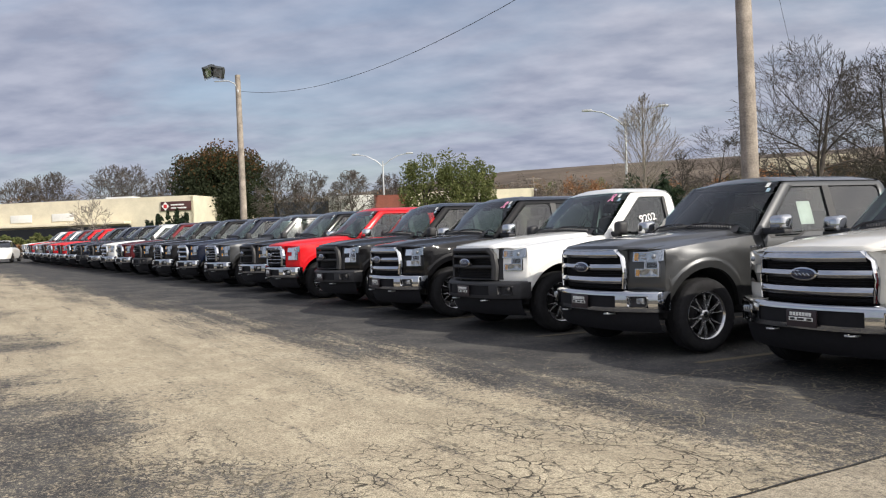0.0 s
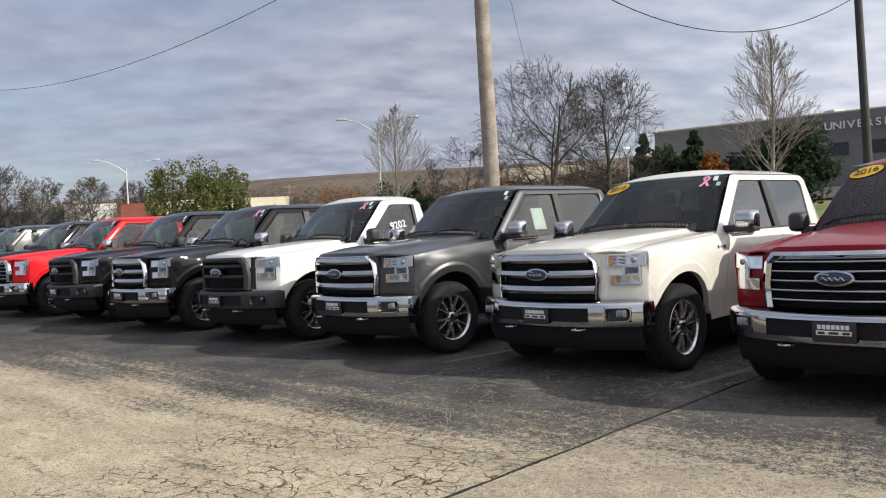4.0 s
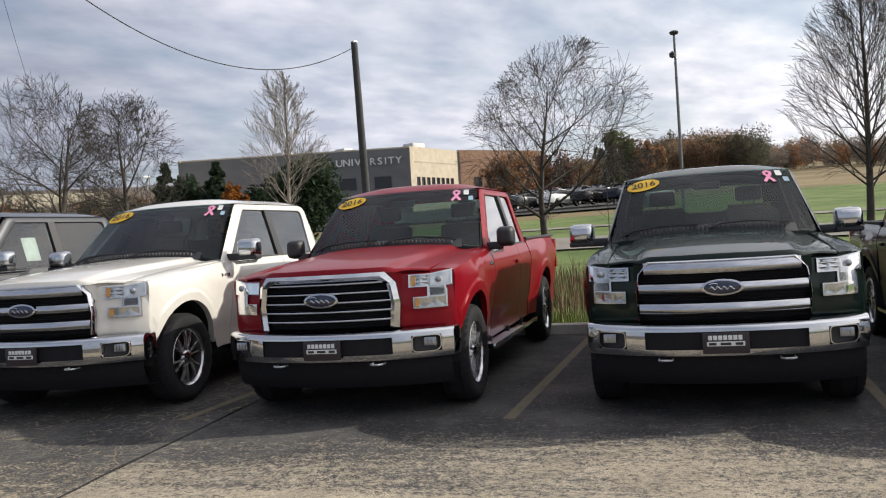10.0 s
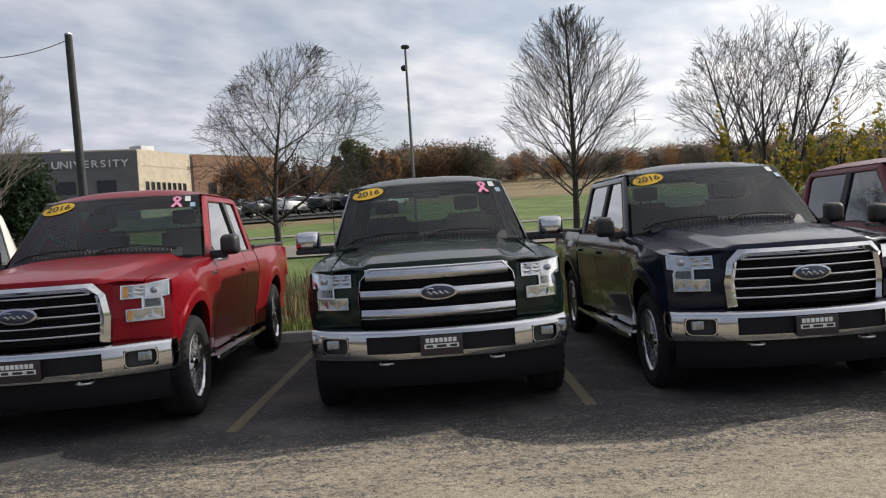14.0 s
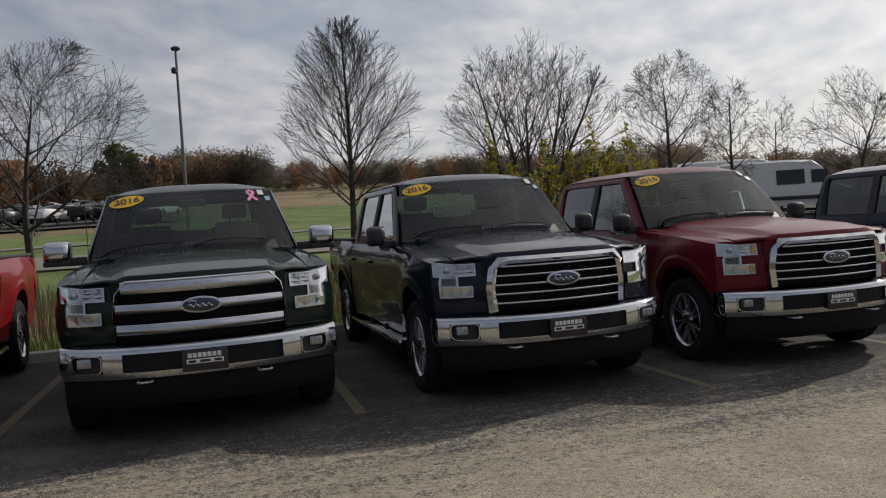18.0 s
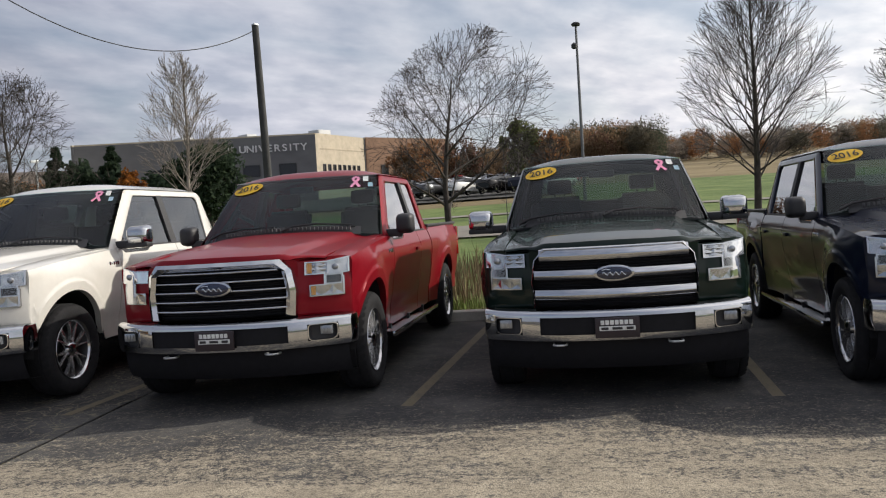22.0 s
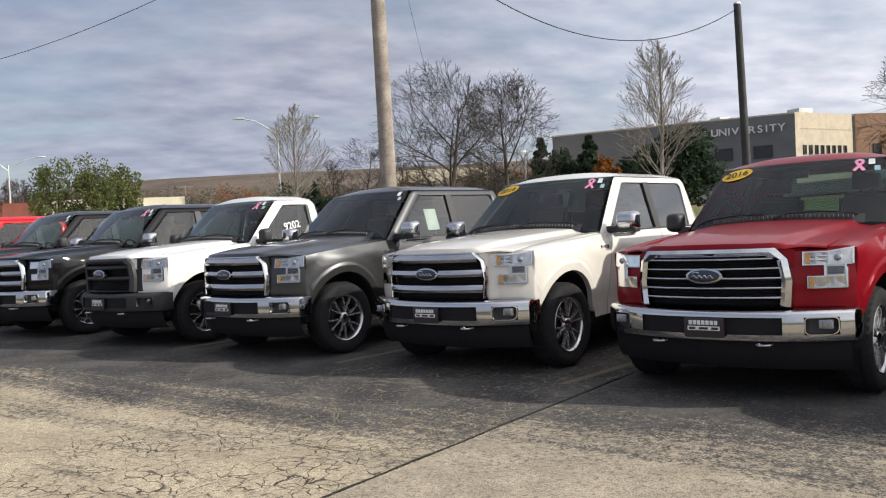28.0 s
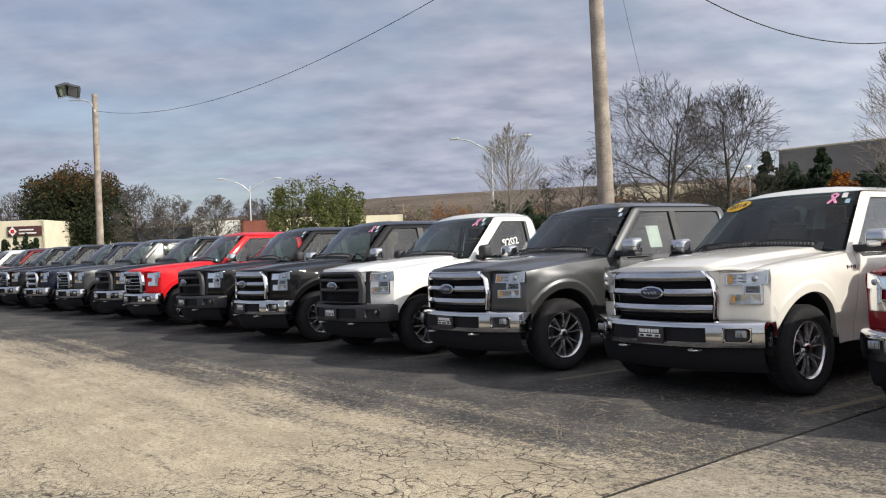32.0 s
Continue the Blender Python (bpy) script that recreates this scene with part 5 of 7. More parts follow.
    if scrawl:
        if "scrawl" not in CACHE:
            CACHE["scrawl"] = plane_text("9202", 0.15, PAPER, "painted_number")
        m2 = Matrix.Translation((pane_x(1.47) + 0.004, 2.55, 1.47)) @ Matrix(((0, 0, 1), (1, 0, 0), (0, 1, 0))).to_4x4() @ pose(0, 0, 0, -15.4, 0, 8)
        put("painted_number", CACHE["scrawl"], T, m2, "white numbers painted on the side glass")
    if paper:
        put("window_sheet", cached("sheet", lambda: Geo().face([(pane_x(z) - 0.03, y, z) for y, z in ((2.50, 1.33), (2.72, 1.33), (2.72, 1.60), (2.50, 1.60))]), PAPER), T, None, "white price sheet")
    # nose
    put("grille_mesh", cached("grille_mesh", grille_mesh, DARK_TRIM), T)
    if trim == "bars":
        put("grille_surround", cached("ring_bars", lambda: grille_ring(0.055, 0.045), CHROME), T, None, "chrome grille surround")
        for i in range(5):
            z = 0.785 + 0.071 * i
            put("grille_bar", cached(f"bar_{i}", lambda: grille_bar(z, 0.017, 0.535 if i < 4 else 0.48, 0.022), CHROME), T)
    elif trim == "wide":
        put("grille_surround", cached("ring_wide", lambda: grille_ring(0.016, 0.025), CHROME), T, None, "thin chrome grille surround")
        for i, (z, h, half) in enumerate(((1.093, 0.090, 0.53), (0.950, 0.072, 0.572), (0.806, 0.078, 0.572))):
            put("grille_bar", cached(f"wide_{i}", lambda: grille_bar(z, h, half, 0.03, 0.05), CHROME), T, None, "broad chrome grille bar")
    else:
        put("grille_surround", cached("ring_plain", lambda: grille_ring(0.06, 0.03), PLASTIC), T, None, "black grille surround")
        both_sides("grille_side", "grille_side", lambda: lamp_patch(0.578, 0.642, 0.72, 1.13, 0.006, 0.01), PLASTIC, T)
        for i, z in enumerate((1.03, 0.89)):
            put("grille_bar", cached(f"plain_{i}", lambda: grille_bar(z, 0.05, 0.54, 0.02, 0.04), PLASTIC), T)
    put("emblem", cached("emblem_ring", lambda: emblem(0), CHROME), T, None, "oval chrome badge")
    put("emblem_face", cached("emblem_face", lambda: emblem(1), BLUE_OVAL), T, None, "dark blue oval badge")
    put("emblem_mark", cached("emblem_script", emblem_script, BRIGHT), T)
    for lamp, sg in zip(both_sides("headlamp", "headlamp", lambda: lowered(lamp_reflector()).weld(), LAMP_SILVER, T, None, "clear headlamp with mirrored cells", 12), (1, -1)):
        pieces = [("lamp_cover", lamp_cover, LAMP_COVER), ("lamp_trim", lamp_trim, BRIGHT), ("lamp_divider", lamp_divider, LAMP_DARK), ("lamp_projector", lamp_projector, LENS)] if near else []
        if amber:
            pieces += [("turn_signal", lambda: lamp_amber(0), AMBER), ("side_marker", lambda: lamp_amber(1), AMBER)]
        for key, make, material in pieces:
            put(key, cached(f"{key}_{sg}", (lambda: lowered(make())) if sg > 0 else (lambda: mirrored(lowered(make()))), material), lamp)
    put("bumper", cached("bumper", lambda: bumper().weld(), CHROME, 45), T, None, "chrome front bumper" if chrome_bumper else "black front bumper", CHROME if chrome_bumper else PLASTIC)
    put("bumper_insert", cached("bumper_insert", bumper_insert, DARK_TRIM), T)
    both_sides("fog_pocket", "fog_pocket", fog_pocket, PLASTIC, T)
    if near:
        both_sides("fog_bezel", "fog_bezel", fog_bezel, CHROME, T, CHROME if chrome_bumper else PLASTIC)
    both_sides("fog_lamp", "fog_lamp", fog_lamp, LENS if chrome_bumper else PLASTIC, T, LENS if chrome_bumper else PLASTIC)
    put("valance", cached("valance", valance, DARK_TRIM), T)
    both_sides("tow_hook", "tow_hook", tow_hook, GALV, T)
    put("dealer_plate", cached("plate", plate, PLATE_DARK), T, None, "dark dealer plate")
    put("plate_print", cached("plate_print", plate_print, PAPER), T)
    if near:
        for i in range(3):
            put("plate_mark", cached(f"plate_mark_{i}", lambda: plate_mark(i), INK), T)
    put("cowl", cached("cowl", cowl, PLASTIC), T)
    if near:
        put("cowl_vent", cached("cowl_vent", cowl_vent, VENT), T, None, "ribbed vent strip, ribs coloured paler as if sunlit")
    put("wiper", cached("wiper", wiper, PLASTIC), T)
    put("wiper", cached("wiper_far", wiper_far, PLASTIC), T)
    both_sides("mirror_arm", "mirror_arm" if mirrors == "chrome" else "mirror_arm_small", mirror_arm if mirrors == "chrome" else (lambda: Geo().box(0.90, 1.06, 1.84, 1.92, 1.225, 1.30, 0.02)), PLASTIC, T)
    if mirrors == "chrome":
        both_sides("door_mirror", "mirror_shell", mirror_shell, PLASTIC, T, CHROME, "chrome mirror cap")
    else:
        both_sides("door_mirror", "mirror_shell_small", mirror_shell_small, PLASTIC, T, PLASTIC)
    if near:
        both_sides("fender_badge", "fender_badge", fender_badge, CHROME, T)
    if fin:
        put("roof_fin", cached("roof_fin", roof_fin, PLASTIC), T)
    if aerial:
        put("aerial", cached("aerial", lambda: Geo().tube([(-0.87, 1.60, 1.22), (-0.87, 1.61, 1.30), (-0.875, 1.64, 2.0)], [0.012, 0.004, 0.0025], 5), PLASTIC), T)
    # inside
    put("cab_floor", cached(f"cab_floor_{cab}", lambda: cab_floor(cab), SEAT), T)
    if near:
        for x in (-0.42, 0.42):
            put("seat", cached("seat", seat, SEAT), T, pose(x, 0, 0))
        if cab == "crew":
            put("rear_bench", cached("rear_bench", rear_bench, SEAT), T)
        put("steering_wheel", cached("steering_wheel", steering_wheel, PLASTIC), T)
        put("rear_view_mirror", cached("rear_mirror", rear_mirror, PLASTIC), T)
    if board:
        both_sides("running_board", f"board_{cab}", lambda: running_board(cab), CHROME, T, CHROME if near else PLASTIC)
        for y in (1.75, 2.55, 3.3):
            for o in both_sides("board_bracket", "board_bracket", board_bracket, PLASTIC, T):
                o.matrix_basis = pose(0, y, 0)
    put("underbody", cached("under_body", under_body, CAVITY), T)
    for y in (AXLE_1, AXLE_2):
        put("axle", cached("axle", axle, CAVITY), T, pose(0, y, 0))
        for sg in (1, -1):
            w = put("wheel", cached("tyre", tyre, RUBBER, 50), T, Matrix.Translation((sg * 0.865, y, WHEEL_R)) @ Matrix.Rotation(0 if sg > 0 else math.pi, 4, "Z") @ Matrix.Rotation(0.4 * y + sg, 4, "X"), "black tyre")
            put("rim", cached("rim", rim, ALLOY), w, None, "machined alloy rim")
            put("rim_barrel", cached("rim_barrel", rim_barrel, RIM_DARK), w)
            put("spokes", cached("spokes", spokes, SPOKE), w)
            put("hub", cached("hub", hub, ALLOY), w)
            put("brake_disc", cached("brake", brake, CAVITY), w)
    return T


# s, d, bearing of the nose's own back direction, paint, grille, cab, mirrors, and the rest
make_truck(lot_pose(0.0, 0.0, 61.5), "ruby", "bars", "super", "ruby red pickup with five chrome grille bars and extended cab", year="2016", pink=True)
make_truck(lot_pose(2.68, 0.04, 61.0), "pearl", "wide", "crew", "pearl white crew-cab pickup with broad chrome grille bars", "chrome", year="2016", pink=True, board=False)
make_truck(lot_pose(5.41, -0.17, 62.3), "grey", "wide", "crew", "metallic grey crew-cab pickup with broad chrome grille bars", "chrome", board=False, paper=True)
make_truck(lot_pose(7.85, -0.23, 60.0), "white", "plain", "regular", "white work pickup with black grille and black bumper", pink=True, board=False, chrome_bumper=False, scrawl=True)
make_truck(lot_pose(10.47, -0.33, 60.0), "black", "wide", "crew", "black crew-cab pickup with broad chrome grille bars", "chrome", pink=True, board=False)
make_truck(lot_pose(13.13, -0.26, 59.0), "black", "plain", "crew", "black pickup with black grille and bumper", board=False, chrome_bumper=False)
make_truck(lot_pose(15.85, -0.40, 60.0), "red", "bars", "super", "bright red pickup with chrome bumper and grille bars", "chrome", board=False)
make_truck(lot_pose(-2.95, -0.03, 61.2), "green", "wide", "crew", "dark green crew-cab pickup with broad chrome grille bars", "chrome", year="2016", pink=True, amber=False, aerial=True)
make_truck(lot_pose(-5.66, -0.29, 62.0), "navy", "bars", "crew", "dark navy crew-cab pickup with five chrome grille bars", year="2016", amber=False)
make_truck(lot_pose(-8.33, -0.38, 62.2), "bronze", "bars", "crew", "dark red crew-cab pickup with five chrome grille bars", year="2016", paper=True)
make_truck(lot_pose(-12.75, -0.40, 62.0), "navy", "wide", "crew", "dark blue-grey crew-cab pickup at the end of the row", board=False)
FAR = [("black", "plain", True, "black pickup with black grille and chrome bumper"), ("grey", "bars", True, "dark grey pickup with chrome grille bars"), ("navy", "wide", True, "dark blue pickup with chrome grille bars"),
       ("black", "bars", True, "black pickup with chrome grille bars"), ("black", "plain", False, "black pickup with black bumper"), ("maroon", "bars", True, "dark maroon pickup with chrome bumper"),
       ("white", "wide", True, "white pickup with broad chrome grille"), ("black", "plain", True, "black pickup in the far row"), ("navy", "plain", False, "dark blue pickup in the far row"), ("black", "bars", True, "black pickup far along the row"),
       ("red", "plain", True, "bright red pickup with black grille"), ("red", "bars", True, "bright red pickup with chrome grille"), ("maroon", "plain", True, "maroon pickup far along the row"),
       ("silver", "bars", True, "silver pickup far along the row"), ("red", "plain", True, "red pickup near the end of the row"), ("white", "bars", True, "white pickup at the end of the row")]
for i, (c, tr, cb, lab) in enumerate(FAR):
    s = 18.49 + 2.72 * i
    make_truck(lot_pose(s, -0.24 - 0.066 * (s - 18.5), 58.5), c, tr, "crew" if i % 3 else "super", lab, board=False, chrome_bumper=cb, near=False, fin=False)


# ---- kerb and bay lines ----
def strip_along(name, s0, s1, d0, d1, z0, z1, material, label, category, step=4.0):
    g = Geo()
    n = max(1, int(abs(s1 - s0) / step))
    rows = []
    for i in range(n + 1):
        s = s0 + (s1 - s0) * i / n
        rows.append([lot_point(s, d0, z0), lot_point(s, d0 + 0.008, z1 - 0.012), lot_point(s, d0 + 0.025, z1), lot_point(s, d1, z1), lot_point(s, d1, z0)])
    g.quad_grid([r[::-1] for r in rows])
    g.face(rows[0][::-1]); g.face(rows[-1])
    return tagged(put(name, g.mesh(name, material)), label, category, kind="structure")


strip_along("kerb", -60, 120, KERB_D, KERB_D + 0.17, -0.12, 0.13, CONCRETE, "pale worn concrete kerb behind the bays", "kerb")
LINE = mat("faded_yellow_paint", (0.10, 0.082, 0.052), 0.85, 0, 0.35, 5, 0.2, 90, second=(0.055, 0.052, 0.046), fine=0.5)


def bay_line(s, d0=0.15, d1=4.95):
    g = Geo()
    k = -0.38 / 3.9
    w = 0.046
    rows = []
    for i in range(7):
        d = d0 + (d1 - d0) * i / 6
        c = s + k * (d - d0)
        rows.append([lot_point(c + w, d, 0.004), lot_point(c - w, d, 0.004)])
    g.quad_grid(rows)
    return g


for i in range(-4, 20):
    s = -1.38 + 2.7 * i
    tagged(put("bay_line", bay_line(s, -0.55 if i == -2 else 0.15).mesh("bay_line", LINE, False)), "faded yellow painted bay line", "parking line", "bay lines", "structure")

# ---- weeds along the kerb ----
WEED_DRY = mat("dry_weed", (0.20, 0.145, 0.075), 0.9, 0, 0.3, 2.5, second=(0.08, 0.055, 0.03))
WEED_GREEN = mat("green_grass_blade", (0.16, 0.22, 0.05), 0.9, 0, 0.3, 2.5, second=(0.06, 0.09, 0.02))


def blades(name, n, s0, s1, d0, d1, h0, h1, width, material, label, seed):
    rng = np.random.default_rng(seed)
    verts, faces = [], []
    for _ in range(n):
        s, d = rng.uniform(s0, s1), rng.uniform(d0, d1)
        if noise.noise(Vector((s * 0.8, d * 1.1, seed))) < rng.uniform(-0.7, 0.15):
            continue
        p = lot_point(s, d, 0.03 - 0.28 * math.exp(-((d - 9.5) / 2.2) ** 2))
        h, a, lean = rng.uniform(h0, h1), rng.uniform(0, 6.28), rng.uniform(0.05, 0.45)
        w = Vector((math.cos(a), math.sin(a), 0)) * width
        t = Vector((-math.sin(a), math.cos(a), 0)) * h * lean
        o = len(verts)
        verts += [p - w, p + w, p + t * 0.4 + w * 0.7 + Vector((0, 0, h * 0.6)), p + t * 0.4 - w * 0.7 + Vector((0, 0, h * 0.6)), p + t + Vector((0, 0, h))]
        faces += [(o, o + 1, o + 2, o + 3), (o + 3, o + 2, o + 4)]
    tagged(put(name, mesh_of(name, verts, faces, material, False)), label, "grass", kind="stuff")


blades("dry_weeds", 16000, -16, 9, 6.6, 15.0, 0.2, 0.62, 0.008, WEED_DRY, "tall dry brown weeds in the ditch behind the lot", 3)
blades("green_grass", 15000, -16, 9, KERB_D + 0.2, 7.4, 0.06, 0.26, 0.006, WEED_GREEN, "uncut green grass along the kerb", 4)
blades("seed_heads", 2600, -16, 9, 7.5, 13.0, 0.55, 0.95, 0.010, WEED_DRY, "tall dry seed stalks in the ditch", 5)


# ---- the public road and its verge ----
def land_strip(name, s0, s1, d0, d1, up, material, label, category, ns=60, nd=3):
    g = Geo()
    g.quad_grid([[lot_point(s0 + (s1 - s0) * i / ns, d0 + (d1 - d0) * j / nd, up) for j in range(nd + 1)] for i in range(ns + 1)])
    return tagged(put(name, g.mesh(name, material, True, 60)), label, category, kind="structure")


land_strip("road", 40, -21, 25.0, 31.5, 0.05, ROAD, "pale grey public road beyond the grass", "road")
land_strip("kerb_road", 40, -21, 24.7, 24.98, 0.09, ROAD, "concrete kerb of the public road", "kerb", nd=1)
land_strip("pavement_path", 10, -34, 38.5, 40.0, 0.05, ROAD, "narrow concrete path along the verge", "pavement", nd=1)
land_strip("road_car_park", 40, -6.5, 60, 106, 0.16, ASPHALT_DARK, "dark asphalt car park on the slope", "car park", 24, 10)


# ---- poles, lamps and cables ----
def round_pole(g, base, top, r0, r1, n=14, steps=8):
    pts = [Vector(base).lerp(Vector(top), i / steps) for i in range(steps + 1)]
    g.tube(pts, [r0 + (r1 - r0) * i / steps for i in range(steps + 1)], n)
    return g


def cable(name, a, b, sag, r, label, n=28, twist=0.0):
    g = Geo()
    a, b = Vector(a), Vector(b)
    pts = []
    for i in range(n + 1):
        t = i / n
        p = a.lerp(b, t)
        p.z -= sag * 4 * t * (1 - t)
        pts.append(p)
    g.tube(pts, r, 5)
    return tagged(put(name, g.mesh(name, WIRE)), label, "cable")


P1 = away(17.25, 16.9)
P1_TOP = P1 + Vector((-0.10, 0.05, 9.9))
t1 = thing("utility_pole", "tall weathered round wooden utility pole behind the trucks", "utility pole", Matrix.Translation(P1))
part("pole", round_pole(Geo(), (0, 0, -0.3), P1_TOP - P1, 0.175, 0.125), WOOD_POLE, t1)
part("pole_bolt", Geo().tube([(-0.17, 0, 8.9), (0.17, 0, 8.9)], 0.014, 6), GALV, t1)
P2 = away(-15.98, 45)
P2_TOP = P2 + Vector((-0.05, 0.1, 9.70))
t2 = thing("light_pole", "wooden light pole with two floodlights on a bracket", "light pole", Matrix.Translation(P2))
part("pole", round_pole(Geo(), (0, 0, -0.3), P2_TOP - P2, 0.19, 0.135), WOOD_POLE, t2)
part("bracket_arm", Geo().tube([(0.0, 0, 8.85), (-0.2, 0, 9.25), (-0.5, 0, 9.4), (-1.25, 0, 9.4)], 0.03, 8), GALV, t2)
FLOOD = mat("dark_floodlight_casing", (0.055, 0.06, 0.06), 0.45, 0.2, 0.15, 12)
for dx, up, rz, ry in ((-0.98, 9.86, -12, 16), (-1.52, 9.92, 38, -24)):
    fl = part("floodlight", Geo().box(-0.29, 0.29, -0.10, 0.10, -0.30, 0.30, 0.04), FLOOD, t2, "dark floodlight head", m=pose(dx, -0.08, up, 22, ry, rz))
    part("lamp_glass", Geo().box(-0.23, 0.23, -0.125, -0.10, -0.24, 0.24, 0.01), LENS, fl)
    part("visor", Geo().box(-0.30, 0.30, -0.30, -0.09, 0.29, 0.315, 0.006), FLOOD, fl)
    part("ballast", Geo().box(-0.17, 0.17, 0.10, 0.34, -0.16, 0.16, 0.04), FLOOD, fl)
    part("yoke", Geo().tube([(-0.32, 0, 0.0), (-0.32, 0, -0.36), (0.32, 0, -0.36), (0.32, 0, 0.0)], 0.02, 6), GALV, fl)
part("insulator", Geo().lathe([(0, 0.03), (0.06, 0.05), (0.12, 0.03), (0.16, 0.001)], 10, "z"), GALV, t2, m=pose(0.0, -0.15, 8.75))
P3 = away(40.55, 24.0)
P3_TOP = P3 + Vector((-0.16, 0.04, 6.95 - P3.z))
t3 = thing("cable_pole", "slim dark wooden pole carrying the sagging cable", "utility pole", Matrix.Translation(P3))
part("pole", round_pole(Geo(), (0, 0, -0.3), P3_TOP - P3, 0.125, 0.095, 10), DARK_POLE, t3)
part("pole_cap", Geo().box(-0.07, 0.07, -0.07, 0.07, -0.02, 0.04, 0.01), GALV, t3, m=Matrix.Translation(P3_TOP - P3))
cable("overhead_cable", P2_TOP + Vector((0.1, -0.1, -0.85)), P1_TOP + Vector((0, 0, -1.7)), 1.42, 0.009, "black overhead cable between the wooden poles")
cable("overhead_cable", P1_TOP + Vector((0, 0, -2.05)), P3_TOP + Vector((0, 0, -0.12)), 1.65, 0.012, "black sagging cable to the dark pole")
cable("guy_wire", P1_TOP + Vector((0, 0, -0.3)), away(21.3, 62) + Vector((0, 0, 6.5)), 1.2, 0.006, "thin wire running back from the wooden pole")


def double_lamp(bearing, dist, height, arm, tilt=0.0):
    b = away(bearing, dist)
    T = thing("street_lamp", "tall galvanised street lamp with two curved arms", "street lamp", Matrix.Translation(b) @ pose(0, 0, 0, 0, 0, -bearing + tilt), "double street lamps")
    part("column", round_pole(Geo(), (0, 0, -0.2), (0, 0, height - 0.8), 0.11, 0.07, 8), GALV, T)
    for sg in (1, -1):
        pts = [(0, 0, height - 1.4), (sg * arm * 0.25, 0, height - 0.75), (sg * arm * 0.6, 0, height - 0.2), (sg * arm * 0.95, 0, height)]
        part("arm", Geo().tube(pts, 0.045, 6), GALV, T)
        part("lantern", Geo().box(sg * arm * 1.02 - 0.38, sg * arm * 1.02 + 0.38, -0.15, 0.15, height - 0.07, height + 0.09, 0.05), GALV, T)
    return T


double_lamp(9.75, 65, 10.2 - away(9.75, 65).z, 2.75)
double_lamp(-6.6, 95, 10.4 - away(-6.6, 95).z, 3.0)
MAST = mat("dull_mast_steel", (0.15, 0.155, 0.16), 0.5, 0.4, 0.1)
MB = away(61.35, 37.4)
t4 = thing("mast_lamp", "slender grey mast with a globe lamp and a side lamp", "street lamp", Matrix.Translation(MB))
MH = 9.3 - MB.z
part("column", round_pole(Geo(), (0, 0, -0.2), (-0.06, 0.02, MH), 0.085, 0.05, 8), MAST, t4)
part("lamp_head", Geo().lathe([(-0.06, 0.05), (-0.05, 0.17), (0.03, 0.20), (0.09, 0.14), (0.12, 0.02)], 14, "z"), PLASTIC, t4, "dark flat round lamp head", m=pose(-0.06, 0.02, MH + 0.06))
part("side_arm", Geo().tube([(0, 0, MH - 1.0), (-0.18, 0.05, MH - 0.86)], 0.03, 6), GALV, t4)
part("side_lamp", Geo().lathe([(-0.14, 0.05), (-0.1, 0.12), (0.05, 0.13), (0.14, 0.02)], 10, "z"), PLASTIC, t4, m=pose(-0.22, 0.06, MH - 0.86))
sp = away(26.35, 46)
t5 = thing("sign_post", "thin bare metal post before the evergreens", "post", Matrix.Translation(sp))
part("post", Geo().tube([(0, 0, -0.1), (0, 0, 5.2 - sp.z)], 0.045, 6), GALV, t5)
part("post_head", Geo().box(-0.28, 0.12, -0.06, 0.06, 5.15 - sp.z, 5.28 - sp.z, 0.02), GALV, t5)


def line_pole(bearing, dist, top_deg):
    b = away(bearing, dist)
    h = 1.43 + dist * math.tan(radians(top_deg)) - b.z
    T = thing("utility_pole", "far wooden power pole with crossarms on the hillside", "utility pole", Matrix.Translation(b) @ pose(0, 0, 0, 0, 0, -bearing))
    part("pole", round_pole(Geo(), (0, 0, -0.3), (0, 0, h), 0.2, 0.14, 7), BARK_PALE, T)
    for z, w in ((h - 0.4, 1.5), (h - 1.5, 1.1)):
        part("crossarm", Geo().box(-w, w, -0.10, 0.10, z - 0.12, z + 0.12), BARK_PALE, T)
    part("transformer", Geo().lathe([(h - 3.6, 0.05), (h - 3.55, 0.34), (h - 2.5, 0.34), (h - 2.45, 0.05)], 10, "z"), GALV, T, m=pose(0.45, 0, 0))


line_pole(2.6, 170, 3.25)
line_pole(3.6, 168, 3.45)


# ---- trees ----
# half width of a crown at fractions of the tree's height
OUTLINE = {
    "oval": ((0.18, 0.24, 0.32, 0.44, 0.58, 0.74, 0.88, 0.96, 1.0), (0.05, 0.45, 0.84, 1.0, 1.0, 0.86, 0.60, 0.36, 0.15)),
    "spread": ((0.16, 0.24, 0.34, 0.50, 0.66, 0.80, 0.92, 1.0), (0.10, 0.62, 0.94, 1.0, 0.93, 0.78, 0.52, 0.22)),
    "multi": ((0.04, 0.15, 0.32, 0.50, 0.68, 0.82, 0.93, 1.0), (0.15, 0.55, 0.85, 1.0, 0.96, 0.80, 0.52, 0.22)),
    "far": ((0.10, 0.22, 0.40, 0.60, 0.80, 0.92, 1.0), (0.2, 0.7, 1.0, 0.98, 0.72, 0.45, 0.15)),
}
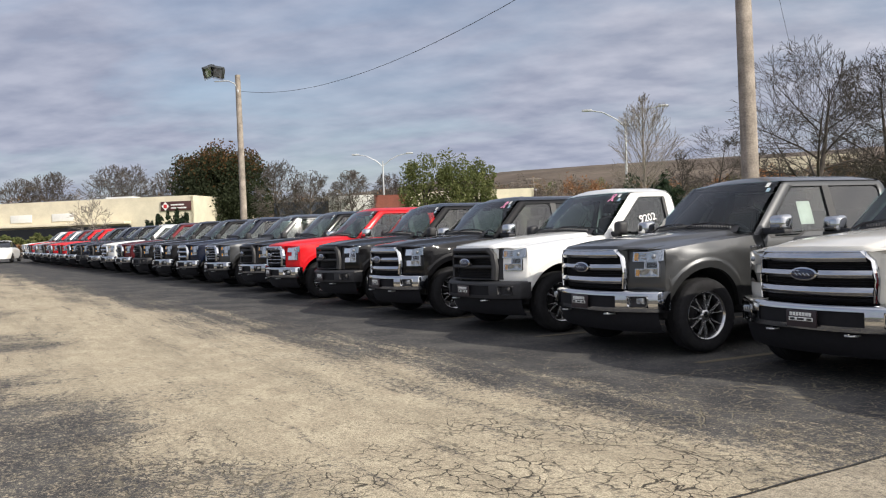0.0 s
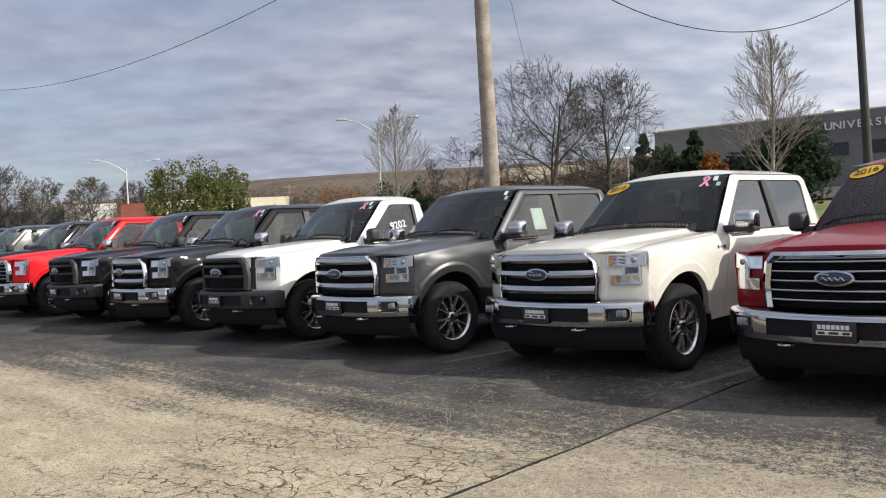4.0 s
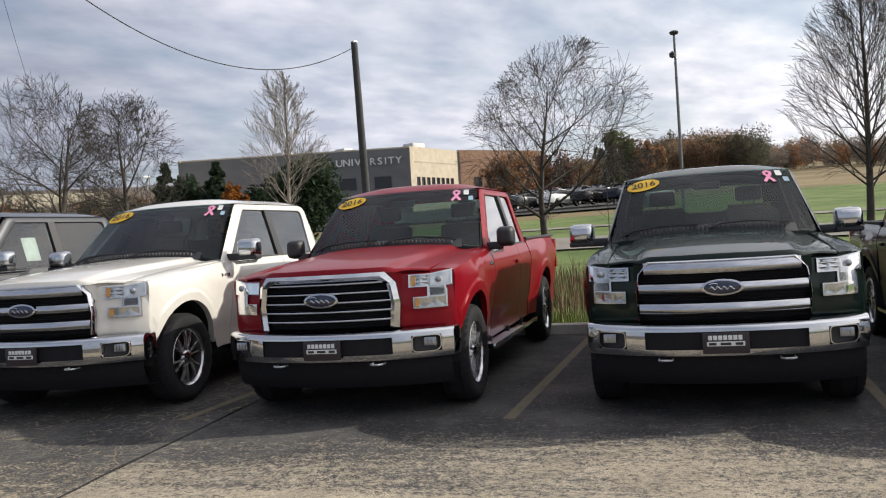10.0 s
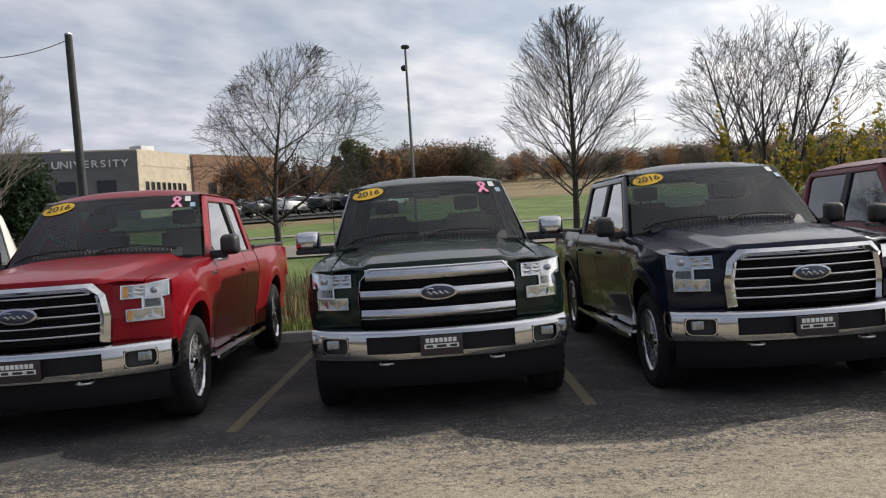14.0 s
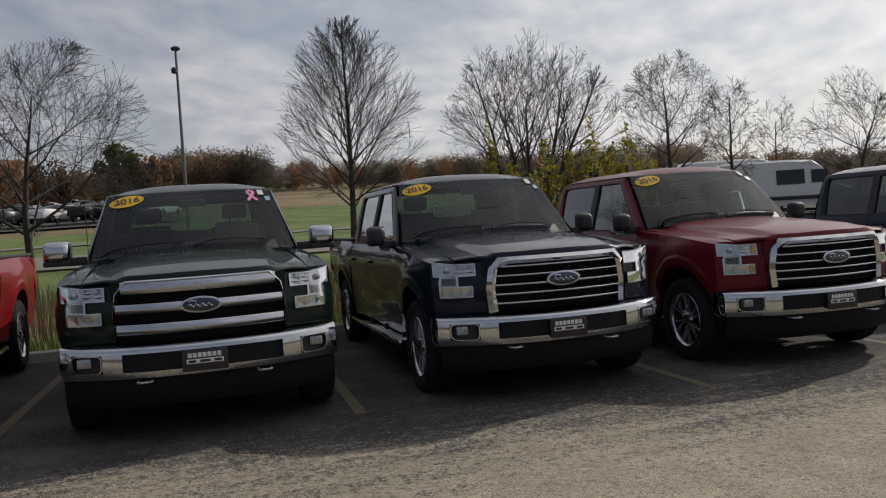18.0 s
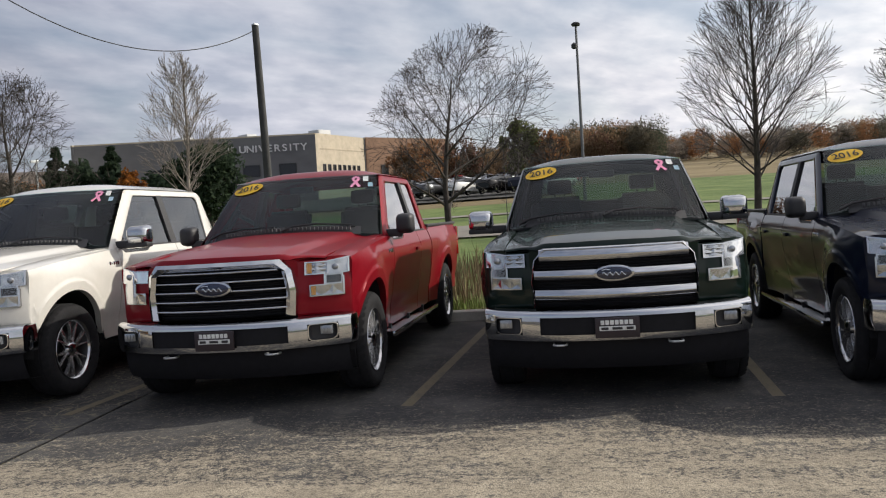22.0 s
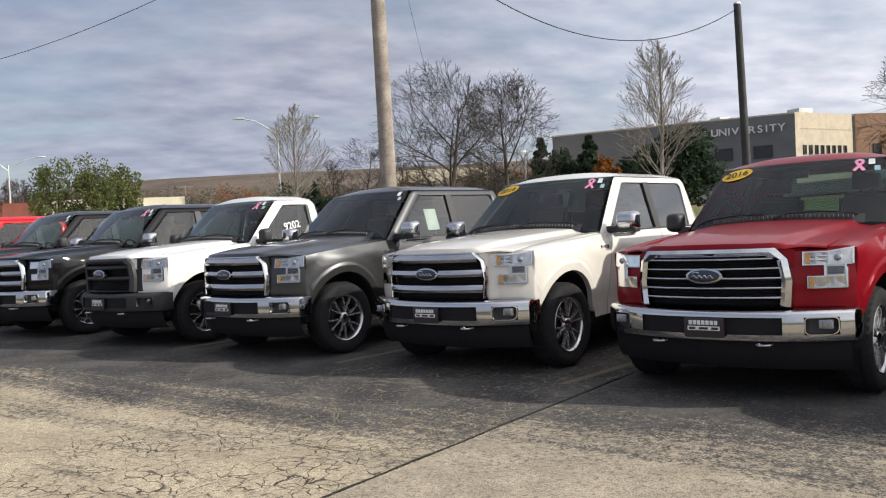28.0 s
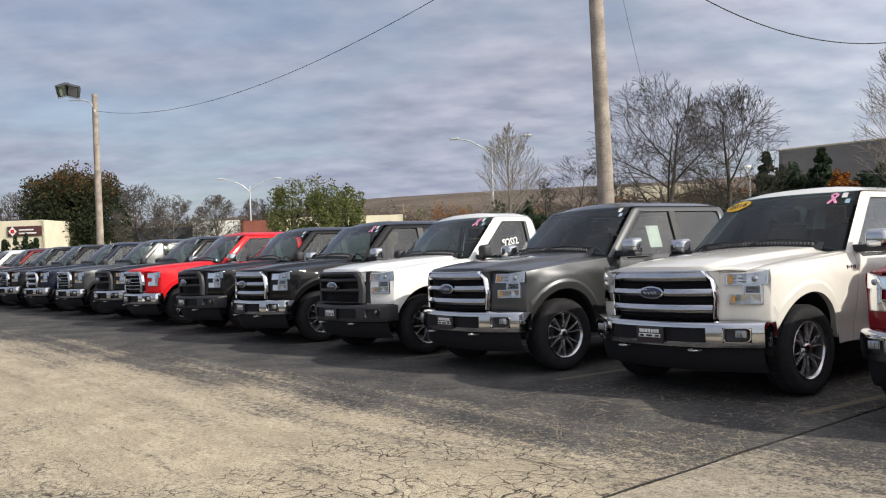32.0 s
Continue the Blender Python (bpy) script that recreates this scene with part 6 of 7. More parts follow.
#        boughs, then what each bears; angle off the parent; crookedness; upward pull
HABIT = {
    "oval": ((58, 10, 5), (40, 25, 27), (0.02, 0.028, 0.04, 0.05), 0.015),
    "spread": ((16, 9, 7, 2), (58, 44, 40, 38), (0.05, 0.085, 0.09, 0.09), 0.02),
    "multi": ((12, 9, 6, 2), (38, 34, 34, 34), (0.05, 0.06, 0.07, 0.08), 0.03),
    "far": ((16, 8, 5), (48, 40, 38), (0.04, 0.07, 0.08, 0.08), 0.03),
}


def bare_tree_mesh(name, height, spread, seed, style, r0, twigs, material, rmin, drift=0.0):
    """A leafless tree grown to fill a crown's outline; gives the trunk's and the branches' meshes."""
    rng = random.Random(seed)
    V, F, LEV = [], [], []
    kids, angle, crook, pull = HABIT[style]
    levels = len(kids)
    us, ws = OUTLINE[style]
    lobes = [rng.uniform(0, 6.283) for _ in range(3)]

    def inside(p):
        u = p.z / height
        a = math.atan2(p.y, p.x)
        w = spread * interp(u, us, ws) * (1 + 0.10 * math.sin(2 * a + lobes[0]) + 0.08 * math.sin(3 * a + 5 * u + lobes[1]))
        return u < 1.0 and math.hypot(p.x - drift * spread * u, p.y) < w

    def room(p, d, most):
        """How far a branch can go before it leaves the outline."""
        k = 0
        while k < 10 and inside(p + d * (most * (k + 1) / 10)):
            k += 1
        return most * k / 10

    def limb(pts, radii, n, lev):
        o = len(V)
        for i, p in enumerate(pts):
            d = (pts[min(i + 1, len(pts) - 1)] - pts[max(i - 1, 0)]).normalized()
            a = d.orthogonal().normalized()
            b = d.cross(a)
            for k in range(n):
                w = 6.2832 * k / n
                V.append(p + (a * math.cos(w) + b * math.sin(w)) * radii[i])
        for i in range(len(pts) - 1):
            for k in range(n):
                q, r = o + i * n + k, o + i * n + (k + 1) % n
                F.append((q, r, r + n, q + n))
                LEV.append(lev)

    def grow(p, d, length, r, lev, first=0.2):
        segs = 9 if lev == 0 else 6 if lev == 1 else 4 if lev == 2 else 3
        pts, radii = [p], [r]
        q, dd = p.copy(), d.copy()
        for i in range(segs):
            c = crook[min(lev, len(crook) - 1)]
            dd = (dd + Vector((rng.gauss(0, c), rng.gauss(0, c), rng.gauss(0, c * 0.7) + (pull if lev else 0.0)))).normalized()
            q = q + dd * (length / segs)
            pts.append(q.copy())
            radii.append(max(rmin, r * (1 - 0.88 * (i + 1) / segs)))
        limb(pts, radii, 9 if lev == 0 else 5 if lev == 1 else 3, lev)
        if lev >= levels:
            return
        n = max(1, int(kids[lev] * (twigs if lev else 1.0) + rng.random() * 0.9))
        for k in range(n):
            t = min(0.985, first + (1.0 - first) * (k + rng.random()) / n)
            i = min(segs - 1, int(t * segs))
            b = pts[i].lerp(pts[i + 1], t * segs - i)
            axis = (pts[i + 1] - pts[i]).normalized()
            side = axis.orthogonal().normalized()
            side.rotate(Matrix.Rotation(k * 2.4 + rng.random() * 0.7 if lev == 0 else rng.random() * 6.283, 3, axis))
            a = radians(angle[lev] * ((1.12 - 0.42 * (t - first) / (1 - first)) if lev == 0 else 1.0) + rng.gauss(0, 8))
            nd = (axis * math.cos(a) + side * math.sin(a)).normalized()
            if lev == 0:
                ln = room(b, nd, max(spread, height * 0.5) * 1.3) * rng.uniform(0.82, 1.03)
            else:
                ln = min(length * ((0.82 if style == "spread" else 0.66) - 0.34 * t) * rng.uniform(0.7, 1.25), room(b, nd, length * 0.8) * 1.08)
            if ln < (0.05 * height if lev == 0 else 0.12 * length):
                continue
            here = r * (1 - 0.88 * t)
            grow(b, nd, ln, max(rmin, here * (0.62 if lev else 0.34 if style == "oval" else 0.56)), lev + 1)

    if style == "multi":
        for k in range(5):
            a = 6.283 * k / 5 + rng.random()
            out = rng.uniform(0.16, 0.42)
            d = Vector((out * math.cos(a), out * math.sin(a), 1)).normalized()
            grow(Vector((0.14 * math.cos(a), 0.14 * math.sin(a), -0.1)), d, room(Vector((0, 0, 0.1)), d, height * 1.1) * 0.97, r0 * 0.85, 0, 0.22)
    else:
        grow(Vector((0, 0, -0.1)), Vector((0.02, 0.01, 1)).normalized(), height * {"oval": 0.99, "spread": 0.80, "far": 0.9}[style], r0, 0, 0.25 if style != "far" else 0.15)
    A = np.array([tuple(v) for v in V])
    out = []
    F, LEV = np.array(F), np.array(LEV)
    for sel in (LEV == 0, LEV > 0):
        f = F[sel]
        used, inv = np.unique(f, return_inverse=True)
        me = bpy.data.meshes.new(name)
        me.from_pydata(A[used].tolist(), [], inv.reshape(f.shape).tolist())
        me.polygons.foreach_set("use_smooth", [True] * len(me.polygons))
        me.materials.append(material or BARK)
        out.append(me)
    return out


def bare_tree(bearing, dist, top_deg, width_deg, seed, label, style="oval", r0=0.11, twigs=1.0, material=None, drift=0.0):
    p = away(bearing, dist)
    h = 1.43 + dist * math.tan(radians(top_deg)) - p.z
    a, b = bare_tree_mesh("bare_tree", h, dist * math.tan(radians(width_deg)), seed, style, r0, twigs, material, 0.0048 * (dist / 24) ** 0.85 * (1.35 if dist > 60 else 1.0), drift)
    T = thing("bare_tree", label, "tree", Matrix.Translation(p) @ pose(0, 0, 0, 0, 0, -bearing))
    put("trunk", a, T)
    put("crown", b, T)
    return T


bare_tree(52.3, 22, 12.3, 6.6, 11, "leafless young spreading tree on the grass behind the red truck", "spread", 0.115, 1.0, drift=0.25)
bare_tree(72.0, 24, 13.9, 5.3, 12, "leafless oval tree with fine upright twigs", "oval", 0.115, 1.0)
bare_tree(84.0, 27, 12.3, 5.8, 13, "leafless many-stemmed tree behind the navy truck", "multi", 0.12, 0.8)
bare_tree(35.0, 38, 11.5, 2.9, 14, "pale leafless upright tree before the office building", "oval", 0.11, 0.8, BARK_PALE)
bare_tree(20.6, 30, 11.2, 4.7, 15, "leafless grey tree behind the grey truck", "spread", 0.16, 1.0)
bare_tree(25.2, 33, 10.3, 4.0, 16, "leafless grey-brown tree beside another", "spread", 0.15, 1.0)
bare_tree(10.9, 45, 8.7, 2.8, 17, "leafless fan-shaped tree by the street lamp", "oval", 0.10, 0.6, BARK_PALE)
bare_tree(15.2, 48, 6.6, 2.3, 18, "small leafless tree behind the pole", "spread", 0.11, 0.7)
bare_tree(93.5, 38, 10.1, 4.2, 19, "leafless spreading tree before the white vans", "spread", 0.15, 0.8)
bare_tree(97.2, 42, 8.9, 2.2, 20, "leafless tree beside the white vans", "spread", 0.12, 0.7)
bare_tree(100.1, 46, 6.6, 2.0, 21, "small leafless tree behind the white vans", "spread", 0.09, 0.5)
bare_tree(104.4, 45, 7.9, 3.0, 22, "leafless tree at the edge of the vans' lot", "spread", 0.12, 0.7)
bare_tree(-25.4, 86, 2.95, 1.5, 23, "small leafless tree before the cream shop", "spread", 0.09, 0.4, BARK_PALE)
for i, (b, d, e, w) in enumerate(((-27.6, 135, 4.6, 1.9), (-24.0, 135, 5.0, 2.2), (-22.8, 140, 5.1, 1.7), (-20.6, 130, 4.7, 1.8), (-13.6, 90, 5.3, 1.7), (-11.6, 88, 4.5, 1.9), (-8.8, 88, 4.4, 1.9), (-29.5, 140, 4.2, 1.6), (-6.2, 110, 4.2, 1.4))):
    bare_tree(b, d, e, w, 40 + i, "leafless grey-brown tree beyond the low shops", "spread", 0.22, 0.75, BARK_MID)
for i, (b, d, e, w) in enumerate(((17.5, 62, 5.2, 1.5), (19.4, 60, 4.6, 1.5), (28.6, 66, 5.0, 1.4), (23.0, 58, 5.6, 1.8), (13.2, 66, 5.0, 1.5), (57.0, 75, 5.3, 1.8), (59.2, 85, 5.0, 1.5))):
    bare_tree(b, d, e, w, 60 + i, "leafless brown tree in the thicket beyond the road", "far", 0.13, 0.9)

LEAF = {
    "maple": (mat("dark_green_leaf", (0.046, 0.056, 0.030), 0.8, 0, 0.4, 3, second=(0.026, 0.032, 0.018)), mat("rusty_leaf", (0.14, 0.08, 0.036), 0.7, 0, 0.35, 3)),
    "green": (mat("olive_green_leaf", (0.13, 0.15, 0.06), 0.7, 0, 0.4, 3, second=(0.07, 0.085, 0.03)), mat("light_green_leaf", (0.19, 0.20, 0.08), 0.7, 0, 0.35, 3)),
    "conifer": (mat("dark_needles", (0.036, 0.055, 0.034), 0.8, 0, 0.4, 3, second=(0.018, 0.028, 0.018)), mat("green_needles", (0.055, 0.08, 0.045), 0.8, 0, 0.35, 3)),
    "orange": (mat("orange_leaf", (0.32, 0.12, 0.025), 0.7, 0, 0.35, 3), mat("brown_leaf", (0.15, 0.06, 0.02), 0.7, 0, 0.35, 3)),
    "rust": (mat("rust_leaf", (0.33, 0.165, 0.08), 0.7, 0, 0.35, 3), mat("dull_brown_leaf", (0.26, 0.18, 0.11), 0.7, 0, 0.35, 3)),
    "yellow": (mat("yellow_leaf", (0.40, 0.31, 0.05), 0.6, 0, 0.3, 3), mat("yellow_green_leaf", (0.20, 0.22, 0.06), 0.6, 0, 0.3, 3)),
    "wood": (mat("dark_wood_leaf", (0.125, 0.118, 0.088), 0.8, 0, 0.4, 1), mat("dull_olive_leaf", (0.165, 0.145, 0.105), 0.8, 0, 0.4, 1)),
    # twigs paled: the haze of distance is mixed into their colour
    "haze": (mat("hazed_brown_twig", (0.28, 0.24, 0.20), 0.9, 0, 0.3, 1), mat("hazed_grey_brown_twig", (0.22, 0.19, 0.165), 0.9, 0, 0.3, 1)),
    "dusk": (mat("dark_red_leaf", (0.18, 0.10, 0.075), 0.8, 0, 0.4, 1), mat("dull_brown_wood_leaf", (0.17, 0.13, 0.095), 0.8, 0, 0.4, 1)),
}


for pair in LEAF.values():
    for m in pair:
        # leaves let part of the light through
        nt = m.node_tree
        b = nt.nodes["Principled BSDF"]
        b.inputs["Specular IOR Level"].default_value = 0.12
        tl = nt.nodes.new("ShaderNodeBsdfTranslucent")
        nt.links.new(b.inputs["Base Color"].links[0].from_socket, tl.inputs[0])
        mx = nt.nodes.new("ShaderNodeMixShader")
        mx.inputs[0].default_value = 0.45
        nt.links.new(b.outputs[0], mx.inputs[1]); nt.links.new(tl.outputs[0], mx.inputs[2])
        nt.links.new(mx.outputs[0], nt.nodes["Material Output"].inputs[0])


def crown_mesh(name, rx, ry, z0, z1, count, leaf, kind, seed, shape="round", clumps=26):
    """Leaves in clumps with an uneven outline and gaps."""
    rng = np.random.default_rng(seed)
    H = z1 - z0
    c = []
    while len(c) < clumps:
        p = rng.uniform(-1, 1, 3)
        if shape == "cone":
            h = rng.uniform(0, 1)
            r = (1 - h) * 0.95 + 0.05
            a = rng.uniform(0, 6.283)
            q = math.sqrt(rng.uniform(0.15, 1)) * r
            c.append((q * math.cos(a) * rx * 0.9, q * math.sin(a) * ry * 0.9, z0 + h * H * 0.92, 0.42 * (1.08 - h)))
        elif np.linalg.norm(p) < 1 and np.linalg.norm(p) > 0.35:
            c.append((p[0] * rx * 0.86, p[1] * ry * 0.86, z0 + H * (0.5 + 0.44 * p[2]), rng.uniform(0.2, 0.38)))
    c = np.array(c)
    k = rng.integers(0, len(c), count)
    d = rng.normal(size=(count, 3))
    d /= np.linalg.norm(d, axis=1)[:, None]
    rad = rng.uniform(0.3, 1.0, count) ** 0.5 * c[k, 3]
    P = c[k, :3] + d * rad[:, None] * np.array([rx, ry, H * 0.5]) * (1.0 if shape != "cone" else np.array([1.3, 1.3, 0.35]))
    P[:, 2] = np.maximum(P[:, 2], z0 * 0.6)
    a, b = rng.normal(size=(count, 3)), rng.normal(size=(count, 3))
    a /= np.linalg.norm(a, axis=1)[:, None]
    b -= (a * b).sum(1)[:, None] * a
    b /= np.linalg.norm(b, axis=1)[:, None]
    s = rng.uniform(0.6, 1.3, count)[:, None] * leaf
    V = np.concatenate([P - a * s, P - b * s * 0.55, P + a * s, P + b * s * 0.55], 1).reshape(-1, 3)
    F = np.arange(count * 4).reshape(-1, 4)
    me = bpy.data.meshes.new(name)
    me.from_pydata(V.tolist(), [], F.tolist())
    for m in LEAF[kind]:
        me.materials.append(m)
    hi = (P[:, 2] - z0) / H + rng.normal(0, 0.16, count)
    me.polygons.foreach_set("material_index", (hi > 0.86).astype(int) if kind == "maple" else (rng.random(count) > 0.6).astype(int))
    me.update()
    return me


def leafy_tree(bearing, dist, top_deg, width_deg, low, kind, seed, label, name="tree", count=2600, leaf=0.2, shape="round", clumps=26):
    p = away(bearing, dist)
    h = 1.43 + dist * math.tan(radians(top_deg)) - p.z
    r = dist * math.tan(radians(width_deg))
    T = thing(name, label, "tree" if "tree" in name else "shrub", Matrix.Translation(p))
    g = Geo()
    round_pole(g, (0, 0, -0.2), (0.05, 0.03, h * 0.72), 0.03 * h + 0.04, 0.04, 8)
    rng = random.Random(seed)
    for k in range(7):
        a = 6.283 * k / 7 + rng.random()
        z = h * rng.uniform(0.25, 0.5)
        g.tube([(0, 0, z), (math.cos(a) * r * 0.4, math.sin(a) * r * 0.4, z + h * 0.14), (math.cos(a) * r * 0.75, math.sin(a) * r * 0.75, z + h * 0.26)], [0.012 * h, 0.008 * h, 0.003 * h], 5)
    part("trunk", g, BARK, T)
    put("crown", crown_mesh("crown", r, r, low * h, h, count, leaf, kind, seed, shape, clumps), T)
    return T


leafy_tree(-17.4, 110, 6.15, 3.3, 0.06, "maple", 1, "dense dark green maple turning rust at the top", "maple_tree", 46000, 0.19, clumps=170)
leafy_tree(-3.9, 66, 5.2, 1.9, 0.1, "green", 2, "olive green feathery tree by the low buildings", "green_tree", 7000, 0.10, clumps=40)
leafy_tree(-1.9, 66, 5.6, 1.8, 0.1, "green", 3, "olive green feathery tree beside another", "green_tree", 7000, 0.10, clumps=40)
leafy_tree(0.0, 68, 4.6, 1.5, 0.1, "green", 4, "lower olive green tree in the clump", "green_tree", 6000, 0.11, clumps=30)
leafy_tree(27.4, 58, 5.9, 1.7, 0.02, "conifer", 5, "dark green conifer before the office building", "conifer_tree", 5200, 0.2, "cone", 90)
leafy_tree(30.6, 58, 5.9, 1.9, 0.02, "conifer", 6, "dark green conifer beside the orange shrub", "conifer_tree", 5200, 0.2, "cone", 90)
leafy_tree(29.0, 60, 4.9, 1.6, 0.02, "conifer", 32, "lower dark conifer between two taller ones", "conifer_tree", 3000, 0.2, clumps=30)
leafy_tree(36.4, 56, 5.9, 2.6, 0.02, "conifer", 7, "broad dark green conifer before the office building", "conifer_tree", 9000, 0.16, clumps=60)
leafy_tree(33.9, 60, 4.6, 1.5, 0.02, "conifer", 8, "low dark evergreen shrub", "evergreen_shrub", 1800, 0.2)
leafy_tree(31.6, 52, 4.2, 1.2, 0.05, "orange", 9, "bright orange autumn shrub", "autumn_shrub", 1600, 0.15)
leafy_tree(10.0, 58, 3.4, 1.4, 0.03, "conifer", 10, "dark evergreen shrub below the street lamp", "evergreen_shrub", 2000, 0.17)
leafy_tree(12.2, 58, 3.3, 1.2, 0.03, "conifer", 31, "dark evergreen shrub beside another", "evergreen_shrub", 1700, 0.17)
leafy_tree(49.4, 96, 4.9, 1.3, 0.1, "rust", 11, "rust brown autumn tree beside the brick block", "autumn_tree", 2400, 0.2)
leafy_tree(50.6, 98, 5.4, 1.7, 0.08, "rust", 12, "brown autumn tree above the parked cars", "autumn_tree", 2400, 0.2)
leafy_tree(53.2, 104, 5.2, 1.6, 0.1, "dusk", 13, "dull red autumn tree behind the parked cars", "autumn_tree", 2200, 0.22)
leafy_tree(57.2, 88, 6.2, 1.5, 0.05, "green", 14, "tall yellow-green tree at the wood's edge", "green_tree", 2600, 0.24)
leafy_tree(59.3, 88, 5.6, 1.4, 0.05, "rust", 15, "olive brown tree at the wood's edge", "autumn_tree", 2200, 0.24)
for i, (b, e, w) in enumerate(((85.2, 4.9, 1.3), (86.8, 4.3, 1.2), (88.3, 6.2, 1.1), (90.7, 5.6, 1.2), (81.6, 6.0, 0.7), (83.4, 4.2, 1.2), (89.6, 4.4, 1.2), (92.0, 4.0, 1.0))):
    leafy_tree(b, 22.5 + 0.4 * (i % 3), e, w, 0.12, "yellow", 70 + i, "bushy yellow-leaved sapling behind the trucks", "sapling", 900, 0.062, clumps=26)
for i, b in enumerate((-21.9, -21.3, -20.75, -20.2, -19.75)):
    leafy_tree(b, 92, 2.05 + 0.2 * (i % 2), 0.30, 0.02, "conifer", 80 + i, "clipped dark columnar evergreen before the shop", "columnar_shrub", 900, 0.16, clumps=14)


def wood_belt(name, label, b0, b1, d0, d1, e0, e1, kinds, count, seed, leaf=0.5, gap=0.0, n=900):
    """A far wood: many uneven crowns along a belt."""
    rng = np.random.default_rng(seed)
    V, F, I = [], [], []
    mats = [m for k in kinds for m in LEAF[k]]
    for t in range(count):
        b, d = rng.uniform(b0, b1), rng.uniform(d0, d1)
        if gap and noise.noise(Vector((b * 0.35, seed, 0))) < gap - 0.5:
            continue
        p = away(b, d)
        e = rng.uniform(e0, e1) + 0.5 * noise.noise(Vector((b * 0.5, seed * 3, 0)))
        h = max(2.0, 1.43 + d * math.tan(radians(e)) - p.z)
        r = h * rng.uniform(0.28, 0.45)
        mi = rng.integers(0, len(mats))
        q = rng.normal(size=(n, 3))
        q /= np.linalg.norm(q, axis=1)[:, None]
        q *= rng.uniform(0.2, 1.0, n)[:, None] ** 0.5 * (0.92 + 0.16 * np.sin(q[:, :1] * 5 + t) + 0.12 * np.sin(q[:, 2:] * 9 + 2 * t))
        P = np.array(p) + q * [r, r, h * 0.48] + [0, 0, h * 0.52]
        a, c = rng.normal(size=(n, 3)), rng.normal(size=(n, 3))
        a /= np.linalg.norm(a, axis=1)[:, None]
        c /= np.linalg.norm(c, axis=1)[:, None]
        s = 0.5 * leaf * rng.uniform(0.5, 1.2, n)[:, None]
        o = len(V)
        V += np.concatenate([P - a * s, P - c * s * 0.6, P + a * s, P + c * s * 0.6], 1).reshape(-1, 3).tolist()
        F += (np.arange(n * 4).reshape(-1, 4) + o).tolist()
        I += [int(mi)] * n
    me = bpy.data.meshes.new(name)
    me.from_pydata(V, [], F)
    for m in mats:
        me.materials.append(m)
    me.polygons.foreach_set("material_index", I)
    tagged(put(name, me), label, "woodland", kind="stuff")


wood_belt("wood_dark", "dark autumn wood above the far field", 58.8, 66.5, 150, 185, 4.7, 5.9, ("wood", "rust", "conifer", "dusk"), 60, 1, 0.42, n=2600)
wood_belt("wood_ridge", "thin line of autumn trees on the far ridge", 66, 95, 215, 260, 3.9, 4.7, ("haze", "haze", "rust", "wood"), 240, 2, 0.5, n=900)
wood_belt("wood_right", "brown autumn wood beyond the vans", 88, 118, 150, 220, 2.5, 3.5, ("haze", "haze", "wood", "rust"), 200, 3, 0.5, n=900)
wood_belt("wood_hill", "scattered autumn trees on the far hillside", 0, 17, 165, 300, 2.3, 3.4, ("rust", "wood", "green"), 60, 8, 0.5, n=500)
wood_belt("wood_middle", "brown and green thicket beyond the road", 14, 31, 68, 95, 2.4, 3.6, ("rust", "wood", "haze"), 70, 4, 0.32, n=1500)
wood_belt("wood_left", "low autumn scrub behind the shops", -34, 12, 142, 172, 2.6, 3.5, ("rust", "wood", "haze"), 110, 5, 0.4, n=1400)
wood_belt("wood_office", "rust and brown trees beside the office building", 49, 60, 100, 135, 3.8, 4.7, ("rust", "dusk", "wood"), 40, 7, 0.32, n=2200)


def hedge(name, label, b0, b1, dist, h, kind, count, seed, leaf=0.09):
    rng = np.random.default_rng(seed)
    b = rng.uniform(b0, b1, count)
    z = rng.uniform(0, 1, count) ** 0.7
    V = []
    for bi, zi in zip(b, z):
        p = away(float(bi), dist + float(rng.uniform(-0.7, 0.7)))
        hh = h * (1 + 0.35 * noise.noise(Vector((float(bi) * 1.7, seed, 0))))
        c = np.array([p.x, p.y, p.z + hh * float(zi)])
        a, d = rng.normal(size=3), rng.normal(size=3)
        a, d = a / np.linalg.norm(a) * leaf * 1.4, d / np.linalg.norm(d) * leaf
        V += [c - a, c - d, c + a, c + d]
    me = bpy.data.meshes.new(name)
    me.from_pydata([v.tolist() for v in V], [], np.arange(len(V)).reshape(-1, 4).tolist())
    for m in LEAF[kind]:
        me.materials.append(m)
    me.polygons.foreach_set("material_index", rng.integers(0, 2, count).astype(int))
    tagged(put(name, me), label, "hedge", kind="stuff")


hedge("low_hedge", "olive scrubby hedge at the end of the lot", -44, -19.6, 84, 1.7, "green", 10000, 6, 0.15)
hedge("dark_hedge", "dark brown low hedge at the end of the lot", -44, -24, 80, 1.0, "rust", 6000, 7, 0.14)


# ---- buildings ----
# office walls: the grey has the long side's shade in it, the tan the end's sun
WALL_GREY = mat("shaded_grey_wall", (0.165, 0.165, 0.17), 0.9, 0, 0.12, 1.2, 0.2, 20, space="Generated")
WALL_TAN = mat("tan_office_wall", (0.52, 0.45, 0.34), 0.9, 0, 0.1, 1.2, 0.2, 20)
WALL_BROWN = mat("brown_brick_wall", (0.28, 0.17, 0.11), 0.9, 0, 0.12, 1.2, 0.2, 20)
WALL_CREAM = mat("cream_shop_wall", (0.66, 0.60, 0.46), 0.85, 0, 0.07, 0.8, 0.1, 20)
WALL_WHITE = mat("white_render_wall", (0.68, 0.68, 0.66), 0.85, 0, 0.06, 0.8)
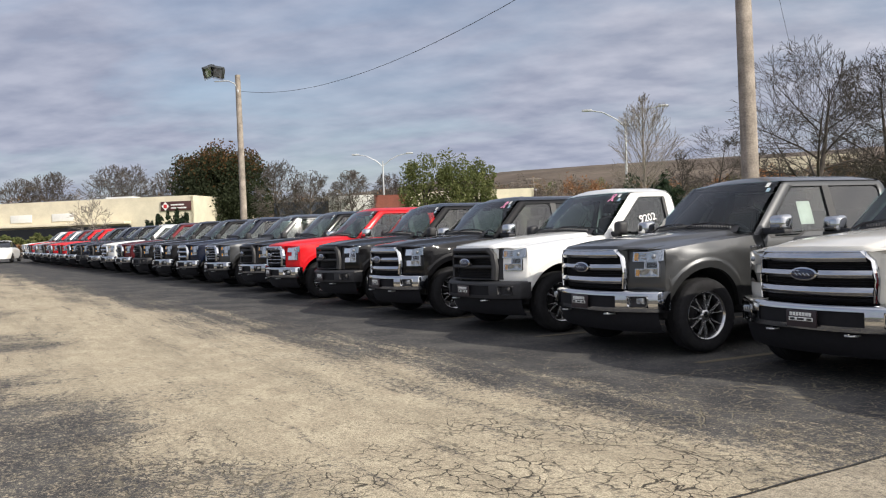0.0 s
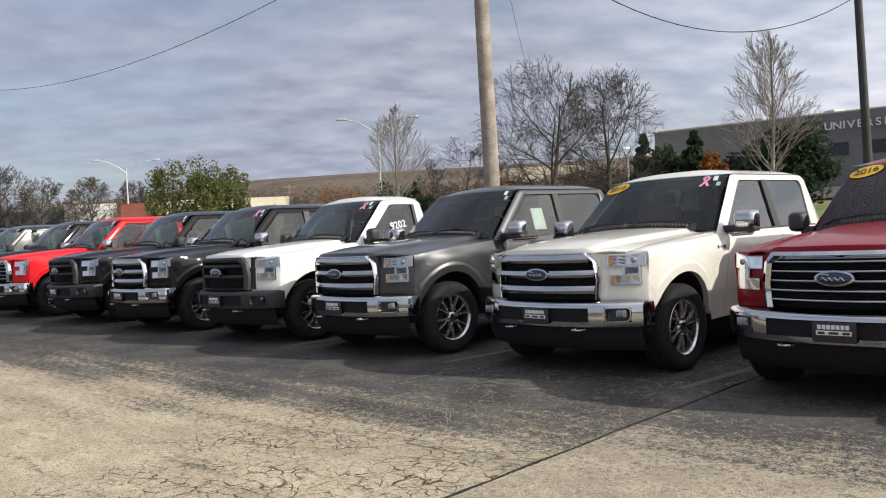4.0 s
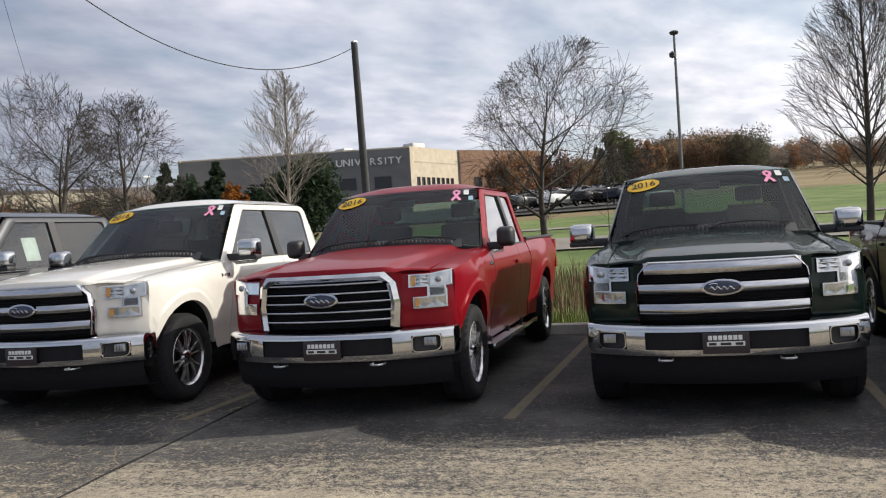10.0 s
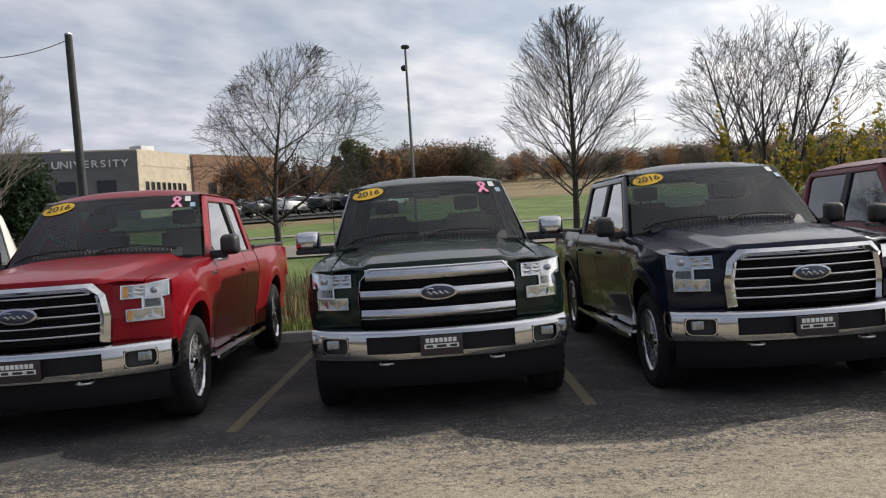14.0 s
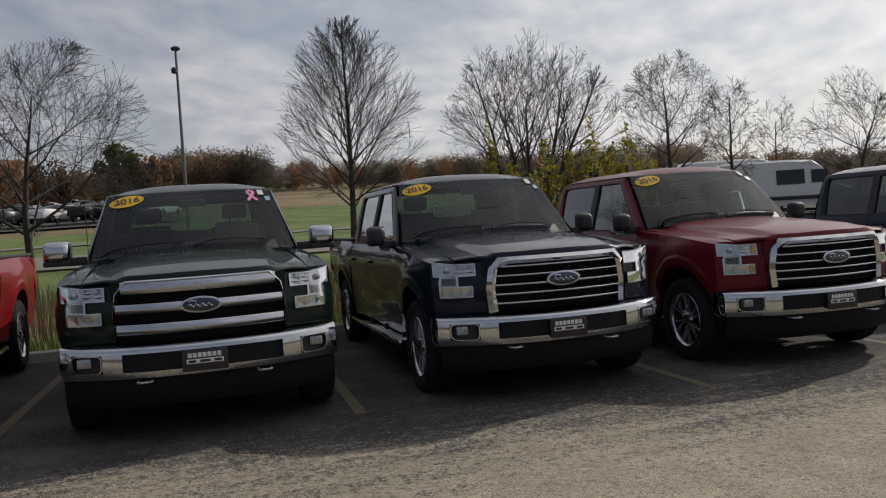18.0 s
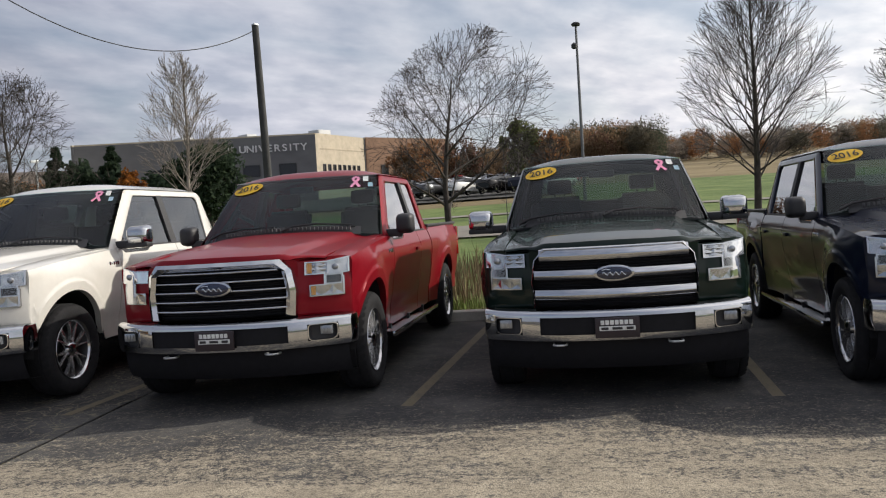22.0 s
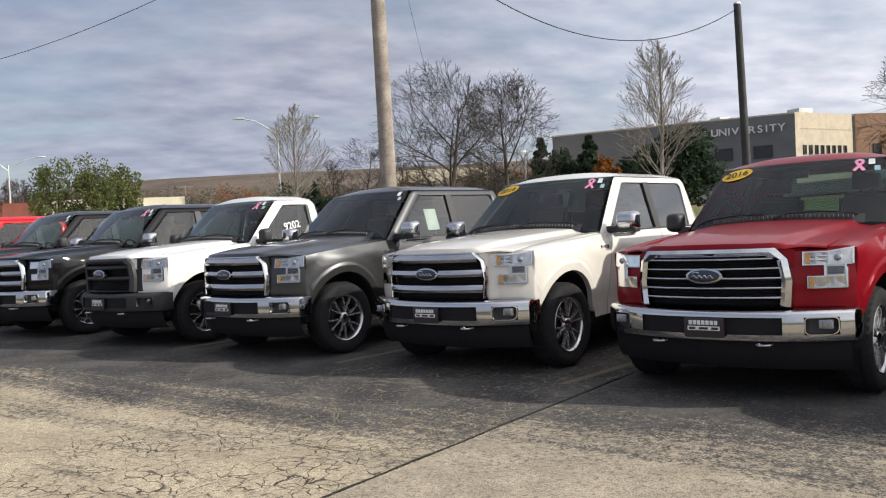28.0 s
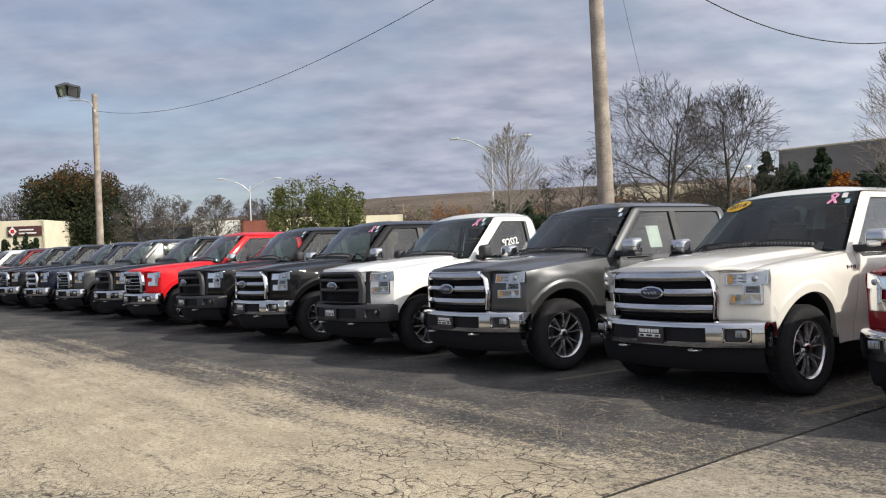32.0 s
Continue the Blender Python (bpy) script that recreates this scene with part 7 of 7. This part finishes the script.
WALL_SLATE = mat("slate_blue_wall", (0.075, 0.085, 0.11), 0.85, 0, 0.1, 0.8)
WALL_RED = mat("red_brown_wall", (0.20, 0.065, 0.045), 0.9, 0, 0.15, 0.8)
ROOF_DARK = mat("dark_roof", (0.07, 0.07, 0.07), 0.9, 0, 0.15, 0.8)
PANE_DARK = mat("dark_window_pane", (0.02, 0.022, 0.026), 0.08, 0, 0.1, 2)
SIGN_MAROON = mat("maroon_sign", (0.07, 0.025, 0.025), 0.5, 0, 0.1, 2)
SIGN_RED = mat("red_sign", (0.55, 0.03, 0.04), 0.5, 0, 0.1, 2)
LETTER = mat("pale_letter_metal", (0.70, 0.70, 0.70), 0.5, 0.0, 0.05)


def wall_block(name, T, a, b, thick, z0, z1, material):
    """A wall from plan point a to b, with thickness to its left."""
    a, b = Vector(a), Vector(b)
    d = (b - a).normalized()
    n = Vector((-d.y, d.x)) * thick
    g = Geo()
    lo = [(a.x, a.y, z0), (b.x, b.y, z0), (b.x + n.x, b.y + n.y, z0), (a.x + n.x, a.y + n.y, z0)]
    g.prism(lo, [(x, y, z1) for x, y, _ in lo])
    return part(name, g, material, T, smooth=False)


def window_in(T, a, b, t, z, w, h, out=0.05):
    """A framed window on the wall a-b at the fraction t."""
    a, b = Vector(a), Vector(b)
    d = (b - a).normalized()
    n = Vector((d.y, -d.x))
    c = a.lerp(b, t) + n * out
    m = Matrix.Translation((c.x, c.y, z)) @ Matrix(((d.x, -n.x, 0), (d.y, -n.y, 0), (0, 0, 1))).to_4x4()
    g = Geo()
    f = 0.09
    for x0, x1, z0, z1 in ((-w / 2, w / 2, -h / 2, -h / 2 + f), (-w / 2, w / 2, h / 2 - f, h / 2), (-w / 2, -w / 2 + f, -h / 2 + f, h / 2 - f), (w / 2 - f, w / 2, -h / 2 + f, h / 2 - f)):
        g.box(x0, x1, -0.06, 0.06, z0, z1)
    o = put("window", g.mesh("window", PLASTIC, False), T, m)
    put("pane", Geo().box(-w / 2 + f, w / 2 - f, 0.0, 0.03, -h / 2 + f, h / 2 - f).mesh("pane", PANE_DARK, False), o)
    return o


def block_building(name, label, plan, z0, z1, walls, material_roof, parapet=0.5):
    """Walls round a plan (list of points, clockwise seen from above)."""
    T = thing(name, label, "building")
    n = len(plan)
    for i in range(n):
        a, b = plan[i], plan[(i + 1) % n]
        wall_block("wall", T, a, b, 0.3, z0, z1, walls[i % len(walls)])
        wall_block("coping", T, Vector(a) + (Vector(a) - Vector(b)).normalized() * 0.05, b, 0.36, z1, z1 + 0.18, ROOF_DARK if material_roof is ROOF_DARK else material_roof)
    g = Geo()
    g.face([(p[0], p[1], z1 - parapet) for p in plan])
    part("roof", g, ROOF_DARK, T, smooth=False)
    return T


def plan_pt(bearing, dist):
    return Vector((dist * math.sin(radians(bearing)), dist * math.cos(radians(bearing))))


# the office block: shade on the long side and sun on the end are coloured into the walls
oL, oC, oR = plan_pt(28.3, 117.0), plan_pt(43.6, 110.0), plan_pt(46.9, 120.0)
oB = oL + (oR - oC)
OT = 1.43 + 110 * math.tan(radians(5.93))
OB = 4.0
office = block_building("office_building", "two-storey office block, side coloured grey as in shade, end tan as in sun", [oC, oR, oB, oL], OB, OT, [WALL_TAN, WALL_GREY, WALL_GREY, WALL_GREY], WALL_TAN)
for i in range(8):
    window_in(office, oC, oR, 0.14 + 0.098 * i, OT - 4.35, 0.62, 1.15)
for t in (0.60, 0.73, 0.88, 0.47):
    window_in(office, oL, oC, t, OT - 4.3, 2.2, 1.5)
for t in (0.35, 0.22):
    window_in(office, oL, oC, t, OT - 4.3, 2.2, 1.5)
g = Geo()
for i in range(12):
    p = oC.lerp(oR, 0.10 + 0.075 * i)
    g.box(p.x - 0.18, p.x + 0.18, p.y - 0.07, p.y + 0.05, OT - 1.85, OT - 1.68, 0.02)
part("cornice_blocks", g, WALL_TAN, office, "row of small cornice blocks")
for t, w, h in ((0.93, 2.2, 0.9), (0.62, 1.6, 0.8), (0.35, 1.8, 0.8)):
    c = oL.lerp(oC, t) + (oR - oC) * 0.4
    part("roof_unit", Geo().box(c.x - w / 2, c.x + w / 2, c.y - 1, c.y + 1, OT - 0.5, OT + h, 0.05), WALL_WHITE, office, "pale rooftop plant box")
dirv = (oC - oL).normalized()
nrm = Vector((dirv.y, -dirv.x))
x = 0.0
span = sum(0.72 if c in "I " else 1.32 for c in "NG UNIVERSITY")
for c in "NG UNIVERSITY":
    w = 0.72 if c in "I " else 1.32
    if c != " ":
        key = f"letter_{c}"
        if key not in CACHE:
            CACHE[key] = plane_text(c, 1.26, LETTER, "wall_letter")
        q = oL.lerp(oC, 0.785) + nrm * 0.12 + dirv * (x + w / 2 - span / 2) * 0.735
        put("wall_letter", CACHE[key], office, Matrix.Translation((q.x, q.y, OT - 1.55)) @ Matrix(((dirv.x, 0, nrm.x), (dirv.y, 0, nrm.y), (0, 1, 0))).to_4x4() @ Matrix.Diagonal((1.1, 1, 60, 1)), "raised pale grey letter")
    x += w
# brown brick block to its right
b1, b2 = plan_pt(46.95, 128), plan_pt(52.5, 138)
brick = block_building("brick_building", "brown brick block beside the office", [b1, b2, b2 + Vector((8, 22)), b1 + Vector((8, 22))], 4.0, 1.43 + 128 * math.tan(radians(5.5)), [WALL_BROWN, WALL_BROWN, WALL_GREY, WALL_BROWN], WALL_BROWN)
for i in range(4):
    window_in(brick, b1, b2, 0.2 + 0.2 * i, 9.0, 1.3, 1.6)

# the long low cream shop at the lot's far end
s0, s1 = plan_pt(-40.7, 133), plan_pt(-19.25, 100)
sd_ = (s1 - s0).normalized()
sn = Vector((-sd_.y, sd_.x))
SZ, ST = away(-24, 100).z - 0.3, 6.46
shop = block_building("shop_building", "long low cream shop with a maroon sign board", [s0, s1, s1 + sn * 18, s0 + sn * 18], SZ, ST, [WALL_CREAM], WALL_CREAM)
front = -sn


def on_shop(t, out, z):
    p = s0.lerp(s1, t) + front * out
    return Matrix.Translation((p.x, p.y, z)) @ Matrix(((sd_.x, -front.x, 0), (sd_.y, -front.y, 0), (0, 0, 1))).to_4x4()


L_SHOP = (s1 - s0).length
part("canopy", Geo().box(-L_SHOP * 0.42, L_SHOP * 0.36, -1.6, 0.0, 0, 0.28, 0.03), WALL_CREAM, shop, "long flat canopy", m=on_shop(0.5, 0.02, SZ + 3.3))
# one dark sheet stands for both the windows and the canopy's shade
part("canopy_shade", Geo().box(-L_SHOP * 0.42, L_SHOP * 0.36, -0.10, 0.0, 0, 2.9), PANE_DARK, shop, "dark sheet for the shop windows and the shade under the canopy", m=on_shop(0.5, 0.06, SZ + 0.2))
sg = part("sign_board", Geo().box(-1.85, 1.85, -0.12, 0, -0.42, 0.42, 0.02), SIGN_MAROON, shop, "dark maroon sign board", m=on_shop(0.964, 0.03, ST - 0.98) @ Matrix.Diagonal((1.0, 1.0, 1.27, 1)))
part("sign_diamond", Geo().prism([(-1.75, -0.13, 0), (-1.28, -0.13, 0.40), (-0.81, -0.13, 0), (-1.28, -0.13, -0.40)], [(-1.75, -0.11, 0), (-1.28, -0.11, 0.40), (-0.81, -0.11, 0), (-1.28, -0.11, -0.40)]), PAPER, sg, "white diamond mark")
part("sign_mark", Geo().box(-1.48, -1.08, -0.15, -0.128, -0.16, 0.16, 0.01), SIGN_RED, sg)
for z, x0, x1 in ((0.10, -0.6, 1.0), (-0.18, -0.6, 1.3)):
    part("sign_bar", Geo().box(x0, x1, -0.135, -0.118, z - 0.06, z + 0.06, 0.005), LETTER, sg)
part("roof_unit", Geo().box(-1.7, 1.7, 3, 5, 0, 0.55, 0.05), WALL_WHITE, shop, "pale rooftop unit", m=on_shop(0.80, 0, ST))
part("roof_duct", Geo().box(-2.2, 0.4, 2.5, 3.0, 0.1, 0.35, 0.05), GALV, shop, m=on_shop(0.77, 0, ST))
for t in (0.60, 0.70):
    part("wall_panel", Geo().box(-1.4, 1.4, -0.08, 0.0, 0, 0.9, 0.02), WALL_WHITE, shop, "pale wall panel", m=on_shop(t, 0.02, SZ + 3.9))

for name, label, b0, b1_, dist, e, mt in (
    ("slate_building", "low slate-blue shed behind the row", -14.0, -10.4, 92, 2.2, WALL_SLATE),
    ("white_building", "low white rendered building behind the row", -10.35, -7.3, 90, 2.55, WALL_WHITE),
    ("red_brick_building", "low red-brown brick building", -7.25, -5.1, 91, 2.5, WALL_RED),
    ("tan_building", "long low tan warehouse beyond the trees", -5.0, 3.6, 96, 2.6, WALL_CREAM),
    ("beige_building", "low beige building among bare trees", 17.6, 24.0, 105, 3.75, WALL_CREAM),
):
    a, b = plan_pt(b0, dist), plan_pt(b1_, dist * 1.0)
    dv = (b - a).normalized()
    nn = Vector((-dv.y, dv.x)) * 14
    z1 = 1.43 + dist * math.tan(radians(e))
    z0 = away((b0 + b1_) / 2, dist).z - 0.6
    B = block_building(name, label, [a, b, b + nn, a + nn], z0, z1, [mt], mt)
    if name in ("tan_building", "beige_building"):
        for i in range(3):
            window_in(B, a, b, 0.2 + 0.3 * i, z0 + (z1 - z0) * 0.55, 2.2, 1.3)


# ---- parked cars and vans further off ----
CAR_PAINTS = [PAINT["silver"], PAINT["black"], PAINT["white"], PAINT["maroon"], PAINT["grey"], PAINT["red"], PAINT["navy"]]


def car_shell():
    """Saloon body: side profile with bulging flanks."""
    g = Geo()
    ys = [0, 0.12, 0.5, 1.1, 1.25, 3.2, 3.5, 4.2, 4.4]
    tops = [0.55, 0.70, 0.80, 0.92, 0.95, 0.98, 0.99, 0.95, 0.70]
    ws = [0.60, 0.76, 0.85, 0.88, 0.88, 0.88, 0.87, 0.80, 0.68]
    rows = []
    for y, t, w in zip(ys, tops, ws):
        rows.append([(-w * 0.92, y, 0.24), (-w, y, 0.45), (-w * 0.98, y, t - 0.12), (-w * 0.86, y, t), (0, y, t + 0.03), (w * 0.86, y, t), (w * 0.98, y, t - 0.12), (w, y, 0.45), (w * 0.92, y, 0.24)])
    g.quad_grid(rows)
    g.face(rows[0]); g.face(rows[-1][::-1])
    return g


def car_cabin():
    g = Geo()
    rows = []
    for y, t, w in ((1.15, 0.93, 0.80), (1.85, 1.38, 0.62), (2.8, 1.42, 0.62), (3.7, 0.97, 0.76)):
        rows.append([(-w - 0.03, y, 0.9), (-w, y, t - 0.05), (-w * 0.85, y, t), (w * 0.85, y, t), (w, y, t - 0.05), (w + 0.03, y, 0.9)])
    g.quad_grid(rows)
    return g


def car_roof():
    g = Geo()
    rows = []
    for y, t, w in ((1.80, 1.375, 0.60), (1.95, 1.415, 0.60), (2.7, 1.44, 0.60), (2.9, 1.40, 0.60)):
        rows.append([(-w - 0.03, y, t - 0.06), (-w * 0.85, y, t + 0.005), (w * 0.85, y, t + 0.005), (w + 0.03, y, t - 0.06)])
    g.quad_grid(rows)
    return g


def small_car(m, paint_mat, label):
    T = thing("parked_car", label, "car", m, "parked saloon cars")
    put("body", cached("car_shell", car_shell, PAINT["black"]), T, None, "", paint_mat)
    put("glasshouse", cached("car_cabin", car_cabin, PANE_DARK), T)
    put("roof", cached("car_roof", car_roof, PAINT["black"]), T, None, "", paint_mat)
    for y in (0.85, 3.5):
        for sg_ in (1, -1):
            w = put("wheel", cached("car_tyre", lambda: Geo().lathe([(-0.09, 0.2), (-0.10, 0.28), (-0.07, 0.31), (0.07, 0.31), (0.10, 0.28), (0.09, 0.2)], 20), RUBBER), T, pose(sg_ * 0.78, y, 0.31))
            put("rim", cached("car_rim", lambda: Geo().lathe([(-0.085, 0.20), (-0.09, 0.1), (-0.09, 0.001)], 12), ALLOY), w)
            put("rim", cached("car_rim2", lambda: Geo().lathe([(0.085, 0.20), (0.09, 0.1), (0.09, 0.001)], 12), ALLOY), w)
    for sg_ in (1, -1):
        put("headlamp", cached(f"car_lamp_{sg_}", lambda: Geo().box(*sorted((sg_ * 0.5, sg_ * 0.76)), 0.05, 0.2, 0.60, 0.70, 0.02), LAMP_SILVER), T)
    return T


rng = random.Random(8)
NAMES = ["silver", "black", "white", "maroon", "grey", "red", "navy"]
for r, (d, s_a, s_b) in enumerate(((68, 26, -6), (73.5, 28, -6), (81, 30, -6), (86.5, 32, -6), (94, 34, -6), (99.5, 36, -6))):
    s = s_a
    while s > s_b:
        x, y = lot_xy(s, d)
        b = math.degrees(math.atan2(x, y))
        if 48.6 < b < 60.0:
            k = rng.choice((0, 0, 1, 2, 2, 3, 4, 0, 6, 5, 0, 2))
            small_car(Matrix.Translation(lot_point(s, d, 0.17)) @ pose(0, 0, 0, 2.5, 0, (-88 if r % 2 else 92) + rng.uniform(-3, 3)), CAR_PAINTS[k], f"{NAMES[k]} saloon parked in the sloping car park")
        s -= 2.7


def van_shell():
    """Tall panel van, nose at y = 0."""
    g = Geo()
    prof = [(0.0, 0.75, 0.80), (0.10, 0.98, 0.90), (0.75, 1.22, 0.96), (1.0, 1.40, 0.97), (1.65, 2.25, 0.92), (1.95, 2.47, 0.90), (3.0, 2.54, 0.92), (5.5, 2.54, 0.92), (5.85, 2.50, 0.92), (5.95, 2.35, 0.92)]
    rows = []
    for y, t, w in prof:
        m_ = min(t - 0.1, 1.25)
        rows.append([(-w, y, 0.32), (-w * 1.05, y, 0.7), (-w * 1.04, y, m_), (-w * 0.96, y, t - 0.10), (-w * 0.80, y, t), (0, y, t + 0.03), (w * 0.80, y, t), (w * 0.96, y, t - 0.10), (w * 1.04, y, m_), (w * 1.05, y, 0.7), (w, y, 0.32)])
    g.quad_grid(rows)
    g.face(rows[0]); g.face(rows[-1][::-1])
    return g


def van_side_glass(y0, y1, z0, z1):
    g = Geo()
    g.prism([(0.985, y0, z0), (0.985, y1, z0), (0.93, y1, z1), (0.93, y0, z1)], [(0.90, y0, z0), (0.90, y1, z0), (0.86, y1, z1), (0.86, y0, z1)])
    return g


def white_van(m, label):
    T = thing("white_van", label, "van", m, "white vans")
    put("body", cached("van_shell", van_shell, PAINT["white"], 30), T)
    put("windscreen", cached("van_screen", lambda: Geo().prism([(-0.80, 0.98, 1.45), (0.80, 0.98, 1.45), (0.72, 1.56, 2.20), (-0.72, 1.56, 2.20)], [(-0.8, 1.1, 1.42), (0.8, 1.1, 1.42), (0.72, 1.66, 2.16), (-0.72, 1.66, 2.16)]), PANE_DARK), T)
    for i, (a, b, z0, z1) in enumerate(((1.35, 2.05, 1.38, 2.0), (2.35, 3.55, 1.35, 2.05), (4.75, 5.75, 1.35, 2.05))):
        both_sides("side_window", f"van_glass_{i}", lambda: van_side_glass(a, b, z0, z1), PANE_DARK, T)
    both_sides("lower_stripe", "van_stripe", lambda: Geo().box(1.0, 1.012, 1.2, 5.6, 0.60, 0.78, 0.003), PANE_DARK, T)
    for y in (1.0, 4.7):
        for sg_ in (1, -1):
            w = put("wheel", cached("van_tyre", lambda: Geo().lathe([(-0.11, 0.22), (-0.12, 0.32), (-0.08, 0.36), (0.08, 0.36), (0.12, 0.32), (0.11, 0.22)], 20), RUBBER), T, pose(sg_ * 0.92, y, 0.36))
            put("rim", cached("van_rim", lambda: Geo().lathe([(-0.10, 0.22), (-0.10, 0.001)], 12), ALLOY), w)
            put("rim", cached("van_rim2", lambda: Geo().lathe([(0.10, 0.22), (0.10, 0.001)], 12), ALLOY), w)
    both_sides("headlamp", "van_lamp", lambda: Geo().box(0.55, 0.86, -0.01, 0.3, 0.80, 1.0, 0.03), LAMP_SILVER, T)
    return T


def van_at(bearing, dist, turn, label):
    return white_van(Matrix.Translation(away(bearing, dist, 0.14)) @ pose(0, 0, 0, 0, 0, turn) @ Matrix.Diagonal((1.0, 1.1, 1.0, 1.0)), label)


VAN_D = 47.0
land_strip("road_van_lot", -21.2, -75, 14, 60, 0.12, ASPHALT_DARK, "asphalt lot where the white vans stand", "lot paving", 30, 12)
van_at(104.2, VAN_D - 1.0, 6, "white passenger van with dark windows side on")
van_at(101.4, VAN_D + 2.6, 6, "white panel van parked behind another")
small_car(Matrix.Translation(away(-30.1, 66, 0.02)) @ pose(0, 0, 0, 0, 0, 200), PAINT["white"], "white car standing at the far end of the lot")
